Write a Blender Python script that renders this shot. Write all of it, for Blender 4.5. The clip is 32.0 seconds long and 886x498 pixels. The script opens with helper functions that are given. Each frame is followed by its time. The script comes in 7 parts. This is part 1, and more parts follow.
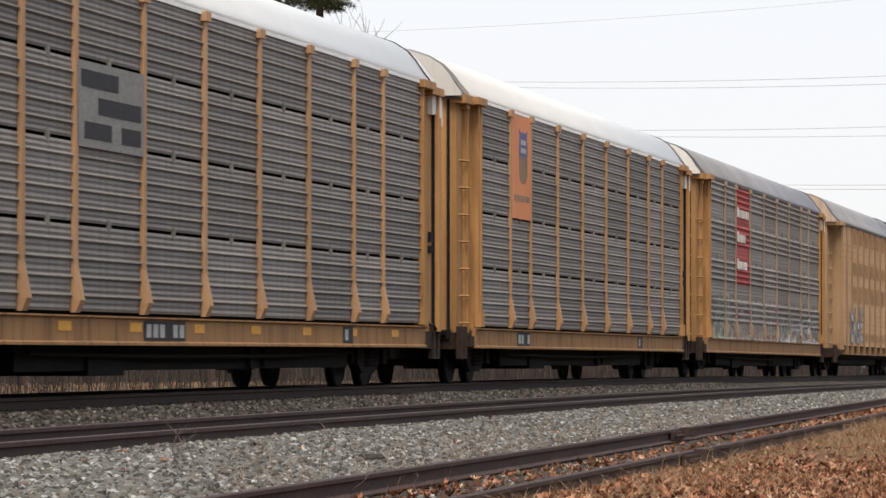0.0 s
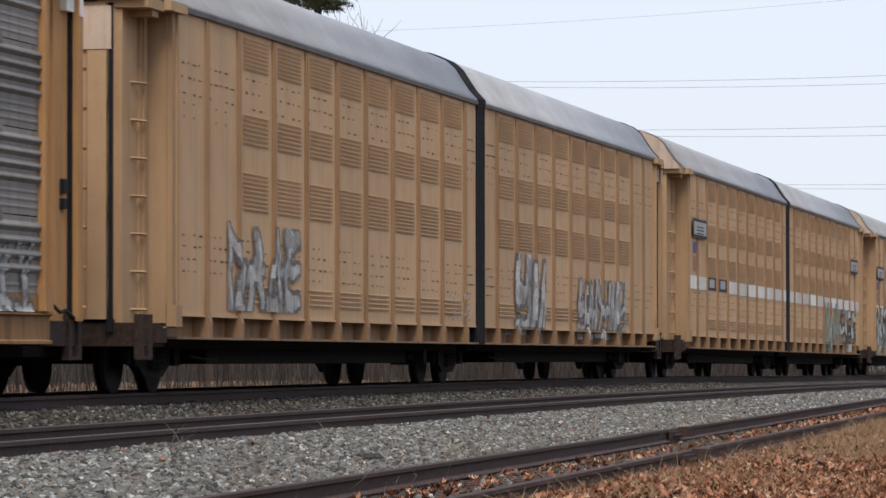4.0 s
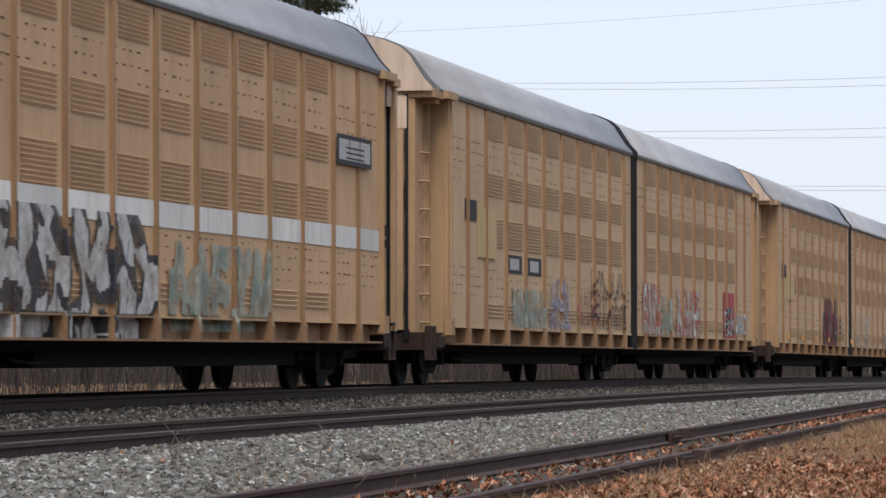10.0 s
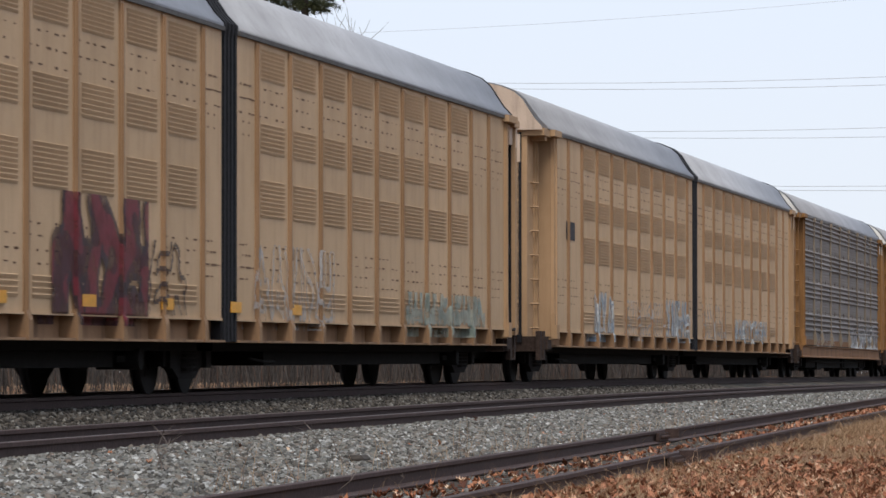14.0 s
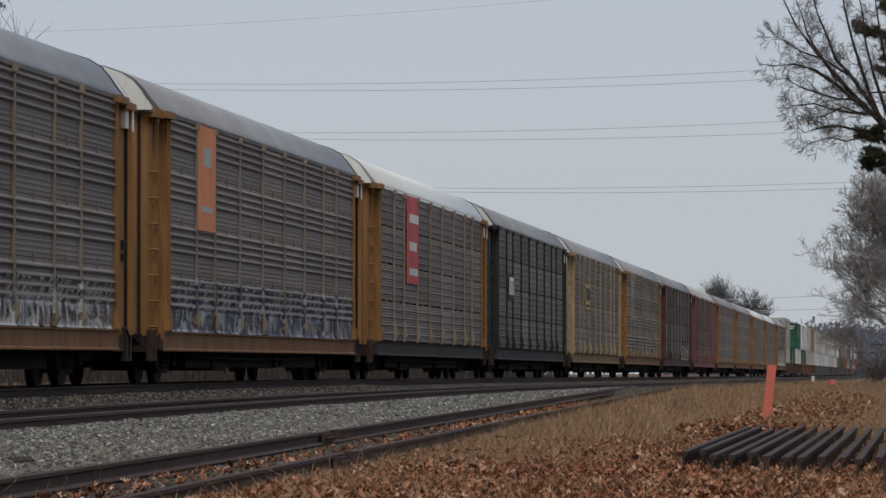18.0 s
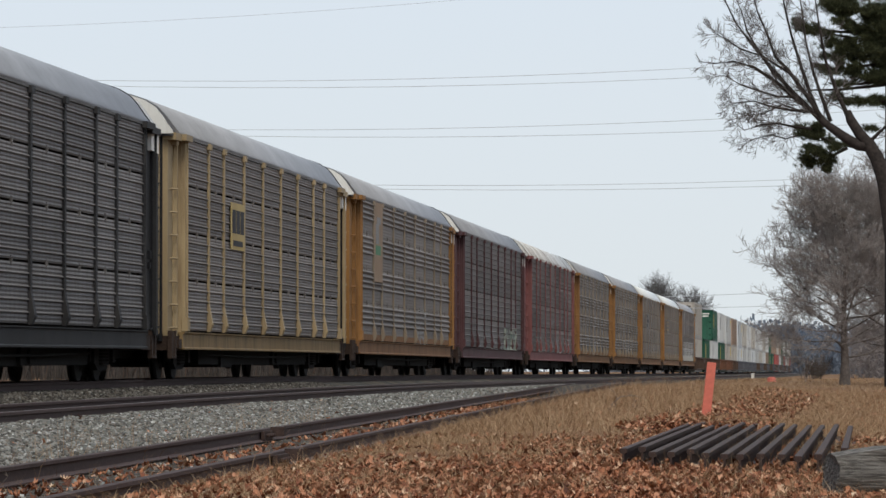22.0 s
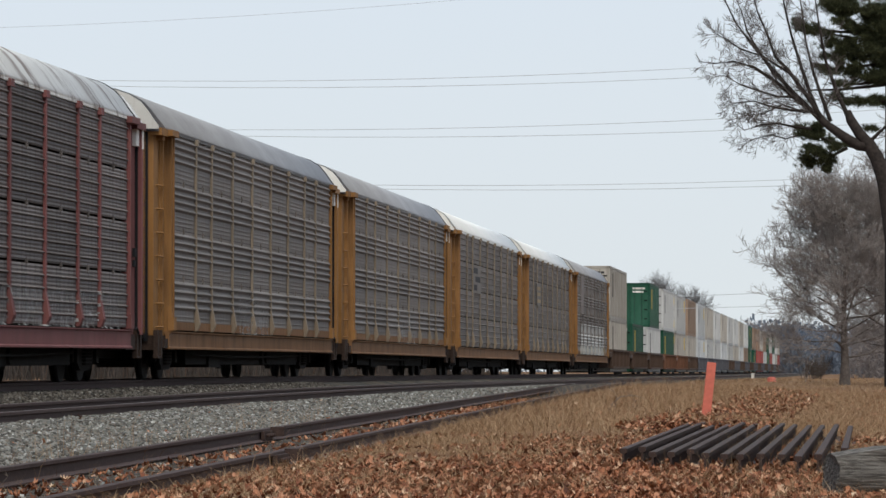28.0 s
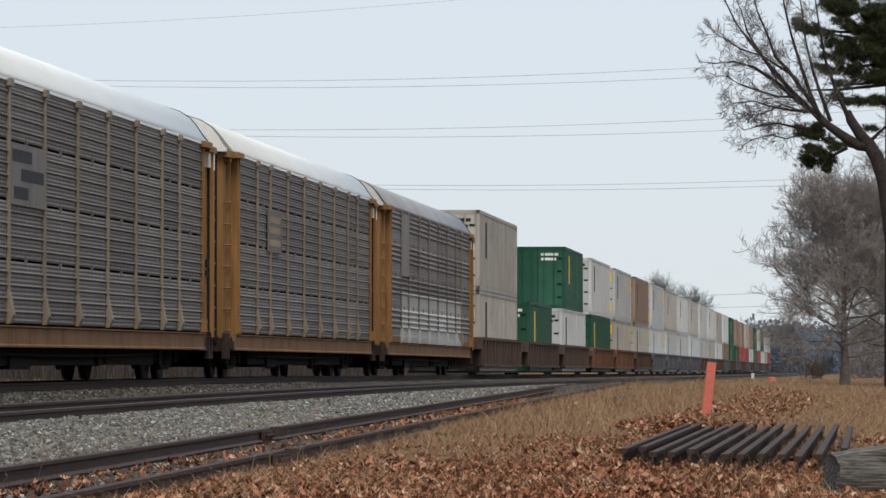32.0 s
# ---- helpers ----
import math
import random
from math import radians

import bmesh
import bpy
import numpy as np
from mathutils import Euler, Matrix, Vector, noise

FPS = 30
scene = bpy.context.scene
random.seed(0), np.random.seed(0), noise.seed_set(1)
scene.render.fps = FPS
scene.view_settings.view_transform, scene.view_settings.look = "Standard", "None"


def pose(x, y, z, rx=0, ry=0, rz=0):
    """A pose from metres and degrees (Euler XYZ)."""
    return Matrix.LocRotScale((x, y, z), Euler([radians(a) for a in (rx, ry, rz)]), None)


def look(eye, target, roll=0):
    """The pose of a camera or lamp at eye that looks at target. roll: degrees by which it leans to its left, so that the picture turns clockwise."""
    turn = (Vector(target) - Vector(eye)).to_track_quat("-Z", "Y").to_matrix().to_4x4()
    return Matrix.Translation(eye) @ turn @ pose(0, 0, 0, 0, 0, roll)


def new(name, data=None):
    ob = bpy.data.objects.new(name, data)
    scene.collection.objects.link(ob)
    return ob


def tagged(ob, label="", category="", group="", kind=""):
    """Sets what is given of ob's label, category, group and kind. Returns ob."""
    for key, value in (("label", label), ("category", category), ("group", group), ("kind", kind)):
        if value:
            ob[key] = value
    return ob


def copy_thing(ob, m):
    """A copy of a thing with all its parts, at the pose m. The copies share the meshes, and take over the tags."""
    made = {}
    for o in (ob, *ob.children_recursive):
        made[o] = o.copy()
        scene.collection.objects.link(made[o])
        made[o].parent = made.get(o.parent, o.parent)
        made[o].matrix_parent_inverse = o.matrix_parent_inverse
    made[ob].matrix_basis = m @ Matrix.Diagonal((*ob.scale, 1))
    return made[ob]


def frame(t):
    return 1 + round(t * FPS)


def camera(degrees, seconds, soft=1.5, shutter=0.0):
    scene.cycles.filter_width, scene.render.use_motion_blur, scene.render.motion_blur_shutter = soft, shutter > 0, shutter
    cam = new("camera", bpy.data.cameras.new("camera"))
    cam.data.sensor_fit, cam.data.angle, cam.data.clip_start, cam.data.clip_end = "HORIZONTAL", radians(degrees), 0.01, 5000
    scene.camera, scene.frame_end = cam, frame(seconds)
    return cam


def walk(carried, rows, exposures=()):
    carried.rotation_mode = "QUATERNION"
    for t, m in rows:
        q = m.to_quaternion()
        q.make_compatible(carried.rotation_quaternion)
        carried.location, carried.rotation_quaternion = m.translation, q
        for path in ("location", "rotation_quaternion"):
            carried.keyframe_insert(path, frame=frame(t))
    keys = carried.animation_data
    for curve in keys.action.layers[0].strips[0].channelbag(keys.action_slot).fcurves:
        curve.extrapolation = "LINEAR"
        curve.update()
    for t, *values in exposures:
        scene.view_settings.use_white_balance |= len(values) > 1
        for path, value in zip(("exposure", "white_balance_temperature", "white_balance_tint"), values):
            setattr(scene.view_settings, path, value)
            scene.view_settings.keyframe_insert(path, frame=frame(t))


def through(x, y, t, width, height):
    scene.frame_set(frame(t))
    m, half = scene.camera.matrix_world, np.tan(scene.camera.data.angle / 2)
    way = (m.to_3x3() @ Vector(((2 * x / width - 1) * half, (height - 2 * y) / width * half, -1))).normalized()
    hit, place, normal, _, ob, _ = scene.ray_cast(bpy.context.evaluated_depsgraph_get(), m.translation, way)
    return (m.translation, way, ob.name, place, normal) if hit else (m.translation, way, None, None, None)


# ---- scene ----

# ---------------------------------------------------------------- camera
CAM_Z = 0.86
cam = camera(12.43, 32.0, soft=1.5, shutter=0.12)
# seconds, heading, tilt: a tripod pan, with the small starts and stops of the head
PAN = [(0, 11.574, 1.718), (1, 11.566, 1.710), (2.5, 11.566, 1.710), (4.5, 11.542, 1.714), (5, 11.542, 1.734),
       (12, 11.542, 1.734), (12.5, 11.526, 1.734), (13, 11.503, 1.734), (13.5, 11.495, 1.734), (14, 11.368, 1.734),
       (14.5, 11.042, 1.734), (15, 10.542, 1.734), (15.5, 9.803, 1.734), (16.2, 8.74, 1.736), (16.9, 7.72, 1.739),
       (17.5, 7.010, 1.742), (18, 6.661, 1.750), (18.5, 6.366, 1.742), (19, 6.009, 1.722), (19.5, 5.754, 1.726),
       (20, 5.723, 1.718), (20.5, 5.794, 1.695), (21, 5.866, 1.691), (21.5, 5.818, 1.710), (29, 5.818, 1.710),
       (30, 5.826, 1.695), (31, 5.826, 1.691), (31.5, 5.818, 1.710), (32, 5.818, 1.710)]
EXPOSURE = [(0, 0.38, 7000, 9), (0.5, 0.15, 6850, 10), (1.0, 0.27, 6700, 11), (2.5, 0.25, 6450, 11), (4.5, 0.26, 6350, 8), (13.5, 0.26, 6300, 8), (15.5, 0.12, 6350, 7), (17.5, -0.48, 6350, 6), (19.0, -0.45, 6350, 5), (20.0, 0.0, 6450, 4), (22.0, 0.08, 6450, 4), (32, 0.08, 6450, 4)]
walk(cam, [(t, pose(0, 0, CAM_Z, 90 + p, 0, y)) for t, y, p in PAN], EXPOSURE)

# ---------------------------------------------------------------- light: an even, bright overcast sky
world = bpy.data.worlds.new("overcast_sky")
scene.world = world
world.use_nodes = True
wt = world.node_tree
wt.nodes.clear()
sky = wt.nodes.new("ShaderNodeTexSky")
sky.sky_type, sky.sun_disc = "NISHITA", False
sky.sun_elevation, sky.sun_rotation = radians(51.6), radians(165.4)
sky.air_density, sky.dust_density, sky.ozone_density = 1.0, 4.0, 1.5
dim = wt.nodes.new("ShaderNodeMix")
dim.data_type = "RGBA"
dim.inputs["Factor"].default_value = 0.88
scale = wt.nodes.new("ShaderNodeVectorMath")
scale.operation = "SCALE"
scale.inputs["Scale"].default_value = 0.09
wt.links.new(sky.outputs["Color"], scale.inputs[0])
wt.links.new(scale.outputs["Vector"], dim.inputs["A"])
sky_co = wt.nodes.new("ShaderNodeTexCoord")
sky_up = wt.nodes.new("ShaderNodeSeparateXYZ")
wt.links.new(sky_co.outputs["Generated"], sky_up.inputs[0])
cloud = wt.nodes.new("ShaderNodeValToRGB")
cloud.color_ramp.elements[0].position, cloud.color_ramp.elements[0].color = 0.0, (0.80, 0.825, 0.87, 1)
cloud.color_ramp.elements[1].position, cloud.color_ramp.elements[1].color = 0.14, (0.72, 0.775, 0.91, 1)
wt.links.new(sky_up.outputs["Z"], cloud.inputs["Fac"])
wt.links.new(cloud.outputs["Color"], dim.inputs["B"])
wbg = wt.nodes.new("ShaderNodeBackground")
wbg.inputs["Strength"].default_value = 1.0
wout = wt.nodes.new("ShaderNodeOutputWorld")
wt.links.new(dim.outputs["Result"], wbg.inputs["Color"])
wt.links.new(wbg.outputs["Background"], wout.inputs["Surface"])
sun = new("sun", bpy.data.lights.new("sun", "SUN"))
sun.data.energy, sun.data.angle, sun.data.color = 2.0, radians(22), (1.0, 0.91, 0.80)
sun.matrix_world = look((12, -46, 60), (0, 0, 0))


# ---------------------------------------------------------------- materials
def ramp_to(nt, src, stops):
    r = nt.nodes.new("ShaderNodeValToRGB")
    while len(r.color_ramp.elements) < len(stops):
        r.color_ramp.elements.new(0.5)
    for e, (p, c) in zip(r.color_ramp.elements, stops):
        e.position, e.color = p, (*c, 1) if len(c) == 3 else c
    nt.links.new(src, r.inputs["Fac"])
    return r.outputs["Color"]


def tex(nt, kind, size, detail=4, stretch=(1, 1, 1), space="Object", rough=0.6):
    co = nt.nodes.new("ShaderNodeTexCoord")
    mp = nt.nodes.new("ShaderNodeMapping")
    mp.inputs["Scale"].default_value = stretch
    nt.links.new(co.outputs[space], mp.inputs["Vector"])
    if kind == "noise":
        t = nt.nodes.new("ShaderNodeTexNoise")
        t.inputs["Scale"].default_value, t.inputs["Detail"].default_value = 1 / size, detail
        t.inputs["Roughness"].default_value = rough
        nt.links.new(mp.outputs["Vector"], t.inputs["Vector"])
        return t.outputs["Fac"]
    t = nt.nodes.new("ShaderNodeTexVoronoi")
    t.inputs["Scale"].default_value = 1 / size
    nt.links.new(mp.outputs["Vector"], t.inputs["Vector"])
    return t.outputs["Distance"]


def mixc(nt, fac, a, b, mode="MIX"):
    m = nt.nodes.new("ShaderNodeMix")
    m.data_type, m.blend_type = "RGBA", mode
    for name, v in (("Factor", fac), ("A", a), ("B", b)):
        if isinstance(v, (int, float)):
            m.inputs[name].default_value = v
        elif isinstance(v, tuple):
            m.inputs[name].default_value = (*v, 1)
        else:
            nt.links.new(v, m.inputs[name])
    return m.outputs["Result"]


def base_material(name, rough=0.7, metal=0.0, spec=0.4):
    m = bpy.data.materials.new(name)
    m.use_nodes = True
    b = m.node_tree.nodes["Principled BSDF"]
    b.inputs["Roughness"].default_value, b.inputs["Metallic"].default_value = rough, metal
    b.inputs["Specular IOR Level"].default_value = spec
    return m, m.node_tree, b


def bump(nt, b, src, strength, distance=0.01):
    n = nt.nodes.new("ShaderNodeBump")
    n.inputs["Strength"].default_value, n.inputs["Distance"].default_value = strength, distance
    nt.links.new(src, n.inputs["Height"])
    nt.links.new(n.outputs["Normal"], b.inputs["Normal"])


def painted(name, colour, dirt=(0.10, 0.07, 0.05), amount=0.55, rough=0.6, metal=0.0, streak=True, vary=0.25, fade=1.0, spec=0.1):
    """Weathered paint: patches of fading, dirt that runs down in streaks, and a different age for each piece."""
    m, nt, b = base_material(name, rough, metal, spec)
    big = tex(nt, "noise", 1.6, 5)
    fadec = mixc(nt, ramp_fac(nt, big, 0.35, 0.7), colour, tuple(min(0.9, c * 1.18 * fade + 0.02) for c in colour))
    run = tex(nt, "noise", 0.22, 6, (1, 1, 0.09) if streak else (1, 1, 1), rough=0.7)
    dirty = mixc(nt, ramp_fac(nt, run, 0.48, 0.78, amount), fadec, dirt)
    fine = tex(nt, "noise", 0.03, 3)
    dirty = mixc(nt, ramp_fac(nt, fine, 0.55, 0.8, 0.25), dirty, dirt)
    info = nt.nodes.new("ShaderNodeObjectInfo")
    dark = ramp_to(nt, info.outputs["Random"], [(0, (1 - vary,) * 3), (1, (1 + vary * 0.4,) * 3)])
    nt.links.new(mixc(nt, 1.0, dirty, dark, "MULTIPLY"), b.inputs["Base Color"])
    bump(nt, b, fine, 0.12, 0.004)
    return m


def ramp_fac(nt, src, lo, hi, top=1.0):
    r = nt.nodes.new("ShaderNodeMapRange")
    r.inputs["From Min"].default_value, r.inputs["From Max"].default_value = lo, hi
    r.inputs["To Max"].default_value = top
    nt.links.new(src, r.inputs["Value"])
    return r.outputs["Result"]


def plain(name, colour, rough=0.7, metal=0.0, grain=0.2, size=0.05, spec=0.3):
    m, nt, b = base_material(name, rough, metal, spec)
    n = tex(nt, "noise", size, 5)
    n2 = tex(nt, "noise", size * 14, 4)
    c = mixc(nt, ramp_fac(nt, n, 0.35, 0.7), tuple(x * (1 - grain) for x in colour), tuple(min(1, x * (1 + grain)) for x in colour))
    c = mixc(nt, ramp_fac(nt, n2, 0.4, 0.7, 0.5), c, tuple(x * (1 - grain) for x in colour))
    nt.links.new(c, b.inputs["Base Color"])
    bump(nt, b, n, 0.2, size * 0.2)
    return m


GREY_PANEL = painted("galvanised_panel", (0.235, 0.220, 0.206), (0.12, 0.095, 0.08), 0.65, 0.55, 0.1, True, 0.24)
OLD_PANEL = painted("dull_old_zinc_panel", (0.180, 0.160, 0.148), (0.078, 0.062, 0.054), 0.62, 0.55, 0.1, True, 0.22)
OLD_POST = painted("dull_tan_post_paint", (0.225, 0.182, 0.138), (0.13, 0.08, 0.05), 0.5, 0.6, 0, True, 0.15)
POST = painted("pinkish_orange_post_paint", (0.43, 0.255, 0.140), (0.13, 0.08, 0.05), 0.5, 0.6, 0, True, 0.15)
SILL = painted("grimy_orange_sill", (0.31, 0.168, 0.072), (0.07, 0.042, 0.03), 0.9, 0.65, 0, True, 0.15)
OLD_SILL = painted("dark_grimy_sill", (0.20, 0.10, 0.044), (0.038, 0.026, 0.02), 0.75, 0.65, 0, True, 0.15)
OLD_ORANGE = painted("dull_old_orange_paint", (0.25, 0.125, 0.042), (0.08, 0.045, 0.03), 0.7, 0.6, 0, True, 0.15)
SILL_TAN = painted("grimy_brown_sill", (0.27, 0.165, 0.095), (0.06, 0.04, 0.03), 0.8, 0.7, 0, True, 0.15)
DARK_PANEL = painted("dark_panel", (0.160, 0.148, 0.142), (0.055, 0.045, 0.042), 0.7, 0.55, 0.1, True, 0.35)
RED_PANEL = painted("stained_brown_zinc_panel", (0.160, 0.140, 0.132), (0.045, 0.036, 0.034), 0.95, 0.6, 0.1, True, 0.4)
ORANGE = painted("yellow_orange_paint", (0.415, 0.222, 0.088), (0.10, 0.05, 0.03), 0.65, 0.55, 0, True, 0.15)
YELLOW_SILL = painted("stained_yellow_sill", (0.205, 0.135, 0.06), (0.035, 0.026, 0.021), 0.8, 0.6, 0, True, 0.15)
FADED = painted("faded_tan_placard", (0.30, 0.205, 0.135), (0.17, 0.13, 0.10), 0.6, 0.6)
PLATEYELLOW = painted("yellow_plate", (0.50, 0.37, 0.16), (0.3, 0.2, 0.09), 0.3, 0.6)
YELLOW = painted("faded_yellow_paint", (0.33, 0.25, 0.145), (0.12, 0.07, 0.04), 0.6, 0.55, 0, True, 0.15)
TAN = painted("faded_tan_paint", (0.515, 0.335, 0.19), (0.19, 0.11, 0.06), 0.26, 0.6, 0, True, 0.10)
TAN_PALE = painted("pale_tan_paint", (0.51, 0.352, 0.212), (0.21, 0.125, 0.075), 0.25, 0.6, 0, True, 0.10)
MAROON = painted("dark_maroon_paint", (0.075, 0.032, 0.034), (0.04, 0.03, 0.03), 0.5, 0.6)
OXIDE = painted("oxide_red_paint", (0.17, 0.062, 0.060), (0.08, 0.05, 0.04), 0.5, 0.6)
BLACKPAINT = painted("black_paint", (0.022, 0.022, 0.024), (0.06, 0.05, 0.045), 0.5, 0.6)
ROOF_WHITE = painted("white_roof_coat", (0.84, 0.87, 0.85), (0.62, 0.60, 0.55), 0.12, 0.5, 0, False, 0.06)
ROOF_GREY = painted("grey_galvanised_roof", (0.345, 0.348, 0.365), (0.25, 0.247, 0.25), 0.5, 0.6, 0.0, False, 0.12)
BAFFLE = painted("dark_grey_baffle", (0.10, 0.10, 0.105), (0.05, 0.05, 0.05), 0.5, 0.7)
RAILEDGE = painted("dull_zinc_edge_rail", (0.13, 0.125, 0.12), (0.05, 0.045, 0.04), 0.7, 0.6)
m, nt, b = base_material("peeling_white_roof", 0.6, 0, 0.1)
peel = tex(nt, "noise", 0.55, 6, (0.10, 1, 0.10), rough=0.7)
stain = tex(nt, "noise", 1.8, 4, (0.3, 1, 0.3))
c = mixc(nt, ramp_fac(nt, peel, 0.50, 0.60, 0.9), (0.72, 0.71, 0.68), (0.16, 0.115, 0.09))
c = mixc(nt, ramp_fac(nt, stain, 0.55, 0.75, 0.4), c, (0.40, 0.36, 0.32))
nt.links.new(c, b.inputs["Base Color"])
ROOF_WORN = m
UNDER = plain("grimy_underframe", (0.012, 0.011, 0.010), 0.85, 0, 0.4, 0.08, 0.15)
TRUCKMAT = plain("cast_steel_truck", (0.017, 0.014, 0.013), 0.85, 0.0, 0.4, 0.05, 0.2)
GRIME = plain("grimy_brown_casting", (0.045, 0.029, 0.023), 0.85, 0, 0.4, 0.05, 0.2)
WHEELMAT = plain("dark_wheel_steel", (0.016, 0.014, 0.013), 0.8, 0.0, 0.3, 0.05)
RUBBER = plain("black_bellows_rubber", (0.014, 0.014, 0.017), 0.8, 0, 0.3, 0.1, 0.2)
RAIL = plain("rusty_rail_web", (0.075, 0.047, 0.043), 0.75, 0.2, 0.35, 0.04)
RAILTOP = plain("worn_rail_head", (0.10, 0.085, 0.08), 0.55, 0.3, 0.25, 0.06)
OLDRAIL = plain("old_rail_steel", (0.062, 0.040, 0.035), 0.7, 0.1, 0.4, 0.05, 0.15)
TIEMAT = plain("creosoted_tie", (0.06, 0.05, 0.042), 0.9, 0, 0.4, 0.05)
WHITE = painted("chalky_white_paint", (0.72, 0.70, 0.66), (0.35, 0.30, 0.26), 0.5, 0.6)
DARKSIGN = plain("dark_stencil_patch", (0.03, 0.03, 0.035), 0.7, 0, 0.3)
DULLSIGN = plain("dull_grey_plate", (0.25, 0.245, 0.24), 0.7, 0, 0.25)
GREYSIGN = plain("grey_stencil_patch", (0.42, 0.42, 0.42), 0.7, 0, 0.2)
REDSIGN = painted("red_placard", (0.42, 0.075, 0.078), (0.24, 0.06, 0.06), 0.4, 0.6)
ORANGESIGN = painted("orange_placard", (0.58, 0.22, 0.10), (0.3, 0.12, 0.07), 0.4, 0.6)
FADEDRED = plain("faded_red_print", (0.36, 0.19, 0.13), 0.7)
BLUESIGN = plain("blue_print", (0.10, 0.10, 0.24), 0.6)
SIGNGREEN = plain("green_print", (0.06, 0.20, 0.10), 0.6)
AMBER = plain("amber_reflector", (0.75, 0.36, 0.04), 0.4)
STAKE = plain("faded_orange_stake", (0.62, 0.165, 0.12), 0.7, 0, 0.12, 0.05)
WIRE = plain("aluminium_wire", (0.50, 0.51, 0.54), 0.5, 0.3, 0.1)
BARK = plain("grey_brown_bark", (0.105, 0.083, 0.070), 0.95, 0, 0.4, 0.15)
# HAZEBARK and HAZETWIG are paled to put distance haze into the colour.
HAZEBARK = plain("haze_paled_bark", (0.135, 0.112, 0.10), 0.95, 0, 0.35, 0.15)
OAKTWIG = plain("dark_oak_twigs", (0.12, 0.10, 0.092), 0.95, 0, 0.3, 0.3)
HAZETWIG = plain("haze_paled_twigs", (0.285, 0.248, 0.232), 0.95, 0, 0.25, 0.3)
TWIG = plain("bare_twigs", (0.19, 0.155, 0.135), 0.95, 0, 0.3, 0.3)
PINEBARK = plain("dark_pine_bark", (0.034, 0.026, 0.023), 0.95, 0, 0.45, 0.15)
WELLBROWN = painted("brown_well_car_paint", (0.085, 0.052, 0.038), (0.04, 0.035, 0.03), 0.6, 0.7)
WELLRUST = painted("rusty_well_car_paint", (0.15, 0.07, 0.042), (0.07, 0.04, 0.03), 0.6, 0.7)
WELLGREY = painted("grey_well_car_paint", (0.10, 0.10, 0.115), (0.05, 0.045, 0.045), 0.6, 0.7)
BOXWHITE = painted("white_container_paint", (0.50, 0.50, 0.495), (0.27, 0.23, 0.20), 0.6, 0.5)
BOXBEIGE = painted("beige_container_paint", (0.40, 0.37, 0.33), (0.17, 0.13, 0.105), 0.8, 0.5)
BOXGREEN = painted("green_container_paint", (0.016, 0.075, 0.045), (0.02, 0.06, 0.04), 0.5, 0.5)
BOXBROWN = painted("brown_container_paint", (0.26, 0.18, 0.13), (0.12, 0.08, 0.06), 0.5, 0.55)
BOXRED = painted("red_container_paint", (0.32, 0.06, 0.05), (0.10, 0.04, 0.04), 0.5, 0.55)
BOXGREY = painted("grey_container_paint", (0.48, 0.49, 0.50), (0.22, 0.20, 0.19), 0.5, 0.5)
YELLOWMARK = plain("yellow_mark", (0.75, 0.50, 0.04), 0.6)


PALEPOST = painted("pale_pinkish_post_paint", (0.36, 0.262, 0.195), (0.13, 0.09, 0.07), 0.5, 0.6, 0, True, 0.15)
PALEPLATE = painted("faded_pink_grey_plate", (0.27, 0.235, 0.225), (0.16, 0.14, 0.13), 0.6, 0.6)
OVERPAINT = painted("white_overpaint", (0.43, 0.42, 0.40), (0.20, 0.18, 0.165), 0.75, 0.6)


def half_coat(name, under, coat, level):
    """Overpaint that stops at a ragged line, level metres above the piece's foot."""
    m, nt, b = base_material(name, 0.6, 0, 0.1)
    co = nt.nodes.new("ShaderNodeTexCoord")
    sep = nt.nodes.new("ShaderNodeSeparateXYZ")
    nt.links.new(co.outputs["Object"], sep.inputs[0])
    n = tex(nt, "noise", 0.5, 3, (1, 1, 0.1))
    add_ = nt.nodes.new("ShaderNodeMath")
    add_.operation = "MULTIPLY_ADD"
    nt.links.new(n, add_.inputs[0])
    add_.inputs[1].default_value = 0.35
    nt.links.new(sep.outputs["Z"], add_.inputs[2])
    run = tex(nt, "noise", 0.22, 6, (1, 1, 0.09), rough=0.7)
    top = mixc(nt, ramp_fac(nt, run, 0.45, 0.78, 0.7), under, tuple(c * 0.45 for c in under))
    low = mixc(nt, ramp_fac(nt, run, 0.45, 0.78, 0.7), coat, tuple(c * 0.5 for c in coat))
    nt.links.new(mixc(nt, ramp_fac(nt, add_.outputs[0], level + 0.165, level + 0.185), low, top), b.inputs["Base Color"])
    return m


OVERPAINT_HALF = half_coat("ragged_white_overpaint", (0.168, 0.147, 0.134), (0.43, 0.42, 0.40), 0.45)


RED_HALF = half_coat("red_sign_foot", (0.42, 0.075, 0.078), (0.245, 0.228, 0.212), 0.33)


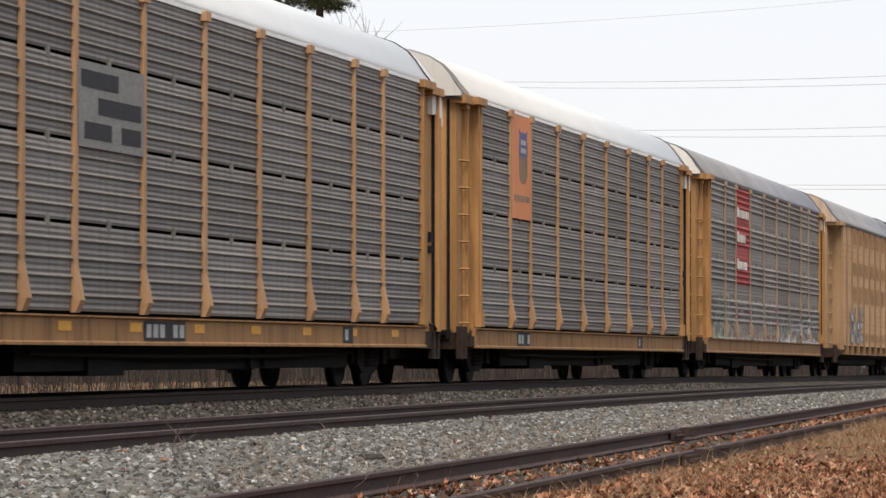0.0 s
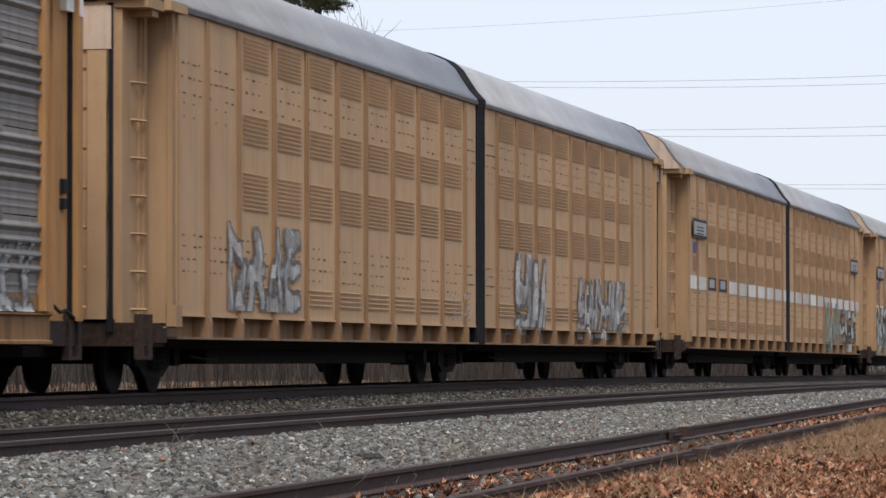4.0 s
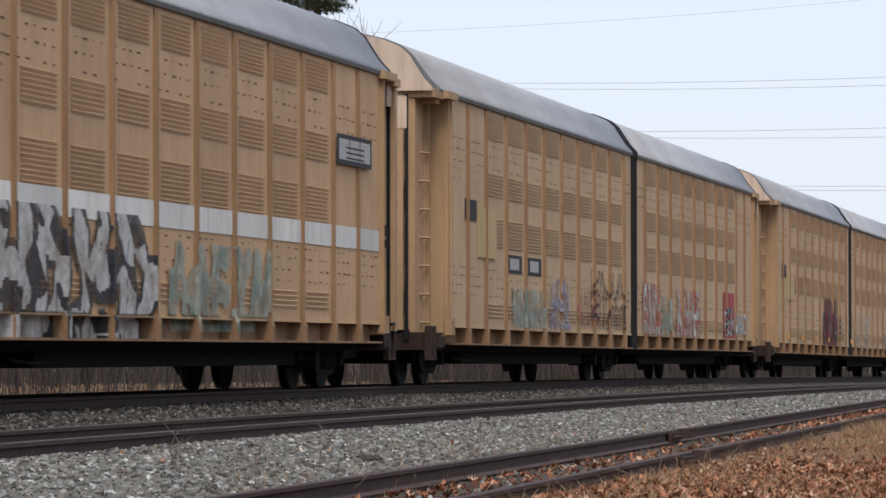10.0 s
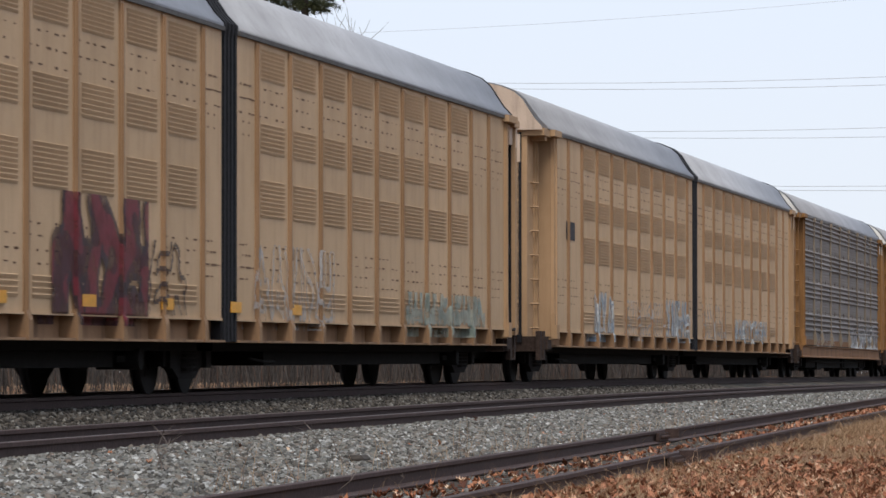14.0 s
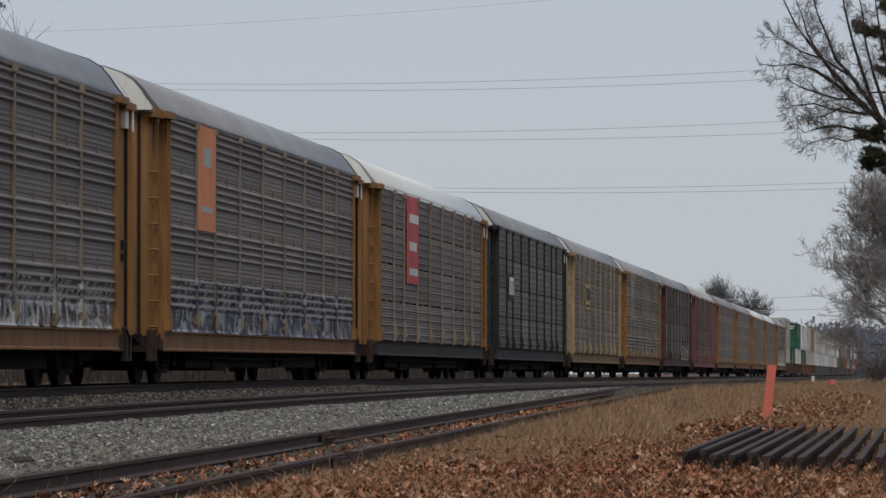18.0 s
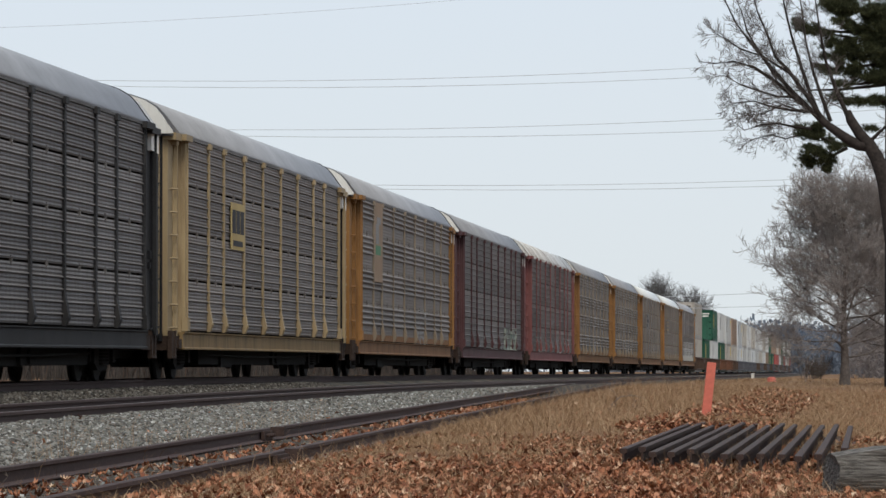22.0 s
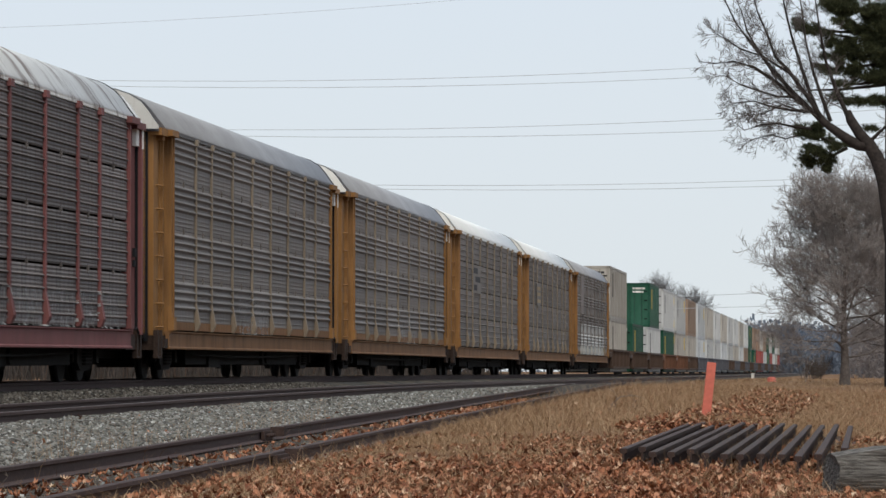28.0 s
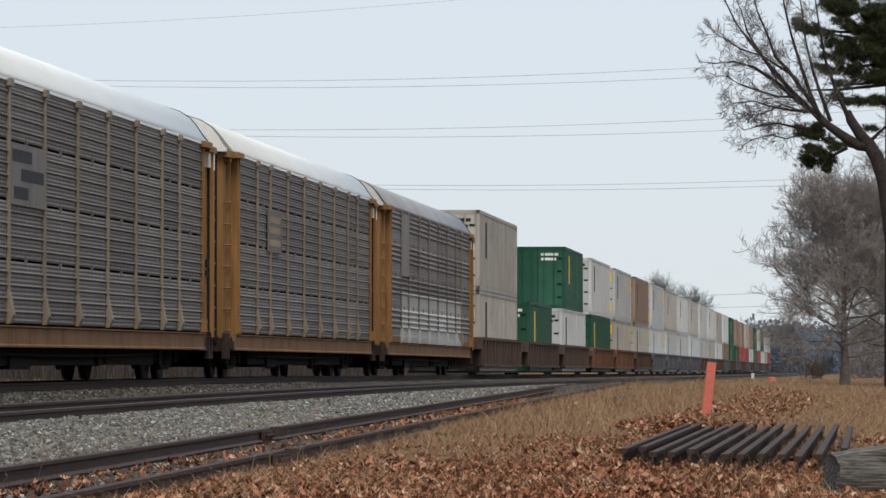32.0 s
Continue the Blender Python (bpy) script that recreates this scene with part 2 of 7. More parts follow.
def spray_paint(name, colour, cover=0.6, size=0.35, seed=1):
    """A coat of spray paint: cloudy, thin in places so that the wall shows through."""
    m, nt, b = base_material(name, 0.6)
    n = tex(nt, "noise", size, 4)
    n2 = tex(nt, "noise", size * 0.22, 3)
    nt.links.new(mixc(nt, ramp_fac(nt, n2, 0.35, 0.7), tuple(c * 0.72 for c in colour), tuple(min(0.85, c * 1.12) for c in colour)), b.inputs["Base Color"])
    r = nt.nodes.new("ShaderNodeMapRange")
    r.inputs["From Min"].default_value, r.inputs["From Max"].default_value = 0.30, 0.62
    r.inputs["To Min"].default_value, r.inputs["To Max"].default_value = max(0.0, cover - 0.35), min(1.0, cover + 0.2)
    nt.links.new(n, r.inputs["Value"])
    nt.links.new(r.outputs["Result"], b.inputs["Alpha"])
    return m


def style(name, fill, shade, line, cover=0.75, edge=0.85):
    """Three coats for one hand's letters: fill, shading and outline; None leaves a coat out."""
    return (name, [spray_paint(name + suffix, c, cv) if c else None for suffix, c, cv in (("_fill", fill, cover), ("_shading", shade, 0.8), ("_outline", line, edge))])


G_WHITE = style("silver_graffiti", (0.56, 0.56, 0.55), (0.36, 0.36, 0.36), (0.13, 0.13, 0.14), 0.8)
G_BW = style("black_and_white_graffiti", (0.56, 0.55, 0.53), (0.028, 0.028, 0.034), (0.035, 0.035, 0.04), 0.8)
G_BLUEBW = style("blue_and_white_graffiti", (0.40, 0.41, 0.44), (0.075, 0.085, 0.14), (0.06, 0.065, 0.10), 0.8)
G_GREEN = style("pale_green_graffiti", (0.44, 0.48, 0.40), (0.22, 0.27, 0.23), (0.33, 0.36, 0.31), 0.55)
G_DARK = style("dark_grey_graffiti", (0.11, 0.11, 0.12), (0.07, 0.07, 0.08), None, 0.8)
G_PINK = style("pink_and_green_graffiti", (0.52, 0.46, 0.43), (0.42, 0.19, 0.19), (0.32, 0.36, 0.29), 0.5)
G_RED = style("dark_red_graffiti", (0.17, 0.018, 0.028), (0.06, 0.010, 0.016), (0.035, 0.014, 0.02), 0.95)
G_REDLINE = style("red_outlined_graffiti", (0.50, 0.46, 0.44), (0.56, 0.54, 0.52), (0.42, 0.09, 0.08), 0.5)
G_BLUE = style("pale_blue_graffiti", (0.42, 0.48, 0.51), (0.24, 0.30, 0.37), (0.58, 0.60, 0.60), 0.5)
G_VIOLET = style("violet_graffiti", (0.31, 0.28, 0.35), (0.20, 0.17, 0.26), (0.40, 0.38, 0.43), 0.45)
G_PINKLINE = style("thin_red_graffiti", None, None, (0.36, 0.13, 0.11))
G_BROWNLINE = style("thin_brown_graffiti", None, None, (0.06, 0.035, 0.03))
G_FAINT = style("faint_chalk_graffiti", None, None, (0.50, 0.49, 0.48), 0.75, 0.5)




# ---------------------------------------------------------------- mesh helpers
def box(bm, x0, x1, y0, y1, z0, z1):
    v = [bm.verts.new(p) for p in ((x0, y0, z0), (x1, y0, z0), (x1, y1, z0), (x0, y1, z0), (x0, y0, z1), (x1, y0, z1), (x1, y1, z1), (x0, y1, z1))]
    for f in ((0, 3, 2, 1), (4, 5, 6, 7), (0, 1, 5, 4), (1, 2, 6, 5), (2, 3, 7, 6), (3, 0, 4, 7)):
        bm.faces.new([v[i] for i in f])
    return bm


def cube(*a):
    return box(bmesh.new(), *a)


def prism(bm, profile, y0, y1, closed=True, smooth=False):
    """A profile of (x, z) points, counted anticlockwise as seen from the front, drawn out along y."""
    a = [bm.verts.new((x, y0, z)) for x, z in profile]
    b = [bm.verts.new((x, y1, z)) for x, z in profile]
    n = len(profile)
    for i in range(n if closed else n - 1):
        f = bm.faces.new((a[i], a[(i + 1) % n], b[(i + 1) % n], b[i]))
        f.smooth = smooth
    if closed:
        bm.faces.new(a[::-1])
        bm.faces.new(b)
    return bm


def disc(bm, x0, x1, cy, cz, r, n=20):
    a = [bm.verts.new((x0, cy + r * math.cos(2 * math.pi * i / n), cz + r * math.sin(2 * math.pi * i / n))) for i in range(n)]
    b = [bm.verts.new((x1, v.co.y, v.co.z)) for v in a]
    for i in range(n):
        bm.faces.new((a[i], a[(i + 1) % n], b[(i + 1) % n], b[i])).smooth = True
    bm.faces.new(a[::-1])
    bm.faces.new(b)
    return bm


MESHES = {}


def mesh_from(bm, material, name):
    me = bpy.data.meshes.new(name)
    bmesh.ops.recalc_face_normals(bm, faces=bm.faces)
    bm.to_mesh(me)
    bm.free()
    me.materials.append(material)
    return me


def part(name, bm, material, parent, label="", at=None):
    ob = new(name, mesh_from(bm, material, name))
    if parent is not None:
        ob.parent = parent
    if at is not None:
        ob.location = at
    return tagged(ob, label)


def shared(name, key, build, material, parent, at=(0, 0, 0), label=""):
    """A part on a mesh that all parts with the same key share."""
    full = (key, material.name)
    if full not in MESHES:
        MESHES[full] = mesh_from(build(), material, name)
    ob = new(name, MESHES[full])
    ob.parent, ob.location = parent, at
    return tagged(ob, label)


def sheet(name, verts, faces, material, smooth=True):
    me = bpy.data.meshes.new(name)
    me.from_pydata(verts, [], faces)
    if smooth:
        me.polygons.foreach_set("use_smooth", [True] * len(me.polygons))
    me.materials.append(material)
    return new(name, me)


def mesh_np(name, verts, quads, material):
    me = bpy.data.meshes.new(name)
    n, w = quads.shape
    me.vertices.add(len(verts))
    me.vertices.foreach_set("co", verts.astype(np.float32).ravel())
    me.loops.add(n * w)
    me.loops.foreach_set("vertex_index", quads.astype(np.int32).ravel())
    me.polygons.add(n)
    me.polygons.foreach_set("loop_start", np.arange(0, n * w, w, dtype=np.int32))
    me.update(calc_edges=True)
    me.validate()
    me.materials.append(material)
    return new(name, me)


# ---------------------------------------------------------------- the lie of the land
TRAIN_X = -14.76
MAIN_X = TRAIN_X + 4.27


def train_z(y):
    """Height of the rail heads of the far track."""
    return 0.71 - 0.0000356 * (110 - max(y, 15.0)) ** 2 if y < 110 else 0.71 - 0.0004 * (min(y, 900) - 110)


def main_z(y):
    return train_z(y) - 0.18


def spur_x(y):
    return -(4.95 + 0.029 * y)


def spur_z(y):
    return 0.11 + 0.0029 * (max(20, min(y, 140)) - 30)


def ground_z(x, y):
    """Bare ground: level by the camera, a raised bed under the tracks, a bank of brush behind them."""
    bump_ = 0.03 * noise.noise((x * 0.35, y * 0.12, 0.3)) + 0.10 * noise.noise((x * 0.05, y * 0.03, 4.1)) * min(1, max(0, y - 60) / 80)
    if x > -8.6:
        rise = 0.0027 * max(0.0, min(y, 130.0) - 35.0) * max(0.0, min(1.0, (-x - 0.8) / 3.5))
        fade = max(0.0, min(1.0, (420.0 - y) / 200.0))
        by_spur = max(0.0, 1.0 - abs(x - spur_x(y)) / 1.25) if y < 150 else 0.0
        return bump_ * (1 - by_spur) + rise * fade - 0.075 * min(1.0, by_spur * 2.5)
    if x > -19:
        return min(bump_, 0) - 0.03 + 0.25 * max(0, min(1, (-x - 8.2) / 1.6)) * 0.2
    bank = 0.55 * max(0, min(1, (-x - 21.0) / 5.0))
    return bump_ + bank


def spaced(lo, hi, step, growth):
    out, v, d = [lo], lo, step
    while v < hi:
        v += d
        d *= growth
        out.append(min(v, hi))
    return out


ys = [-300, -120, -50, -10] + spaced(8, 160, 1.5, 1.01) + [175, 195, 220, 250, 290, 340, 400, 480, 580, 700, 900, 1200, 1700, 2600, 4500]
xs = [-2500, -1200, -600, -300, -150, -90, -60, -45] + [-36 + 1.0 * i for i in range(15)] + [-21 + 0.5 * i for i in range(60)] + [10, 13, 18, 26, 40, 70, 130, 260, 600, 1500]

m, nt, b = base_material("dry_grass_ground", 0.95, 0, 0.1)
big = tex(nt, "noise", 2.6, 5)
mid = tex(nt, "noise", 0.5, 5)
fine = tex(nt, "noise", 0.05, 4)
c = mixc(nt, ramp_fac(nt, mid, 0.35, 0.68), (0.155, 0.092, 0.052), (0.29, 0.195, 0.112))
c = mixc(nt, ramp_fac(nt, big, 0.45, 0.62), c, (0.15, 0.065, 0.034))
c = mixc(nt, ramp_fac(nt, fine, 0.4, 0.75, 0.7), c, (0.09, 0.055, 0.032))
nt.links.new(c, b.inputs["Base Color"])
bump(nt, b, fine, 0.8, 0.04)
GROUND = m

m, nt, b = base_material("grey_ballast_bed", 0.95, 0, 0.15)
v1 = tex(nt, "voronoi", 0.055)
n1 = tex(nt, "noise", 0.035, 3)
n2 = tex(nt, "noise", 1.3, 4)
# Shade between the stones is in the colour: near black, darkest at cell edges.
c = mixc(nt, ramp_fac(nt, n1, 0.3, 0.7), (0.035, 0.034, 0.032), (0.10, 0.097, 0.09))
c = mixc(nt, ramp_fac(nt, v1, 0.45, 0.75), c, (0.04, 0.038, 0.034))
c = mixc(nt, ramp_fac(nt, n2, 0.45, 0.65, 0.45), c, (0.24, 0.18, 0.13))
nt.links.new(c, b.inputs["Base Color"])
bump(nt, b, v1, 1.0, 0.05)
BALLAST = m

m, nt, b = base_material("ballast_stone", 0.9, 0, 0.25)
g = nt.nodes.new("ShaderNodeNewGeometry")
c = ramp_to(nt, g.outputs["Random Per Island"], [(0, (0.024, 0.023, 0.021)), (0.22, (0.062, 0.060, 0.055)), (0.38, (0.135, 0.138, 0.132)), (0.54, (0.165, 0.160, 0.140)), (0.64, (0.17, 0.132, 0.106)), (0.74, (0.195, 0.20, 0.192)), (0.86, (0.24, 0.232, 0.208)), (0.95, (0.34, 0.342, 0.33)), (1.0, (0.52, 0.52, 0.50))])
c = mixc(nt, ramp_fac(nt, tex(nt, "noise", 0.03, 3), 0.4, 0.75, 0.5), c, (0.13, 0.11, 0.09))
nt.links.new(c, b.inputs["Base Color"])
STONE = m


def island_material(name, stops, rough=0.9, spec=0.2, through=0.0):
    m, nt, b = base_material(name, rough, 0, spec)
    g = nt.nodes.new("ShaderNodeNewGeometry")
    c = ramp_to(nt, g.outputs["Random Per Island"], stops)
    nt.links.new(c, b.inputs["Base Color"])
    if through:
        t = nt.nodes.new("ShaderNodeBsdfTranslucent")
        nt.links.new(c, t.inputs["Color"])
        mx = nt.nodes.new("ShaderNodeMixShader")
        mx.inputs["Fac"].default_value = through
        nt.links.new(b.outputs["BSDF"], mx.inputs[1])
        nt.links.new(t.outputs["BSDF"], mx.inputs[2])
        out = [n for n in nt.nodes if n.type == "OUTPUT_MATERIAL"][0]
        nt.links.new(mx.outputs["Shader"], out.inputs["Surface"])
    return m


# Stones by the train: grime and the train's shade both in the colour.
DIRTSHADESTONE = island_material("grimy_shaded_stone", [(0, (0.022, 0.02, 0.018)), (0.4, (0.06, 0.053, 0.047)), (0.75, (0.10, 0.088, 0.076)), (0.93, (0.15, 0.14, 0.125)), (1, (0.24, 0.23, 0.21))])
STRAW = island_material("dry_straw_blades", [(0, (0.14, 0.075, 0.042)), (0.3, (0.255, 0.153, 0.083)), (0.65, (0.36, 0.242, 0.142)), (0.88, (0.45, 0.335, 0.22)), (1, (0.23, 0.10, 0.052))])
LEAF = island_material("fallen_oak_leaves", [(0, (0.075, 0.030, 0.018)), (0.3, (0.21, 0.078, 0.042)), (0.6, (0.34, 0.138, 0.070)), (0.85, (0.45, 0.225, 0.135)), (0.95, (0.52, 0.335, 0.22)), (1, (0.60, 0.46, 0.34))], 0.7)
NEEDLE = island_material("pine_needles", [(0, (0.016, 0.020, 0.011)), (0.5, (0.034, 0.040, 0.018)), (1, (0.085, 0.085, 0.036))], 0.8)
BRUSHMAT = island_material("winter_brush", [(0, (0.022, 0.019, 0.018)), (0.5, (0.046, 0.040, 0.036)), (0.8, (0.07, 0.06, 0.053)), (1, (0.075, 0.045, 0.033))])
# Wood and bark of the far trees, greyed to suit their distance.
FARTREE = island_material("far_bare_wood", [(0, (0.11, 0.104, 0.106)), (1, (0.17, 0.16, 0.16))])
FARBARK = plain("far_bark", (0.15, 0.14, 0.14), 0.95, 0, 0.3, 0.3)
PLAINWOOD = island_material("winter_wood", [(0, (0.06, 0.05, 0.042)), (1, (0.14, 0.115, 0.095))])
# The haze of distance is mixed into the colours of these woods.
HAZE = island_material("haze_tinted_woods", [(0, (0.175, 0.205, 0.255)), (1, (0.22, 0.25, 0.30))], through=0.5)
BROWNHAZE = island_material("haze_tinted_brown_woods", [(0, (0.17, 0.152, 0.15)), (1, (0.24, 0.215, 0.207))], through=0.5)
HAZE2 = island_material("haze_tinted_grey_woods", [(0, (0.20, 0.215, 0.24)), (1, (0.25, 0.265, 0.29))], through=0.5)

gv, gf = [], []
for y in ys:
    for x in xs:
        gv.append((x, y, ground_z(x, y) - (0.002 * max(0, y - 1200) if y > 1200 else 0)))
nx = len(xs)
for j in range(len(ys) - 1):
    for i in range(nx - 1):
        a = j * nx + i
        gf.append((a, a + 1, a + nx + 1, a + nx))
tagged(sheet("ground", gv, gf, GROUND), "dry winter grass ground strewn with fallen leaves", "ground", kind="structure")


def bed_z(x, y):
    """Top of the ballast: shoulders and the two beds."""
    zt, zm = train_z(y) - 0.16, main_z(y) - 0.155
    if x < TRAIN_X - 1.9:
        z = zt - (TRAIN_X - 1.9 - x) * 0.42
    elif x < TRAIN_X + 1.5:
        z = zt
    elif x < MAIN_X - 1.5:
        f = (x - TRAIN_X - 1.5) / (MAIN_X - TRAIN_X - 3.0)
        z = zt + (zm - zt) * f - 0.05 * math.sin(math.pi * f)
    elif x < MAIN_X + 1.3:
        z = zm
    else:
        edge = spur_x(y) - 1.05
        f = min(1.0, (x - MAIN_X - 1.3) / max(0.3, edge - MAIN_X - 1.3))
        z = zm + (spur_z(y) - 0.10 - zm) * (f ** 1.15)
        if x > edge + 0.15:
            z -= 0.9 * (x - edge - 0.15)
    return z + 0.012 * noise.noise((x * 2.1, y * 2.1, 7.7))


bxs = [TRAIN_X - 3.6 + 0.3 * i for i in range(43)]
bys = [-80, -20] + spaced(10, 150, 0.6, 1.008) + [165, 185, 210, 245, 290, 350, 430, 540, 700, 900]
bv = [(x, y, bed_z(x, y)) for y in bys for x in bxs]
nx = len(bxs)
bf = [(j * nx + i, j * nx + i + 1, (j + 1) * nx + i + 1, (j + 1) * nx + i) for j in range(len(bys) - 1) for i in range(nx - 1)]
tagged(sheet("ballast_bed", bv, bf, BALLAST), "grey crushed stone ballast bed under two tracks", "ballast", kind="structure")

# ---------------------------------------------------------------- track
RAIL_PROFILE = [(-0.075, -0.18), (0.075, -0.18), (0.075, -0.168), (0.012, -0.145), (0.010, -0.050), (0.036, -0.040), (0.036, -0.006),
                (0.028, 0.0), (-0.028, 0.0), (-0.036, -0.006), (-0.036, -0.040), (-0.010, -0.050), (-0.012, -0.145), (-0.075, -0.168)]


def long_rail(name, xf, zf, stations, parent, head=RAILTOP, height=1.0):
    verts, faces, n = [], [], len(RAIL_PROFILE)
    for y in stations:
        verts += [(xf(y) + px, y, zf(y) + pz * height) for px, pz in RAIL_PROFILE]
    for j in range(len(stations) - 1):
        for i in range(n):
            faces.append((j * n + i, j * n + (i + 1) % n, (j + 1) * n + (i + 1) % n, (j + 1) * n + i))
    faces.append(tuple(range(n))[::-1])
    faces.append(tuple((len(stations) - 1) * n + i for i in range(n)))
    ob = sheet(name, verts, faces, RAIL, False)
    ob.data.materials.append(head)
    for j in range(len(stations) - 1):
        for i in (7,):
            ob.data.polygons[j * n + i].material_index = 1
    ob.parent = parent
    return ob


def tie_mesh():
    bm = cube(-1.3, 1.3, -0.11, 0.11, -0.17, 0)
    bmesh.ops.bevel(bm, geom=list(bm.edges), offset=0.012, segments=1, affect="EDGES")
    return bm


def track(name, xf, zf, y0, y1, tie_to, label, head=RAILTOP, height=1.0, tie_step=0.5, plates=True):
    top = tagged(new(name), label, "track", kind="structure")
    st = spaced(y0, min(160, y1), 2.0, 1.02) + [y for y in (180, 210, 250, 300, 380, 480, 620, 780, 900) if y < y1]
    for side in (-0.7525, 0.7525):
        long_rail("rail", lambda y, side=side: xf(y) + side, zf, st, top, head, height)
    y, n = 22.0, 0
    while y < tie_to:
        t = shared("tie", "tie", tie_mesh, TIEMAT, top, (xf(y), y, zf(y) - 0.18 * height - 0.012))
        t.rotation_euler = (0, 0, 0.01 * math.sin(n * 7.3))
        for side in (-0.7525, 0.7525) if plates else ():
            shared("tie_plate", "plate", lambda: box(box(cube(-0.17, 0.17, -0.09, 0.09, -0.012, 0.004), 0.085, 0.105, -0.06, -0.03, 0, 0.045), -0.105, -0.085, 0.03, 0.06, 0, 0.045), RAIL, top,
                   (xf(y) + side, y, zf(y) - 0.18 * height))
        y += tie_step
        n += 1
    return top


track("track_far", lambda y: TRAIN_X, train_z, -80, 900, 75, "running track with dark rusty rails on ballast")
track("track_near", lambda y: MAIN_X, main_z, -80, 900, 110, "second running track with worn shiny rail heads")
spur = track("track_spur", spur_x, spur_z, 14, 150, 60, "disused spur track half buried in leaves and grass", OLDRAIL, 0.85, 0.55, False)


# ---------------------------------------------------------------- running gear
WHEEL_R = 0.457
WHEELSETS = {-1: [], 1: []}


def wheelset_mesh():
    bm = bmesh.new()
    for s in (-1, 1):
        disc(bm, s * 0.70 if s < 0 else 0.67, -0.67 if s < 0 else 0.70, 0, 0, WHEEL_R + 0.025, 24)
        disc(bm, min(s * 0.70, s * 0.80), max(s * 0.70, s * 0.80), 0, 0, WHEEL_R, 24)
        disc(bm, min(s * 0.80, s * 0.83), max(s * 0.80, s * 0.83), 0, 0, 0.14, 12)
        for k in range(3):
            a = 2 * math.pi * k / 3
            disc(bm, min(s * 0.80, s * 0.812), max(s * 0.80, s * 0.812), 0.26 * math.cos(a), 0.26 * math.sin(a), 0.04, 8)
    disc(bm, -0.7, 0.7, 0, 0, 0.085, 12)
    return bm


def sideframe_mesh():
    bm = bmesh.new()
    prof = [(-1.15, 0.36), (-0.75, 0.36), (-0.42, 0.20), (0.42, 0.20), (0.75, 0.36), (1.15, 0.36), (1.15, 0.62), (0.5, 0.78), (-0.5, 0.78), (-1.15, 0.62)]
    a = [bm.verts.new((-0.06, y, z)) for y, z in prof]
    c = [bm.verts.new((0.06, y, z)) for y, z in prof]
    n = len(prof)
    bm.faces.new(a)
    bm.faces.new(c[::-1])
    for i in range(n):
        bm.faces.new((a[i], a[(i + 1) % n], c[(i + 1) % n], c[i]))
    for y in (-0.9, 0.9):
        box(bm, 0.0, 0.12, y - 0.13, y + 0.13, 0.34, 0.58)
    return bm


def springs_mesh():
    bm = bmesh.new()
    for y in (-0.2, 0, 0.2):
        for k in range(5):
            z = 0.30 + 0.06 * k
            for x0 in (-0.07, 0.07):
                a = []
                for i in range(8):
                    th = 2 * math.pi * i / 8
                    a.append((x0 + 0.08 * math.cos(th), y + 0.08 * math.sin(th)))
                lo = [bm.verts.new((p, q, z)) for p, q in a]
                hi = [bm.verts.new((p, q, z + 0.04)) for p, q in a]
                for i in range(8):
                    bm.faces.new((lo[i], lo[(i + 1) % 8], hi[(i + 1) % 8], hi[i]))
    return bm


def truck(parent, y):
    """A two-axle truck, a child of its car, at y along the car; the wheelsets turn under it."""
    t = shared("truck", "bolster", lambda: box(cube(-0.95, 0.95, -0.2, 0.2, 0.42, 0.78), -0.18, 0.18, -0.95, 0.95, 0.62, 0.72), TRUCKMAT, parent, (0, y, 0), "two-axle truck of dark grimy cast steel")
    for x in (-1.0, 1.0):
        shared("side_frame", "sideframe", sideframe_mesh, TRUCKMAT, t, (x, 0, 0))
        shared("spring_nest", "springs", springs_mesh, TRUCKMAT, t, (x, 0, 0))["kind"] = "stuff"
    for k in (-1, 1):
        WHEELSETS[k].append(shared("wheelset", "wheelset", wheelset_mesh, WHEELMAT, t, (0, 0.89 * k, WHEEL_R)))
    return t


# ---------------------------------------------------------------- enclosed autoracks
HALF = 1.48
EAVE = 4.83
ROOF_SECTION = [(1.50, 4.83), (1.50, 4.88), (1.40, 5.01), (1.28, 5.19), (1.14, 5.35), (0.92, 5.49), (0.62, 5.59), (0.30, 5.64), (0.0, 5.655)]


def roof_mesh(y0, y1, section, shear=0.0):
    """A bowed roof, closed below; with shear its -y end leans back from the crown to the eave."""
    full = section + [(-x, z) for x, z in section[-2::-1]]
    bm = prism(bmesh.new(), full, y0, y1, True, False)
    lo, hi = section[0][1], section[-1][1]
    for v in bm.verts:
        if shear and v.co.y < (y0 + y1) / 2:
            v.co.y += shear * (1 - (v.co.z - lo) / (hi - lo))
    for f in bm.faces:
        if len(f.verts) == 4:
            f.smooth = True
    return bm


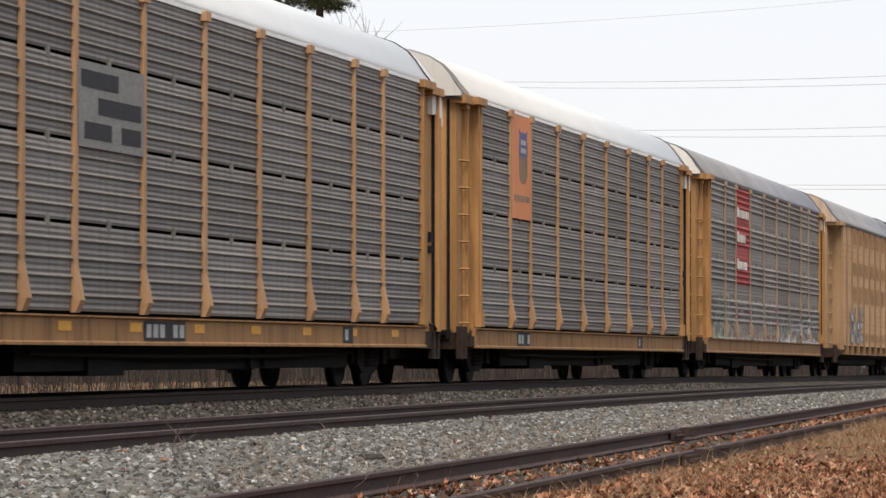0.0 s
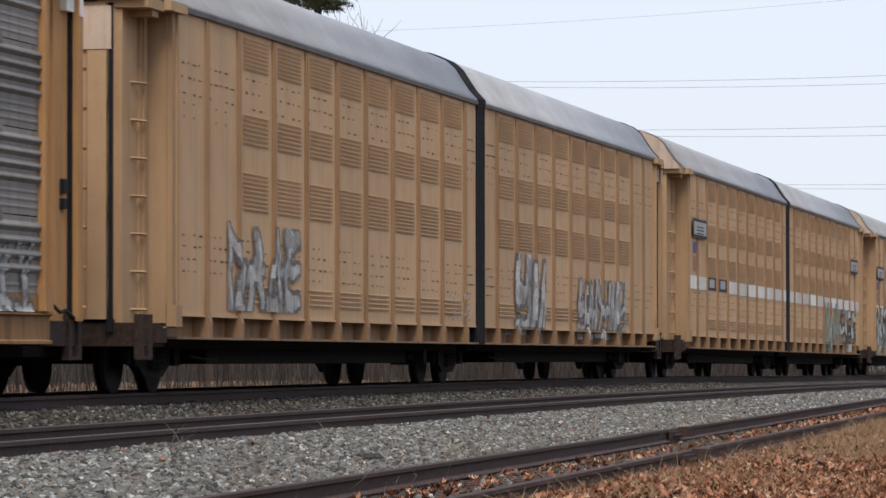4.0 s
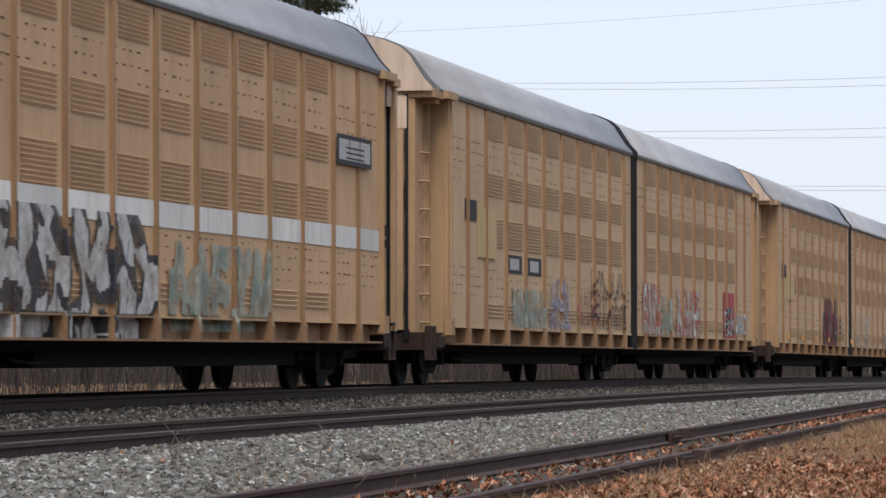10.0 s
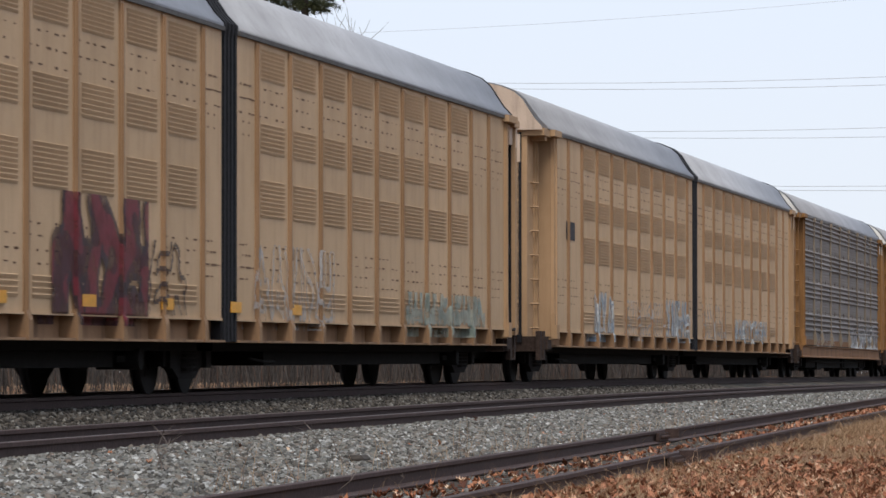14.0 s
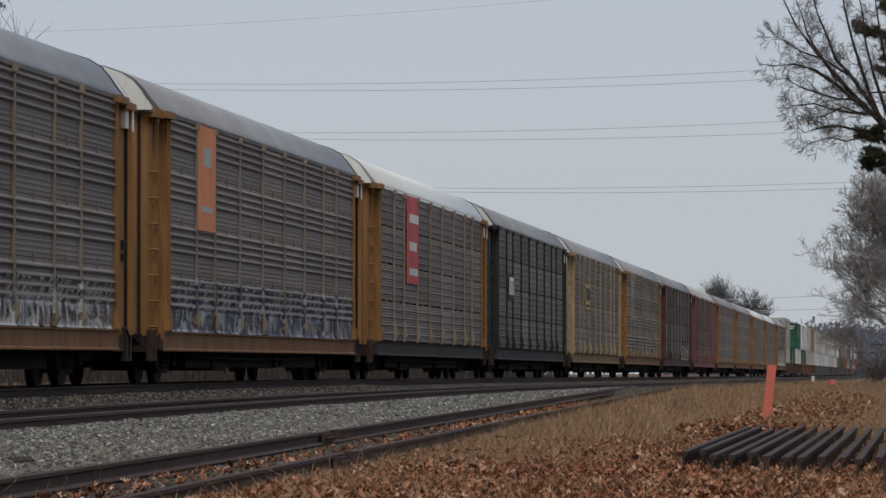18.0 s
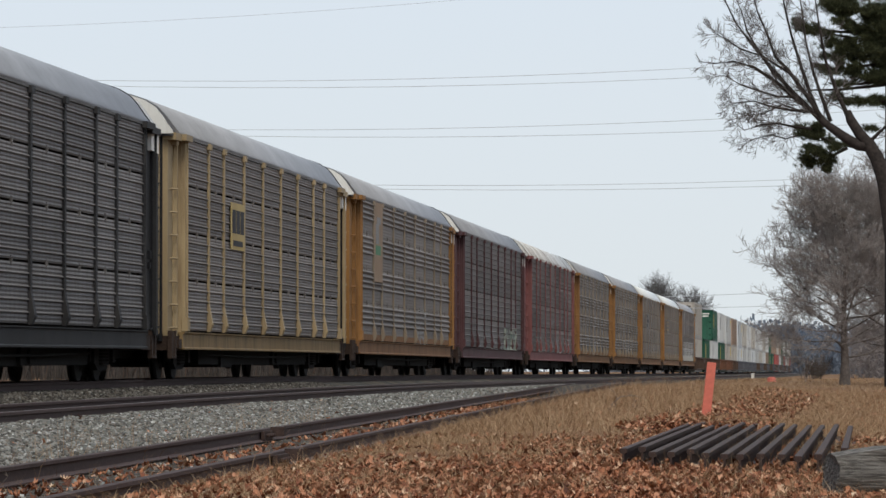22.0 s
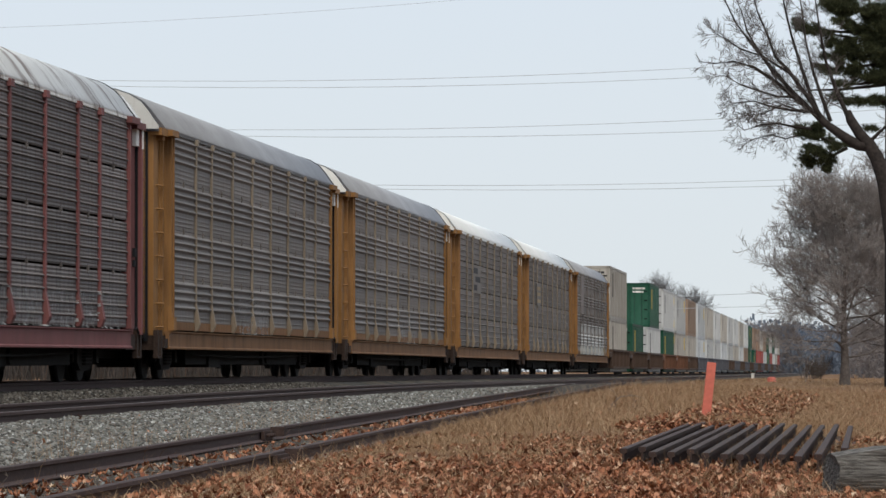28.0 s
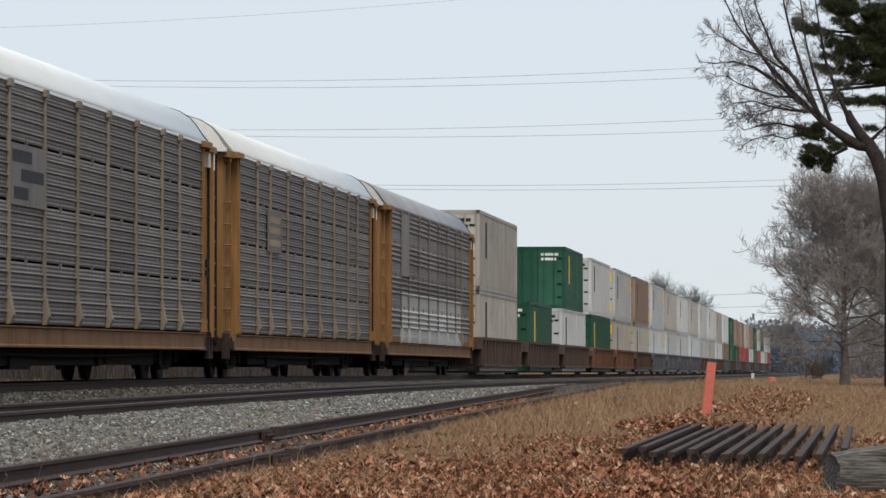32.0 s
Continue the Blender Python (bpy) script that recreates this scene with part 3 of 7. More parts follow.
def corrugated(w, h, ridged=False):
    """A side panel of rolled steel: fine ribs with a few deep ones, or a flat sheet with a band of four bold ridges."""
    bm = bmesh.new()
    prof = [(0.0, 0.0)]
    if ridged:
        for k in range(3):
            z = 0.06 + 0.085 * k
            prof += [(0.0, z), (0.006, z + 0.02), (0.006, z + 0.03), (0.0, z + 0.05)]
        z = 0.36 * h
        step = (h - z - 0.03) / 4
        for k in range(4):
            prof += [(0.0, z + step * 0.10), (0.042, z + step * 0.40), (0.042, z + step * 0.52), (0.0, z + step * 0.82)]
            z += step
    else:
        count, z = 14, 0.0
        step = h / count
        for k in range(count):
            d = 0.036 if k in (2, 5, 8, 11) else 0.009
            prof += [(0.0, z + step * 0.08), (d, z + step * 0.42), (d, z + step * 0.55), (0.0, z + step * 0.92)]
            z += step
    prof += [(0.0, h), (-0.02, h), (-0.02, 0.0)]
    prism(bm, prof, 0.0, w)
    return bm


def post_mesh(h, wide=1.0):
    """A pressed side post with a cap at the top and a flared foot that stands out over the sill."""
    bm = bmesh.new()
    box(bm, 0.0, 0.045, -0.07, 0.07, 0.55, h - 0.1)
    box(bm, 0.0, 0.075, -0.14, 0.14, h - 0.12, h)
    lo = [bm.verts.new((0.0, -0.09, 0.02)), bm.verts.new((0.0, 0.09, 0.02)), bm.verts.new((0.06, 0.09, 0.02)), bm.verts.new((0.06, -0.09, 0.02))]
    md = [bm.verts.new((0.0, -0.10, 0.16)), bm.verts.new((0.0, 0.10, 0.16)), bm.verts.new((0.12, 0.10, 0.16)), bm.verts.new((0.12, -0.10, 0.16))]
    hi = [bm.verts.new((0.0, -0.075, 0.56)), bm.verts.new((0.0, 0.075, 0.56)), bm.verts.new((0.045, 0.07, 0.56)), bm.verts.new((0.045, -0.07, 0.56))]
    for p, q in ((lo, md), (md, hi)):
        for i in range(4):
            bm.faces.new((p[i], p[(i + 1) % 4], q[(i + 1) % 4], q[i]))
    bm.faces.new(lo[::-1])
    bm.faces.new(hi)
    for v in bm.verts:
        v.co.y *= wide
    return bm


def end_door_mesh(w, h):
    """A pressed end door: one sheet with seven broad upright ribs."""
    bm = bmesh.new()
    n, line = 7, []
    for i in range(n):
        x0 = -w / 2 + w * i / n
        line += [(x0, -0.02), (x0 + 0.02, -0.05), (x0 + w / n - 0.07, -0.05), (x0 + w / n - 0.05, -0.02)]
    line += [(w / 2, -0.02), (w / 2, 0.02), (-w / 2, 0.02)]
    a = [bm.verts.new((x, y, 0)) for x, y in line]
    b = [bm.verts.new((x, y, h)) for x, y in line]
    m_ = len(line)
    for i in range(m_):
        bm.faces.new((a[i], a[(i + 1) % m_], b[(i + 1) % m_], b[i]))
    bm.faces.new(a[::-1])
    bm.faces.new(b)
    return bm


ROWS_Z = [0.985, 2.00, 2.94, 3.88, 4.815]
BAYS = [2.8, 2.0, 2.83, 2.83, 2.83, 2.83, 2.83, 2.0, 2.8]
CAR_L, AMAX_L = 28.6, 44.3


def placard(parent, y, z0, w, h, material, bars, bar_material, label):
    """A flat plate that is bolted on, with bars in place of its lettering."""
    p = part("placard", cube(HALF + 0.036, HALF + 0.050, y, y + w, z0, z0 + h), material, parent, label)
    for u0, u1, v0, v1 in bars:
        part("print_bar", cube(HALF + 0.050, HALF + 0.054, y + w * u0, y + w * u1, z0 + h * v0, z0 + h * v1), bar_material, p)
    return p


def shield(parent, y, z, w, h, upper, lower):
    """A plain shield: a dark crenelled upper half over a faint rounded lower half."""
    def flat(pts, x0, x1):
        bm = bmesh.new()
        a = [bm.verts.new((x0, y + w * u, z + h * v)) for u, v in pts]
        b = [bm.verts.new((x1, y + w * u, z + h * v)) for u, v in pts]
        n = len(pts)
        for k in range(n):
            bm.faces.new((a[k], a[(k + 1) % n], b[(k + 1) % n], b[k]))
        bm.faces.new(a[::-1])
        bm.faces.new(b)
        return bm

    curve = [(0.5 + 0.5 * math.cos(math.pi * k / 10), 0.22 - 0.22 * math.sin(math.pi * k / 10)) for k in range(11)]
    part("shield_base", flat([(0.0, 0.5), (1.0, 0.5)] + curve, HALF + 0.050, HALF + 0.053), lower, parent)
    up = part("shield_top", flat([(0.0, 0.5), (1.0, 0.5), (1.0, 0.7), (0.94, 0.85), (1.0, 1.0), (0.75, 0.93), (0.5, 0.96), (0.25, 0.93), (0.0, 1.0), (0.06, 0.85), (0.0, 0.7)], HALF + 0.050, HALF + 0.054), upper, parent)
    for v in (0.72, 0.57):
        part("print_bar", flat([(0.2, v), (0.8, v), (0.8, v + 0.09), (0.2, v + 0.09)], HALF + 0.054, HALF + 0.057), GREYSIGN, up)


def rack_skin(y, z):
    """How far the side of a ribbed autorack stands out at (y, z) arrays, posts included."""
    row = np.select([z < ROWS_Z[1], z < ROWS_Z[2], z < ROWS_Z[3]], [z - ROWS_Z[0], z - ROWS_Z[1], z - ROWS_Z[2]], z - ROWS_Z[3])
    f = (np.maximum(row, 0) / 0.0692) % 1.0
    deep = np.isin((np.maximum(row, 0) / 0.0692).astype(int), (2, 5, 8, 11))
    x = np.where(deep, 0.036, 0.009) * np.clip(1 - np.abs(f - 0.48) / 0.45, 0, 1)
    edges = np.cumsum([-sum(BAYS) / 2] + BAYS)[1:-1]
    near = np.abs(y[..., None] - edges).min(-1)
    return HALF + np.where(near < 0.10, np.maximum(x, 0.06), x) + np.where(z < 0.97, 0.03, 0.0)


def ridge_skin(y, z):
    """The same for the cars with bold ridges and slim posts."""
    row = np.select([z < ROWS_Z[1], z < ROWS_Z[2], z < ROWS_Z[3]], [z - ROWS_Z[0], z - ROWS_Z[1], z - ROWS_Z[2]], z - ROWS_Z[3])
    step = 0.145
    f = ((row - 0.35) / step) % 1.0
    x = np.where(row > 0.35, 0.046 * np.clip(1 - np.abs(f - 0.46) / 0.36, 0, 1), 0.022)
    edges = np.cumsum([-sum(BAYS) / 2] + BAYS)[1:-1]
    near = np.abs(y[..., None] - edges).min(-1)
    return HALF + np.where(near < 0.07, np.maximum(x, 0.06), x) + np.where(z < 0.97, 0.03, 0.0)


def flat_skin(y, z):
    """The smooth side of a two-unit car with its posts."""
    edges = AM_INNER + np.cumsum([0.0] + AM_BAYS)
    near = np.abs(np.abs(y)[..., None] - edges).min(-1)
    x = np.where(near < 0.08, 0.054, 0.023)
    return AMH + np.where(z < 0.97, np.where(near < 0.08, 0.08, -0.14), x)


def spray(parent, y0, y1, z0, z1, hand, label, skin=rack_skin, cell=0.03, tags=None, fatness=1.0):
    """Graffiti: letters of thick crossing strokes with fill, shading and outline, as a thin coat on the car's side."""
    name, coats = hand
    rnd = random.Random(repr((round(y0, 1), round(z1, 1), name)))
    h, long = z1 - z0, y1 - y0
    ny, nz = max(8, int(long / cell)), max(6, int(h / cell))
    Y, Z = np.meshgrid(y0 + (np.arange(ny) + 0.5) * long / ny, z0 + (np.arange(nz) + 0.5) * h / nz, indexing="ij")
    count = tags or max(1, round(long / (h * 0.9)))
    wide = long / count
    body, line = np.full(Y.shape, 9.0), np.full(Y.shape, 9.0)
    # a slow wobble bends every stroke
    wy = sum(0.035 * h * np.sin(Z * f * 5 / h + p) for f, p in ((1.0, rnd.random() * 6), (2.3, rnd.random() * 6)))
    wz = sum(0.03 * h * np.sin(Y * f * 4 / h + p) for f, p in ((1.0, rnd.random() * 6), (2.7, rnd.random() * 6)))
    A, B = Y + wy, Z + wz
    for k in range(count):
        c, lean = y0 + wide * (k + 0.5), rnd.uniform(-0.18, 0.22) * h
        top, low = z0 + h * rnd.uniform(0.78, 0.97), z0 + h * rnd.uniform(0.02, 0.12)
        g = [(c + wide * u, low + (top - low) * v) for u, v in ((-0.36, 0), (-0.38, 0.5), (-0.3, 1), (0, 0), (0.02, 0.5), (0, 1), (0.34, 0), (0.38, 0.5), (0.32, 1))]
        for a, b in rnd.choice((((0, 2), (2, 7), (7, 3), (3, 6)), ((0, 5), (5, 6), (1, 7)), ((2, 8), (2, 0), (0, 6), (1, 7)), ((0, 2), (2, 3), (3, 8), (8, 6)), ((2, 1), (1, 7), (8, 6), (0, 6)), ((2, 4), (4, 8), (4, 3), (0, 6)), ((5, 0), (0, 6), (6, 5), (4, 7)))):
            (ay, az), (by, bz) = g[a], g[b]
            ay, by = ay + lean * (az - z0) / h, by + lean * (bz - z0) / h
            dy, dz = by - ay, bz - az
            t = np.clip(((A - ay) * dy + (B - az) * dz) / (dy * dy + dz * dz), 0, 1)
            d = np.hypot(A - ay - t * dy, B - az - t * dz)
            fat = rnd.uniform(0.10, 0.17) * min(h, wide) * fatness * (1.25 - 0.5 * t)
            body = np.minimum(body, d - fat)
            line = np.minimum(line, np.abs(d - fat))
    fill = body < 0
    shade = fill & ((np.sin(A * 9 / h + rnd.random() * 6) + np.sin(B * 13 / h + A * 5 / h) + 1.1 * np.sin(A * 3.1 / h - B * 4 / h + rnd.random() * 6)) > (0.75 if rnd.random() < 0.5 else 0.4))
    edge = (line < 0.030 * h) & (body > -0.045 * h)
    drips = (np.sin(Y * 41) + np.sin(Y * 17.3 + 1) > 1.72) & (Z < z0 + 0.4 * h) & (Z < z0 + h * (0.2 + 0.2 * np.sin(Y * 7)))
    coat = np.full(Y.shape, -1)
    coat[fill] = 0
    coat[shade] = 1
    coat[edge | drips] = 2
    mats = [c for c in coats if c]
    slot = np.array([mats.index(c) if c else -1 for c in coats] + [-1])
    pick = slot[coat]
    use = np.argwhere(pick >= 0)
    GY, GZ = np.meshgrid(y0 + np.arange(ny + 1) * long / ny, z0 + np.arange(nz + 1) * h / nz, indexing="ij")
    V = np.stack([skin(GY, GZ) + 0.005, GY, GZ], 2).reshape(-1, 3)
    a = use[:, 0] * (nz + 1) + use[:, 1]
    quads = np.stack([a, a + nz + 1, a + nz + 2, a + 1], 1)
    seen, inv = np.unique(quads, return_inverse=True)
    ob = mesh_np("graffiti", V[seen], inv.reshape(-1, 4), mats[0])
    for extra in mats[1:]:
        ob.data.materials.append(extra)
    ob.data.polygons.foreach_set("material_index", pick[use[:, 0], use[:, 1]].astype(np.int32))
    ob.parent = parent
    return tagged(ob, label)


def prism_x(profile, e, s, x0, x1):
    """A profile of (outward y, z) points from the car's end, drawn out along x."""
    bm = bmesh.new()
    a = [bm.verts.new((x0, e + s * u, z)) for u, z in profile]
    b = [bm.verts.new((x1, e + s * u, z)) for u, z in profile]
    n = len(profile)
    for i in range(n):
        bm.faces.new((a[i], a[(i + 1) % n], b[(i + 1) % n], b[i]))
    bm.faces.new(a[::-1])
    bm.faces.new(b)
    return bm


def tube_bm(pts, r, n=6):
    """A round bar through the points."""
    bm = bmesh.new()
    last = None
    for i, p in enumerate(pts):
        d = (pts[min(i + 1, len(pts) - 1)] - pts[max(i - 1, 0)]).normalized()
        u = d.orthogonal().normalized()
        w = d.cross(u)
        ring = [bm.verts.new(p + (u * math.cos(2 * math.pi * k / n) + w * math.sin(2 * math.pi * k / n)) * r) for k in range(n)]
        if last:
            for k in range(n):
                bm.faces.new((last[k], last[(k + 1) % n], ring[(k + 1) % n], ring[k]))
        last = ring
    return bm


def brake_gear(parent, y, sgn):
    """End of the underframe: draft gear, step posts and coupler."""
    bm = cube(-0.25, 0.25, y - 0.5 if sgn > 0 else y - 0.25, y + 0.25 if sgn > 0 else y + 0.5, 0.62, 0.92)
    part("draft_gear", bm, UNDER, parent)
    bm = cube(-0.12, 0.12, min(y, y + 0.95 * sgn), max(y, y + 0.95 * sgn), 0.72, 0.95)
    part("coupler", bm, TRUCKMAT, parent)


def rung_mesh():
    """A bent grab rung: a round bar with a short return at its far end."""
    bm = bmesh.new()
    pts = [Vector((0.0, 0.0, 0.0)), Vector((0.035, 0.02, 0.0)), Vector((-0.05, 0.34, 0.0)), Vector((-0.11, 0.36, 0.0))]
    last = None
    for p in pts:
        ring = [bm.verts.new(p + Vector((dx, 0, dz))) for dx, dz in ((0.019, 0.0), (0.0, 0.019), (-0.019, 0.0), (0.0, -0.019))]
        if last:
            for k in range(4):
                bm.faces.new((last[k], last[(k + 1) % 4], ring[(k + 1) % 4], ring[k]))
        last = ring
    return bm


def wall_mesh(x0, x1, y0, y1, z0, z1, ribs):
    """A pressed sheet with upright ribs on its outer face."""
    line = [(x0, y1), (x0, y0), (x1, y0)]
    for y in sorted(ribs):
        line += [(x1, y - 0.03), (x1 + 0.035, y - 0.025), (x1 + 0.035, y + 0.025), (x1, y + 0.03)]
    line.append((x1, y1))
    bm = bmesh.new()
    low = [bm.verts.new((x, y, z0)) for x, y in line]
    high = [bm.verts.new((x, y, z1)) for x, y in line]
    bm.faces.new(low[::-1])
    bm.faces.new(high)
    for i in range(len(line)):
        j = (i + 1) % len(line)
        bm.faces.new((low[i], low[j], high[j], high[i]))
    return bm


def car_end(car, e, s, paint, top, half, tall):
    """One end of an enclosed car: corner post, recessed bay, ladder, canopy, doors, steps; tall for the wider two-unit cars."""
    def span(a, b):
        return sorted((e + s * a, e + s * b))

    base = 0.80 if tall else 0.94
    rungs = int((top - 1.2) / 0.455)
    corner = part("corner_post", box(cube(half - 0.2, half + 0.04, *span(-0.02, 0.19), base, top - 0.04), half + 0.04, half + 0.07, *span(0.0, 0.06), base + 0.1, top - 0.1), paint, car)
    part("foot", box(cube(half - 0.02, half + 0.10, *span(-0.05, 0.24), base + 0.02, base + 0.28), half - 0.05, half + 0.05, *span(0.0, 0.2), base + 0.28, base + 0.5), paint, corner)
    cap = HOOD if tall else WHITE
    if s > 0:
        a = 0.0 if tall else 0.45
        part("end_bay", wall_mesh(half - 0.30, half - 0.10, *span(0.17, 0.95 + a), 0.86, top, [e + 0.17 + 0.2 * k for k in range(1, 4 if a else 3)]), paint, car)
        part("door_slit", cube(half - 0.30, half - 0.05, *span(0.97 + a, 1.0 + a), 0.9, top - 0.1), RUBBER, car)
        stile = part("ladder_stile", box(cube(half - 0.06, half + 0.02, *span(1.0 + a, 1.18 + a), 0.86, top - 0.12), half - 0.14, half - 0.06, *span(1.14 + a, 1.18 + a), 0.86, top - 0.12), paint, car)
        for k in range(rungs):
            shared("ladder_rung", "rung", rung_mesh, paint, stile, (half, e + 1.17 + a, 1.02 + 0.455 * k))
        part("latch_box", box(cube(half - 0.14, half - 0.02, *span(0.66 + a, 0.96 + a), top - 0.46, top - 0.12), half - 0.12, half + 0.03, *span(1.04 + a, 1.16 + a), top - 0.50, top - 0.14), cap, car, "chalky pale latch plate")
        part("lever_box", box(cube(half - 0.10, half - 0.04, *span(0.66 + a, 0.80 + a), 2.3, 2.46), half - 0.10, half - 0.05, *span(0.66 + a, 0.80 + a), 2.12, 2.24), RUBBER, car, "small black lever box")
        part("end_canopy", cube(half - 0.5, half + 0.12, *span(-0.12, 0.75), top - 0.10, top + 0.02), paint, car)
        part("end_canopy", cube(half - 0.6, half + 0.06, *span(0.75, 1.25 + a), top - 0.15, top - 0.03), paint, car)
        end = 1.2 + a
        part("end_cable", tube_bm([Vector((half - 0.02, e + 0.55, 1.05)), Vector((half + 0.03, e + 0.7, 0.95)), Vector((half + 0.02, e + 0.95, 0.98)), Vector((half - 0.05, e + 1.2 + a, 0.86))], 0.02), RUBBER, car)
    else:
        d = 0.28 if tall else 0.12
        part("return_wall", cube(half - d - 0.05, half - 0.03, *span(0.15, 0.22), 0.86, top), paint, car)
        part("end_bay", wall_mesh(half - d - 0.10, half - d - 0.02, *span(0.18, 1.22), 0.86, top, [e - 0.28]), paint, car)
        u = 0.36 if tall else 0.45
        stile = part("ladder_stile", box(cube(half - d - 0.02, half - d + 0.05, *span(u, u + 0.13), 0.84, top - 0.1), half - d - 0.02, half - d + 0.02, *span(u + 0.13, u + 0.2), 0.84, top - 0.1), paint, car)
        for k in range(rungs):
            r = shared("ladder_rung", "rung", rung_mesh, paint, stile, (half - d + 0.04, e - u - 0.12, 1.02 + 0.455 * k))
            r.scale = (1, -1.1, 1)
        part("ladder_stile", cube(half - d - 0.22, half - d - 0.10, *span(u + 0.52, u + 0.60), 0.84, top - 0.1), paint, car)
        part("end_canopy", cube(half - 0.5, half + 0.12, *span(-0.22, 0.55), top - 0.10, top + 0.02), paint, car)
        part("end_canopy", box(cube(half - 0.6, half + 0.03, *span(0.55, 1.25), top - 0.12, top + 0.02), half - 0.3, half - 0.02, *span(0.62, 0.9), top - 0.2, top - 0.12), paint, car)
        # Black strip added to draw the dark gap between two cars.
        part("door_seal", cube(half - d - 0.20, half - d - 0.12, *span(1.22, 1.27), 0.75, top - 0.06), RUBBER, car)
        end = 1.22
    shared("end_door", ("enddoor", round(top, 1)), lambda: end_door_mesh(2 * half - (0.76 if tall else 0.44), top - 0.95), paint, car, (0, e + s * end, 0.90))
    part("end_sill", box(cube(-half + 0.1, half - 0.06, *span(0.25, end), 0.58, 0.86), half - 0.3, half + 0.0, *span(0.3, 0.7), 0.62, 0.80), GRIME, car, "grimy brown end sill")
    y0 = end - 0.40
    part("sill_step", prism_x([(y0, 0.42), (y0 + 0.5, 0.42), (y0 + 0.5, 0.96), (y0 + 0.36, 0.96), (y0 + 0.36, 0.46), (y0 + 0.14, 0.46), (y0 + 0.14, 0.96), (y0, 0.96)], e, s, half - 0.12, half - 0.03), GRIME, car, "grimy brown sill step")


def autorack(label, panel, frame_paint, roof, sill_paint=None, group="autoracks of the train", post_paint=None, crown=1.0, ridged=False, slim=False):
    """A 27 m tri-level autorack; its middle is the origin, rail heads are at z 0, the side seen is +x."""
    sill_paint = sill_paint or (SILL if frame_paint is ORANGE else frame_paint)
    post_paint = post_paint or (POST if frame_paint is ORANGE else frame_paint)
    car = tagged(new("autorack"), label, "rail car", group)
    half = CAR_L / 2
    y = -sum(BAYS) / 2
    side0, side1 = y, -y
    # flat car
    part("side_sill", prism(bmesh.new(), [(HALF - 0.25, 0.60), (HALF + 0.05, 0.60), (HALF + 0.05, 0.63), (HALF + 0.02, 0.65), (HALF + 0.02, 0.90), (HALF + 0.06, 0.92), (HALF + 0.06, 0.94), (HALF - 0.3, 0.94), (HALF - 0.3, 0.90), (HALF - 0.05, 0.90), (HALF - 0.05, 0.64), (HALF - 0.25, 0.64)], side0 - 0.35, side1 + 0.35), sill_paint, car, "side sill with dirty worn paint")
    part("side_sill", cube(-HALF - 0.06, -HALF + 0.12, -half + 1.0, half - 1.0, 0.60, 0.94), sill_paint, car)
    part("deck", cube(-HALF + 0.12, HALF - 0.3, -half + 1.0, half - 1.0, 0.82, 0.90), UNDER, car)
    part("centre_sill", cube(-0.35, 0.35, -half + 0.6, half - 0.6, 0.42, 0.82), UNDER, car)
    part("belly_pan", box(cube(-1.15, 1.15, -8.2, 8.2, 0.30, 0.66), -1.2, 1.2, -5.5, -4.0, 0.24, 0.5), UNDER, car)
    part("brake_cylinder", disc(bmesh.new(), 0.7, 1.22, 2.2, 0.45, 0.17, 12), UNDER, car)
    part("air_tank", disc(bmesh.new(), 0.6, 1.2, 3.0, 0.45, 0.13, 12), UNDER, car)
    part("train_pipe", tube_bm([Vector((1.25, -8.0, 0.5)), Vector((1.3, -3.0, 0.47)), Vector((1.3, 3.5, 0.47)), Vector((1.2, 8.2, 0.52))], 0.025), UNDER, car)
    # Near-black box gives the shade inside the car, behind the panel gaps.
    part("inner_wall", cube(-HALF, HALF - 0.10, side0, side1, 0.95, EAVE - 0.03), UNDER, car, "near-black box standing in for the dark inside")
    # panels between the posts
    gap = 0.012 if ridged else 0.042
    for i, w in enumerate(BAYS):
        for r in range(4):
            h = ROWS_Z[r + 1] - ROWS_Z[r] - gap
            pn = shared("side_panel", ("panel", round(w, 2), round(h, 2), ridged), lambda w=w, h=h: corrugated(w - 0.02, h, ridged), panel, car, (HALF, y + 0.01, ROWS_Z[r]))
            if r:
                shared("hanger", "hanger", lambda: box(cube(-0.01, 0.016, -0.045, 0.045, -0.10, 0.05), 0.016, 0.03, -0.02, 0.02, -0.06, 0.02), panel, pn, (0.0, w * 0.5, 0.0))
        if ridged:
            shared("kick_strip", ("kick", round(w, 2)), lambda w=w: cube(0.0, 0.022, 0.09, w - 0.09, 0.0, 0.16), sill_paint, car, (HALF, y, 0.975))
        if i:
            shared("side_post", ("post", slim), lambda: post_mesh(EAVE - 0.955, 0.6 if slim else 1.0), post_paint, car, (HALF + 0.005, y, 0.945))
        y += w
    section = [(x, EAVE + (z - EAVE) * crown) for x, z in ROOF_SECTION]
    back = [(-x, z) for x, z in section[-2::-1]]
    part("roof_seam", prism(bmesh.new(), [(x * 1.006, z + 0.012) for x, z in section] + [(x * 1.006, z + 0.012) for x, z in back], side1 + 0.62, side1 + 0.70), RUBBER, car, "thin black end seam")
    part("top_rail", prism(bmesh.new(), [(HALF - 0.1, EAVE - 0.05), (HALF + 0.03, EAVE - 0.05), (HALF + 0.03, EAVE - 0.004), (HALF - 0.1, EAVE - 0.004)], side0 - 0.6, side1 + 0.6), RAILEDGE if roof is ROOF_GREY else roof, car, "long edge rail under the eave")
    part("end_flap", roof_mesh(side1 + 0.70, side1 + 1.62, [(x * 0.985, z - 0.05) for x, z in section]), WHITE, car, "chalky white flap at the roof's end")
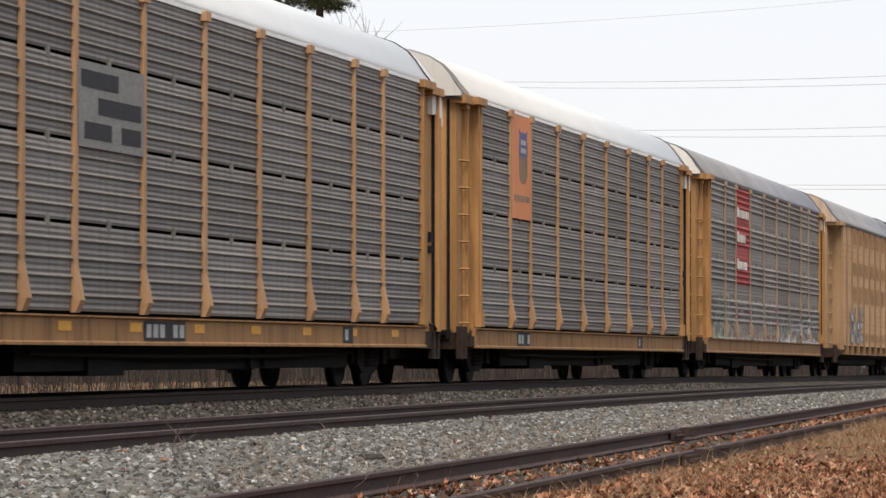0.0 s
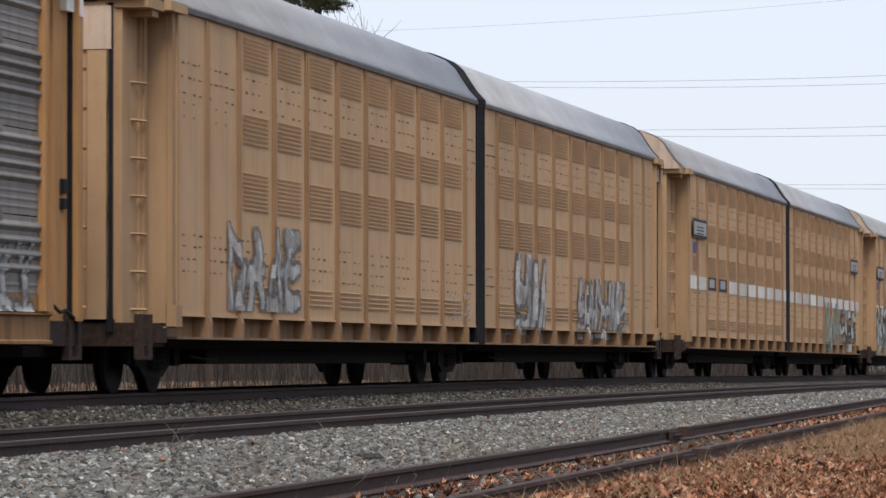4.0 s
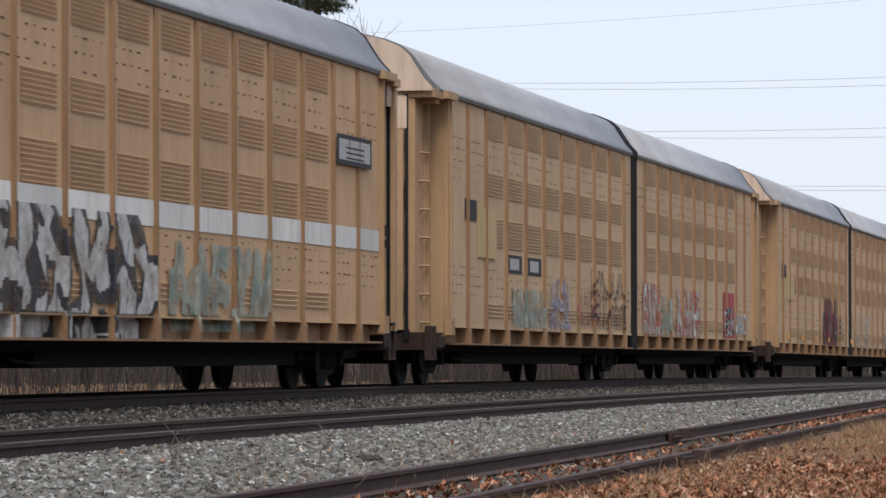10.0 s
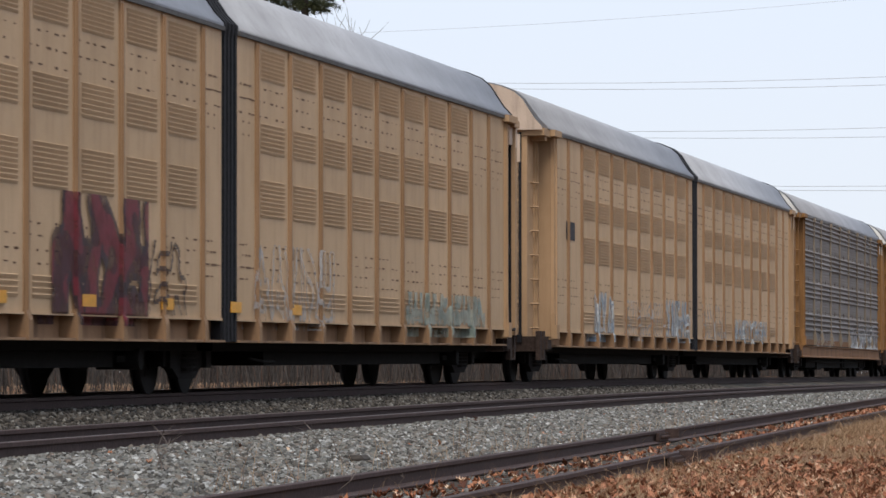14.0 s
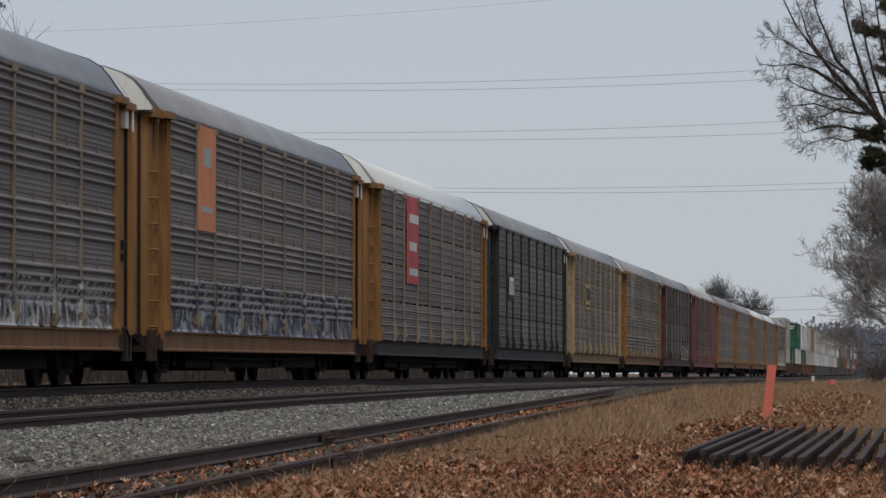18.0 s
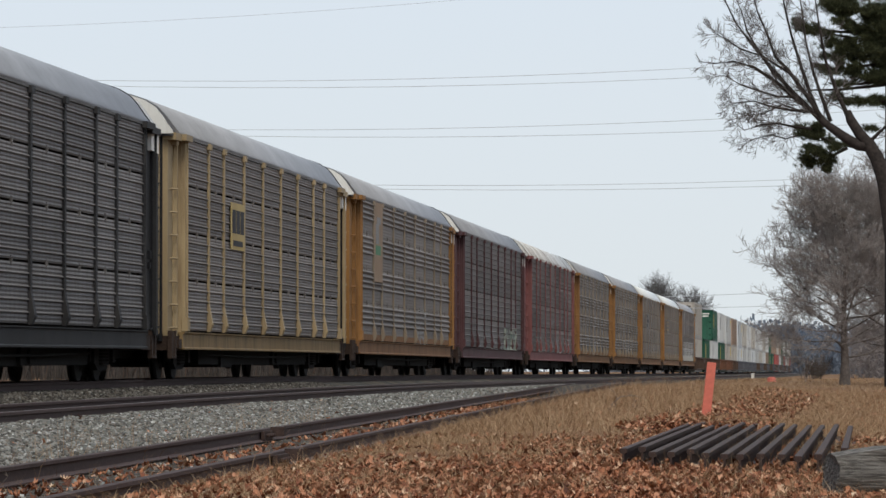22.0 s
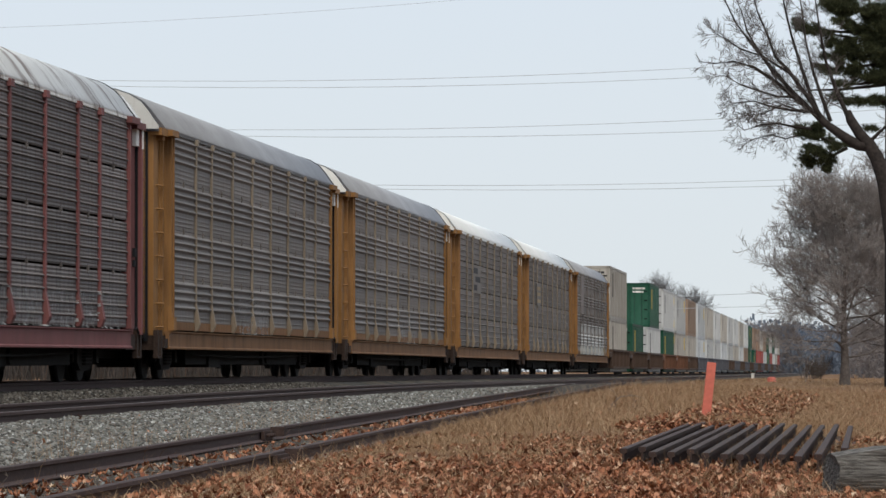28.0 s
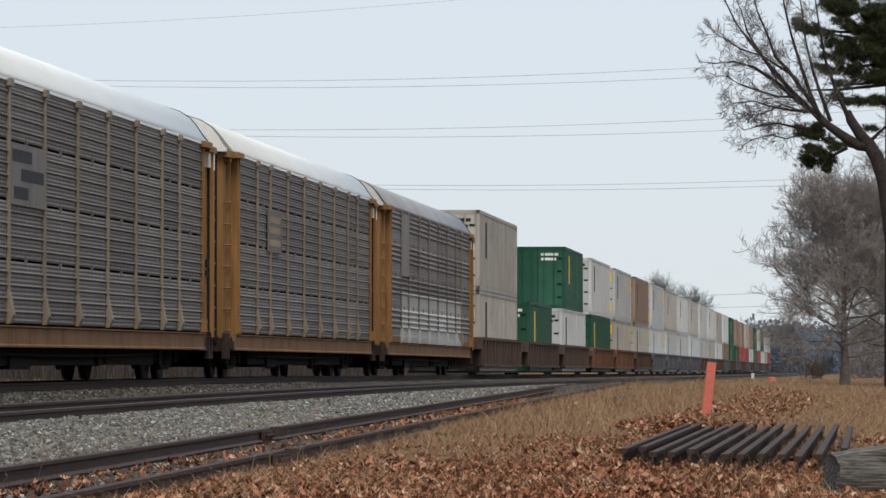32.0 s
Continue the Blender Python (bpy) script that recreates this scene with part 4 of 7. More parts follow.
    part("end_baffle", roof_mesh(side0 - 1.3, side0 + 0.1, [(x * 0.97, z - 0.06) for x, z in section]), BAFFLE, car, "dark grey baffle under the roof's end")
    part("end_flap", roof_mesh(side0 - 1.45, side0 - 1.402, [(x * 0.985, z - 0.02) for x, z in section]), WHITE, car, "chalky white flap across the roof's end")
    part("door_hood", cube(-HALF + 0.5, HALF - 0.36, side0 - 1.30, side0 - 1.24, 4.30, 4.72), WHITE, car, "chalky white hood over the end doors")
    part("roof", roof_mesh(side0 - 1.40, side1 + 0.62, section, 0.55), roof, car, "long bowed roof")
    for s in (-1, 1):
        e = s * (side1 + 0.0)
        car_end(car, e, s, frame_paint, EAVE - 0.01, HALF, False)
        brake_gear(car, s * (half - 0.75), s)
        truck(car, s * 10.06)
    return car


def stencils(car, y0, z, n, material=DARKSIGN):
    """A dark reporting patch with bars for its marks."""
    p = part("stencil_patch", cube(HALF + 0.022, HALF + 0.028, y0, y0 + 0.62 * n, z - 0.12, z + 0.12), material, car, "dark patch with worn white marks")
    for k in range(n * 2):
        if k != n:
            part("print_bar", cube(HALF + 0.028, HALF + 0.032, y0 + 0.1 + 0.3 * k, y0 + 0.3 + 0.3 * k, z - 0.08, z + 0.08), GREYSIGN, p)


# ---------------------------------------------------------------- two-unit articulated autoracks
PATCH = painted("fresh_patch_paint", (0.56, 0.40, 0.21), (0.4, 0.28, 0.16), 0.2, 0.6)
# ENDTAN is TAN darkened, with the shade at the car ends in it.
ENDTAN = painted("shaded_tan_end_paint", (0.385, 0.248, 0.14), (0.15, 0.09, 0.055), 0.35, 0.6, 0, True, 0.12)
HOOD = painted("chalky_hood_paint", (0.52, 0.40, 0.31), (0.12, 0.08, 0.06), 0.5, 0.6)
AMPOST = painted("brown_tan_post_paint", (0.29, 0.175, 0.095), (0.12, 0.07, 0.045), 0.7, 0.6, 0, True, 0.12)
AMDARK = plain("rust_brown_marks", (0.15, 0.085, 0.05), 0.8)
AMH = 1.63
AMAX_ROOF = [(1.66, 4.735), (1.66, 4.79), (1.52, 4.94), (1.40, 5.12), (1.28, 5.31), (1.12, 5.45), (0.86, 5.56), (0.45, 5.655), (0.0, 5.68)]
# bays of one half from the joint outwards: a narrow plain one, eight with vents, two plain ones
AM_BAYS = [1.02] + [1.875] * 8 + [1.60, 1.53]
AM_INNER = 0.40
AM_OUTER = AM_INNER + sum(AM_BAYS)
VENTS = [(4.19, 0.44), (3.21, 0.42), (2.35, 0.52), (1.13, 0.27)]


def am_panel(w):
    """A smooth side sheet, slightly dished, with a turned lower edge."""
    bm = cube(-0.03, 0.0, 0.0, w, 0.03, 3.78)
    box(bm, -0.03, 0.02, 0.0, w, 0.0, 0.03)
    return bm


def weld_marks(w, seed):
    """Broken rows of rusty weld dashes."""
    bm = bmesh.new()
    r = random.Random(seed)
    for z in (0.55, 0.70, 0.86, 1.00, 2.74, 2.94, 3.12):
        for k in range(5):
            y = 0.12 + k * (w - 0.2) / 5 + r.uniform(-0.04, 0.04)
            if r.random() < 0.8:
                ln = r.uniform(0.05, 0.17)
                box(bm, 0.0, 0.004, y, y + ln, z + r.uniform(-0.008, 0.008), z + r.uniform(0.012, 0.026))
    for z in (2.45, 2.62):
        for k in range(2):
            y = w * (0.3 + 0.3 * k)
            box(bm, 0.0, 0.003, y, y + 0.05, z, z + 0.025)
    return bm


def vent_mesh(w, h):
    bm = bmesh.new()
    n = max(4, int(h / 0.055))
    for k in range(n):
        z = h * k / n
        v = [bm.verts.new(p) for p in ((0.0, 0, z), (0.0, w, z), (0.016, w, z + h / n * 0.62), (0.016, 0, z + h / n * 0.62))]
        u = [bm.verts.new(p) for p in ((0.0, 0, z + h / n * 0.75), (0.0, w, z + h / n * 0.75))]
        bm.faces.new(v)
        bm.faces.new((v[3], v[2], u[1], u[0]))
    return bm


def am_post():
    """A pressed post: a shallow channel above, a stout bracket where it crosses the sill."""
    bm = cube(0.0, 0.03, -0.065, 0.065, 0.27, 4.0)
    box(bm, 0.03, 0.05, -0.028, 0.028, 0.29, 3.97)
    pr = [(-0.16, 0.0), (0.075, 0.0), (0.075, 0.22), (0.045, 0.33), (-0.16, 0.33)]
    return prism(bm, pr, -0.075, 0.075)


def amax_unit(car, sgn, paint, stripe):
    """One half of the car: from the outer end to the middle joint; sgn is the outer end's side."""
    y0, y1 = sorted((sgn * AM_INNER, sgn * AM_OUTER))
    # Shade inside this half is likewise drawn as a near-black box.
    part("inner_wall", cube(-AMH, AMH - 0.06, y0, y1, 0.96, 4.72), UNDER, car, "near-black box standing in for the dark inside")
    part("side_sill", prism(bmesh.new(), [(AMH - 0.4, 0.67), (AMH + 0.05, 0.67), (AMH + 0.05, 0.70), (AMH - 0.15, 0.70), (AMH - 0.15, 0.95), (AMH - 0.22, 0.95), (AMH - 0.22, 0.70), (AMH - 0.4, 0.70)], y0, y1), SILL_TAN, car, "recessed side sill with dirt")
    part("deck", cube(-AMH + 0.1, AMH - 0.3, y0, y1, 0.82, 0.90), UNDER, car)
    mid = (y0 + y1) / 2
    part("centre_sill", cube(-0.35, 0.35, y0 - (2 if sgn < 0 else 0), y1 + (2 if sgn > 0 else 0), 0.45, 0.82), UNDER, car)
    part("belly_pan", cube(-1.15, 1.15, mid - 6.2, mid + 6.2, 0.36, 0.555), UNDER, car)
    part("floor_pan", cube(-1.3, 1.3, y0, y1, 0.56, 0.70), UNDER, car)
    part("brake_cylinder", box(disc(bmesh.new(), 0.8, 1.36, mid + 6.7, 0.46, 0.13, 12), 1.1, 1.2, mid + 6.2, mid + 6.7, 0.42, 0.50), UNDER, car)
    part("brake_rod", tube_bm([Vector((1.3, mid - 7.6, 0.46)), Vector((1.34, mid - 7.0, 0.42)), Vector((1.3, mid - 6.2, 0.42))], 0.022), UNDER, car)
    part("roof", roof_mesh(y0 - (1.30 if sgn < 0 else 0.0), y1 + (0.55 if sgn > 0 else 0.0), AMAX_ROOF, 0.50 if sgn < 0 else 0.0), ROOF_GREY, car, "long bowed grey roof")
    part("top_rail", cube(AMH - 0.05, AMH + 0.012, y0, y1, 4.70, 4.735), paint, car)
    part("drip_edge", prism(bmesh.new(), [(AMH + 0.012, 4.69), (AMH + 0.045, 4.69), (AMH + 0.05, 4.745), (AMH + 0.012, 4.745)], y0, y1), RAILEDGE, car)
    u = AM_INNER
    for k, w in enumerate(AM_BAYS):
        yb = u if sgn > 0 else -u - w
        u += w
        pn = shared("side_panel", ("am", w), lambda: am_panel(w - 0.015), paint, car, (AMH, yb, 0.95))
        shared("weld_mark", ("weld", w, k % 3), lambda: weld_marks(w, k % 3), AMDARK, pn, (0.001, 0, 0), "rows of rusty weld dashes")["kind"] = "stuff"
        if 1 <= k <= 8:
            for z, h in VENTS:
                shared("vent", ("vent", w, h), lambda h=h: vent_mesh(w * 0.70, h), paint, pn, (0.004, w * 0.15, z - 0.95))
        if k:
            shared("side_post", "ampost", am_post, AMPOST, car, (AMH, yb if sgn > 0 else yb + w, 0.67))
        if stripe and (sgn > 0 or k not in (7, 8)):
            part("white_stripe", cube(AMH + 0.008, AMH + 0.012, yb + 0.075, yb + w - 0.075, 2.045, 2.355), WHITE, car)


def amax(label, paint, stripe=False):
    """A tall two-unit articulated autorack, smooth sided, with a bellows over the joint."""
    car = tagged(new("articulated_autorack"), label, "rail car", "articulated autoracks of the train")
    for s in (-1, 1):
        amax_unit(car, s, paint, stripe)
        e = s * AM_OUTER
        car_end(car, e, s, ENDTAN, 4.735, AMH, True)
        if s > 0:
            part("roof_seam", roof_mesh(e + 0.55, e + 0.63, [(x * 1.005, z + 0.012) for x, z in AMAX_ROOF]), RUBBER, car, "thin black end seam")
            part("roof_hood", roof_mesh(e + 0.63, e + 1.25, [(x * 0.97, z - 0.04) for x, z in AMAX_ROOF]), HOOD, car, "chalky tan hood at the roof's end")
        else:
            part("end_baffle", roof_mesh(e - 1.2, e + 0.1, [(x * 0.975, z - 0.05) for x, z in AMAX_ROOF]), BAFFLE, car, "dark grey baffle under the roof's end")
            part("end_flap", roof_mesh(e - 1.34, e - 1.302, [(x * 0.985, z - 0.02) for x, z in AMAX_ROOF]), HOOD, car, "chalky tan flap across the roof's end")
            part("door_hood", cube(-AMH + 0.6, AMH - 0.42, e - 1.28, e - 1.23, 4.12, 4.64), HOOD, car, "chalky tan hood over the end doors")
        brake_gear(car, s * (AMAX_L / 2 - 0.75), s)
        truck(car, s * 18.4)
    truck(car, 0.0)
    sec = [(AMH - 0.01, 0.68), (AMH - 0.01, 4.6)] + [(x * 0.985, z + 0.0) for x, z in AMAX_ROOF]
    full = sec + [(-x, z) for x, z in sec[-2::-1]]
    bellows = part("bellows", prism(bmesh.new(), full, -AM_INNER, AM_INNER), RUBBER, car, "black rubber bellows over the joint")
    for k in range(4):
        y = -0.34 + k * 0.19
        part("fold", prism(bmesh.new(), [(x * 1.018, z + 0.02) if z > 1 else (x * 1.018, z) for x, z in full], y, y + 0.10), RUBBER, bellows)
    return car


# ---------------------------------------------------------------- well cars and containers
WELL_L = 20.5


def well_car(label, paint):
    car = tagged(new("well_car"), label, "rail car", "well cars of the train")
    h = WELL_L / 2
    part("side_wall", box(box(cube(1.30, 1.40, -8.3, 8.3, 0.34, 1.32), 1.28, 1.46, -8.3, 8.3, 1.26, 1.36), 1.28, 1.46, -8.3, 8.3, 0.30, 0.40), paint, car, "ribbed side of the well")
    part("side_wall", cube(-1.40, -1.30, -8.3, 8.3, 0.34, 1.34), paint, car)
    for k in range(13):
        y = -7.8 + k * 1.3
        shared("side_rib", "wellrib", lambda: cube(0, 0.06, -0.05, 0.05, 0.4, 1.26), paint, car, (1.40, y, 0))
    part("well_floor", cube(-1.3, 1.3, -8.3, 8.3, 0.08, 0.15), UNDER, car)
    for s in (-1, 1):
        y0, y1 = sorted((s * 8.3, s * (h - 0.1)))
        part("end_platform", box(cube(-1.38, 1.38, y0, y1, 0.92, 1.18), -0.5, 0.5, y0, y1, 0.6, 0.92), paint, car)
        part("bulkhead", cube(-1.4, 1.42, *sorted((s * 8.25, s * 8.42)), 0.34, 1.36), paint, car)
    truck(car, h)
    return car


def container(label, paint, length, height, ribs=True, doors=True, marks=None):
    """A steel box; its base is at z 0, its middle at the origin; its doors face -y."""
    c = tagged(new("shipping_container"), label, "container", "containers on the well cars")
    h, w = length / 2, 1.27
    part("body", cube(-w + 0.05, w - 0.05, -h + 0.05, h - 0.05, 0.10, height - 0.06), paint, c)
    bm = bmesh.new()
    for s in (-1, 1):
        for e in (-1, 1):
            x0, x1 = sorted((s * w, s * (w - 0.14)))
            y0, y1 = sorted((e * h, e * (h - 0.16)))
            box(bm, x0, x1, y0, y1, 0, height)
        x0, x1 = sorted((s * w, s * (w - 0.10)))
        box(bm, x0, x1, -h, h, 0.0, 0.16)
        box(bm, x0, x1, -h, h, height - 0.12, height)
        y0, y1 = sorted((s * h, s * (h - 0.1)))
        box(bm, -w, w, y0, y1, 0, 0.14)
        box(bm, -w, w, y0, y1, height - 0.14, height)
    part("corner_frame", bm, paint, c)
    n = int(length / 0.62)
    bm = bmesh.new()
    for k in range(n):
        y = -h + 0.4 + (length - 0.8) * k / n
        box(bm, w - 0.05, w - (0.002 if ribs else 0.035), y, y + 0.30, 0.18, height - 0.14)
    part("side_ribs", bm, paint, c)
    part("roof_panel", cube(-w + 0.1, w - 0.1, -h + 0.1, h - 0.1, height - 0.06, height - 0.01), paint, c)
    if doors:
        for s in (-1, 1):
            x0, x1 = sorted((s * 0.02, s * 1.12))
            d = part("door", cube(x0, x1, -h - 0.015, -h + 0.05, 0.16, height - 0.16), paint, c)
            for u in (0.3, 0.75):
                part("lock_rod", cube(s * u - 0.022, s * u + 0.022, -h - 0.06, -h - 0.015, 0.12, height - 0.12), paint, d)
            for z in (0.5, 1.1, 1.7, 2.3):
                part("hinge", cube(s * 1.0 - 0.10, s * 1.0 + 0.10, -h - 0.04, -h - 0.015, z, z + 0.07), UNDER, d)
    if marks and len(marks) > 1:
        for x0, z0 in ((0.55, 0.4), (0.55, 2.1)):
            part("mark", cube(x0, x0 + 0.55, -h - 0.075, -h - 0.065, z0, z0 + 0.5), YELLOWMARK, c)
    if doors:
        for k in range(2):
            part("print_bar", cube(0.15, 0.95 - 0.1 * k, -h - 0.024, -h - 0.018, height - 0.42 - 0.22 * k, height - 0.30 - 0.22 * k), WHITE if paint is BOXGREEN else DARKSIGN, c)
        for x0 in (-0.7, -0.25, 0.25, 0.7):
            part("door_seam", cube(x0 - 0.008, x0 + 0.008, -h - 0.02, -h - 0.014, 0.2, height - 0.2), DARKSIGN, c)
    if marks:
        for y0, y1, z0, z1, mm in marks:
            part("mark", cube(w + 0.002, w + 0.006, y0, y1, z0, z1), mm, c)
    return c


# ---------------------------------------------------------------- the train, front to back
TRAIN = []          # thing, place along the train of its middle, half distance between its end trucks, lift
V_TRAIN, Q0 = 19.3385, 122.62


def add(thing, q, reach, lift=0.0):
    TRAIN.append((thing, q, reach, lift))


q = Q0 - 3 * CAR_L
a = autorack("autorack with grey ribbed panels, orange posts and white roof", GREY_PANEL, ORANGE, ROOF_WHITE)
placard(a, -7.05, 2.85, 2.75, 0.98, DULLSIGN, [(0.05, 0.6, 0.7, 0.9), (0.3, 0.95, 0.4, 0.6), (0.1, 0.5, 0.1, 0.3), (0.65, 0.95, 0.1, 0.3)], DARKSIGN, "grey placard with dark worn emblem")
stencils(a, -4.2, 0.775, 3)
stencils(a, 6.4, 0.775, 1)
for k in range(8):
    part("reflector", cube(HALF + 0.022, HALF + 0.027, -10.6 + 2.9 * k, -10.1 + 2.9 * k, 0.76, 0.87), AMBER, a)
add(a, q + CAR_L / 2, 10.06)
q += CAR_L
a = autorack("autorack with grey ribbed panels, orange posts, orange placard and white roof", GREY_PANEL, ORANGE, ROOF_WHITE)
pl = placard(a, -9.0, 2.92, 1.88, 1.84, ORANGESIGN, [(0.1, 0.24, 0.17, 0.23), (0.28, 0.44, 0.17, 0.23), (0.48, 0.66, 0.17, 0.23), (0.7, 0.9, 0.17, 0.23)], FADED, "orange placard with a dark blue shield")
shield(pl, -8.35, 3.55, 0.82, 0.98, BLUESIGN, FADED)
stencils(a, -8.4, 0.775, 2)
stencils(a, 5.6, 0.775, 1)
add(a, q + CAR_L / 2, 10.06)
q += CAR_L
a = autorack("autorack with grey ribbed panels, red placard and sprayed lower side", GREY_PANEL, ORANGE, ROOF_GREY, post_paint=PALEPOST, ridged=True, slim=True)
for o in [o for o in a.children if o.name.startswith("side_panel") and abs(o.location.y + 7.065) < 0.1 and o.location.z > 1.9]:
    o.material_slots[0].link = "OBJECT"
    o.material_slots[0].material = RED_HALF if o.location.z < 2.5 else REDSIGN
for z, n in ((4.02, 7), (3.40, 5), (2.72, 6)):
    for k in range(n):
        part("print_bar", cube(HALF + 0.046, HALF + 0.050, -6.88 + 0.33 * k, -6.62 + 0.33 * k, z, z + (0.26 if k == 0 else 0.20)), WHITE, a)
spray(a, -11.6, -8.0, 0.95, 2.1, G_GREEN, "green and white graffiti", ridge_skin)
spray(a, -8.0, 2.0, 0.95, 1.9, G_PINK, "pink and green graffiti", ridge_skin)
spray(a, 2.0, 11.6, 0.95, 1.75, G_WHITE, "silver graffiti", ridge_skin)
add(a, q + CAR_L / 2, 10.06)
q += CAR_L

def logo_plate(car, y, z):
    """A dark framed emblem, drawn as pale upright blocks with a striped band across the middle ones."""
    p = part("emblem", cube(AMH + 0.052, AMH + 0.056, y, y + 2.25, z, z + 0.435), DARKSIGN, car, "dark emblem plate with pale blocks")
    for u, w in ((0.12, 0.64), (0.81, 0.64), (1.50, 0.64)):
        part("print_bar", cube(AMH + 0.056, AMH + 0.058, y + u, y + u + w, z + 0.07, z + 0.37), GREYSIGN, p)
    for k in range(3):
        part("stripe", cube(AMH + 0.058, AMH + 0.060, y + 0.55, y + 1.75, z + 0.09 + 0.075 * k, z + 0.115 + 0.075 * k), DARKSIGN, p)
    part("notice", cube(AMH + 0.006, AMH + 0.010, y + 0.25, y + 0.80, z - 0.36, z - 0.10), BLUESIGN, car, "small faded blue notice") if y < 0 else None
    part("notice", cube(AMH + 0.006, AMH + 0.010, y + 0.22, y + 0.85, z - 0.78, z - 0.42), FADEDRED, car, "ghost of a faded red notice") if y < 0 else None


def number_plates(car, y, z):
    for k in (0, 1):
        p = part("stencil_patch", cube(AMH + 0.008, AMH + 0.011, y + 1.95 * k, y + 1.95 * k + 1.4, z, z + 0.32), DARKSIGN, car)
        part("print_bar", cube(AMH + 0.011, AMH + 0.014, y + 1.95 * k + 0.25, y + 1.95 * k + 1.1, z + 0.06, z + 0.26), GREYSIGN, p)


AM = []
a = amax("tan articulated autorack with silver graffiti along its foot", TAN)
spray(a, -17.0, -13.0, 1.05, 2.2, G_WHITE, "silver graffiti", flat_skin)
spray(a, -2.8, -1.0, 1.05, 1.5, G_FAINT, "faint chalk marks", flat_skin)
spray(a, 3.0, 6.2, 0.85, 2.3, G_WHITE, "silver graffiti", flat_skin)
spray(a, 9.6, 15.6, 0.8, 2.0, G_WHITE, "silver block graffiti", flat_skin)
AM.append(a)
a = amax("tan articulated autorack with white stripe and dark emblem", TAN, True)
logo_plate(a, -18.95, 3.235)
logo_plate(a, 16.52, 3.235)
number_plates(a, -16.15, 2.07)
spray(a, 9.0, 13.2, 0.75, 2.2, G_GREEN, "pale green painted graffiti", flat_skin)
spray(a, 13.4, 18.0, 0.75, 2.05, G_BW, "white graffiti with dark edges", flat_skin)
AM.append(a)
a = amax("tan articulated autorack with white stripe and tall black graffiti", TAN, True)
logo_plate(a, -18.95, 3.235)
logo_plate(a, 16.52, 3.235)
number_plates(a, -16.15, 2.07)
spray(a, -19.3, -12.6, 0.70, 2.1, G_GREEN, "pale green ground coat of graffiti", flat_skin, tags=7, fatness=1.8)
spray(a, -19.2, -12.6, 0.72, 2.3, G_BW, "black and white graffiti", lambda y, z: flat_skin(y, z) + 0.004)
spray(a, -12.7, -6.2, 0.7, 1.95, G_BLUEBW, "blue and grey graffiti", flat_skin, fatness=1.5)
spray(a, -8.0, -5.6, 0.72, 1.6, G_GREEN, "pale green graffiti", lambda y, z: flat_skin(y, z) + 0.004)
spray(a, -5.4, -0.9, 0.75, 2.2, G_DARK, "dark grey painted-out patch", flat_skin, tags=4, fatness=1.6)
spray(a, 0.9, 7.0, 0.7, 2.15, G_BW, "black and white graffiti", flat_skin, fatness=1.3)
spray(a, 7.6, 12.6, 0.8, 1.9, G_GREEN, "pale green graffiti", flat_skin)
AM.append(a)
a = amax("tan articulated autorack with coloured graffiti scraps", TAN_PALE)
spray(a, -14.0, -10.6, 1.0, 1.7, G_GREEN, "grey and green graffiti", flat_skin)
spray(a, -10.2, -8.0, 1.0, 1.95, G_VIOLET, "violet graffiti", flat_skin)
spray(a, -7.2, -4.6, 1.1, 1.8, G_PINKLINE, "thin red graffiti", flat_skin)
spray(a, -5.6, -1.4, 1.05, 2.2, G_BROWNLINE, "thin dark scrawl", flat_skin)
part("stencil_patch", cube(AMH + 0.008, AMH + 0.011, -18.2, -17.2, 2.75, 3.1), DARKSIGN, a, "dark louvred patch")
part("repaint_patch", cube(AMH + 0.026, AMH + 0.008, -17.1, -15.5, 2.15, 3.0), PATCH, a, "patch of fresh pale yellow paint")
number_plates(a, -14.4, 1.95)
spray(a, 1.0, 3.8, 0.95, 2.1, G_REDLINE, "white letters with red outline", flat_skin)
spray(a, 3.8, 5.4, 0.95, 1.85, G_GREEN, "pale green and white graffiti", flat_skin)
spray(a, 6.0, 10.0, 0.95, 2.05, G_REDLINE, "white letters with red outline", flat_skin)
part("graffiti", cube(AMH + 0.022, AMH + 0.026, 14.0, 16.0, 0.99, 2.1), REDSIGN, a, "red spray patch")
spray(a, 14.1, 15.9, 1.05, 1.75, G_BW, "black and white graffiti", flat_skin)
spray(a, 16.2, 18.4, 1.1, 1.6, G_BLUE, "blue graffiti", flat_skin)
AM.append(a)
a = amax("pale tan articulated autorack with dark red graffiti", TAN_PALE)
spray(a, -8.0, -4.0, 0.85, 2.35, G_RED, "dark red graffiti", flat_skin, tags=3, fatness=1.45)
spray(a, -4.0, -2.2, 1.0, 1.9, G_BROWNLINE, "brown spray marks", flat_skin)
spray(a, 1.2, 6.0, 0.85, 2.0, G_FAINT, "faint white graffiti", flat_skin)
spray(a, 11.0, 17.6, 0.8, 1.5, G_GREEN, "green graffiti", flat_skin)
part("stencil_patch", cube(AMH + 0.008, AMH + 0.011, -18.2, -17.2, 2.75, 3.1), DARKSIGN, a, "dark louvred patch")
part("repaint_patch", cube(AMH + 0.026, AMH + 0.008, -17.1, -15.5, 2.15, 3.0), PATCH, a, "patch of fresh pale yellow paint")
for k in range(7):
    part("reflector", cube(AMH + 0.02, AMH + 0.03, -17.0 + k * 3.4, -16.45 + k * 3.4, 1.06, 1.20), AMBER, a)
AM.append(a)
a = amax("pale tan articulated autorack with pale blue graffiti", TAN_PALE)
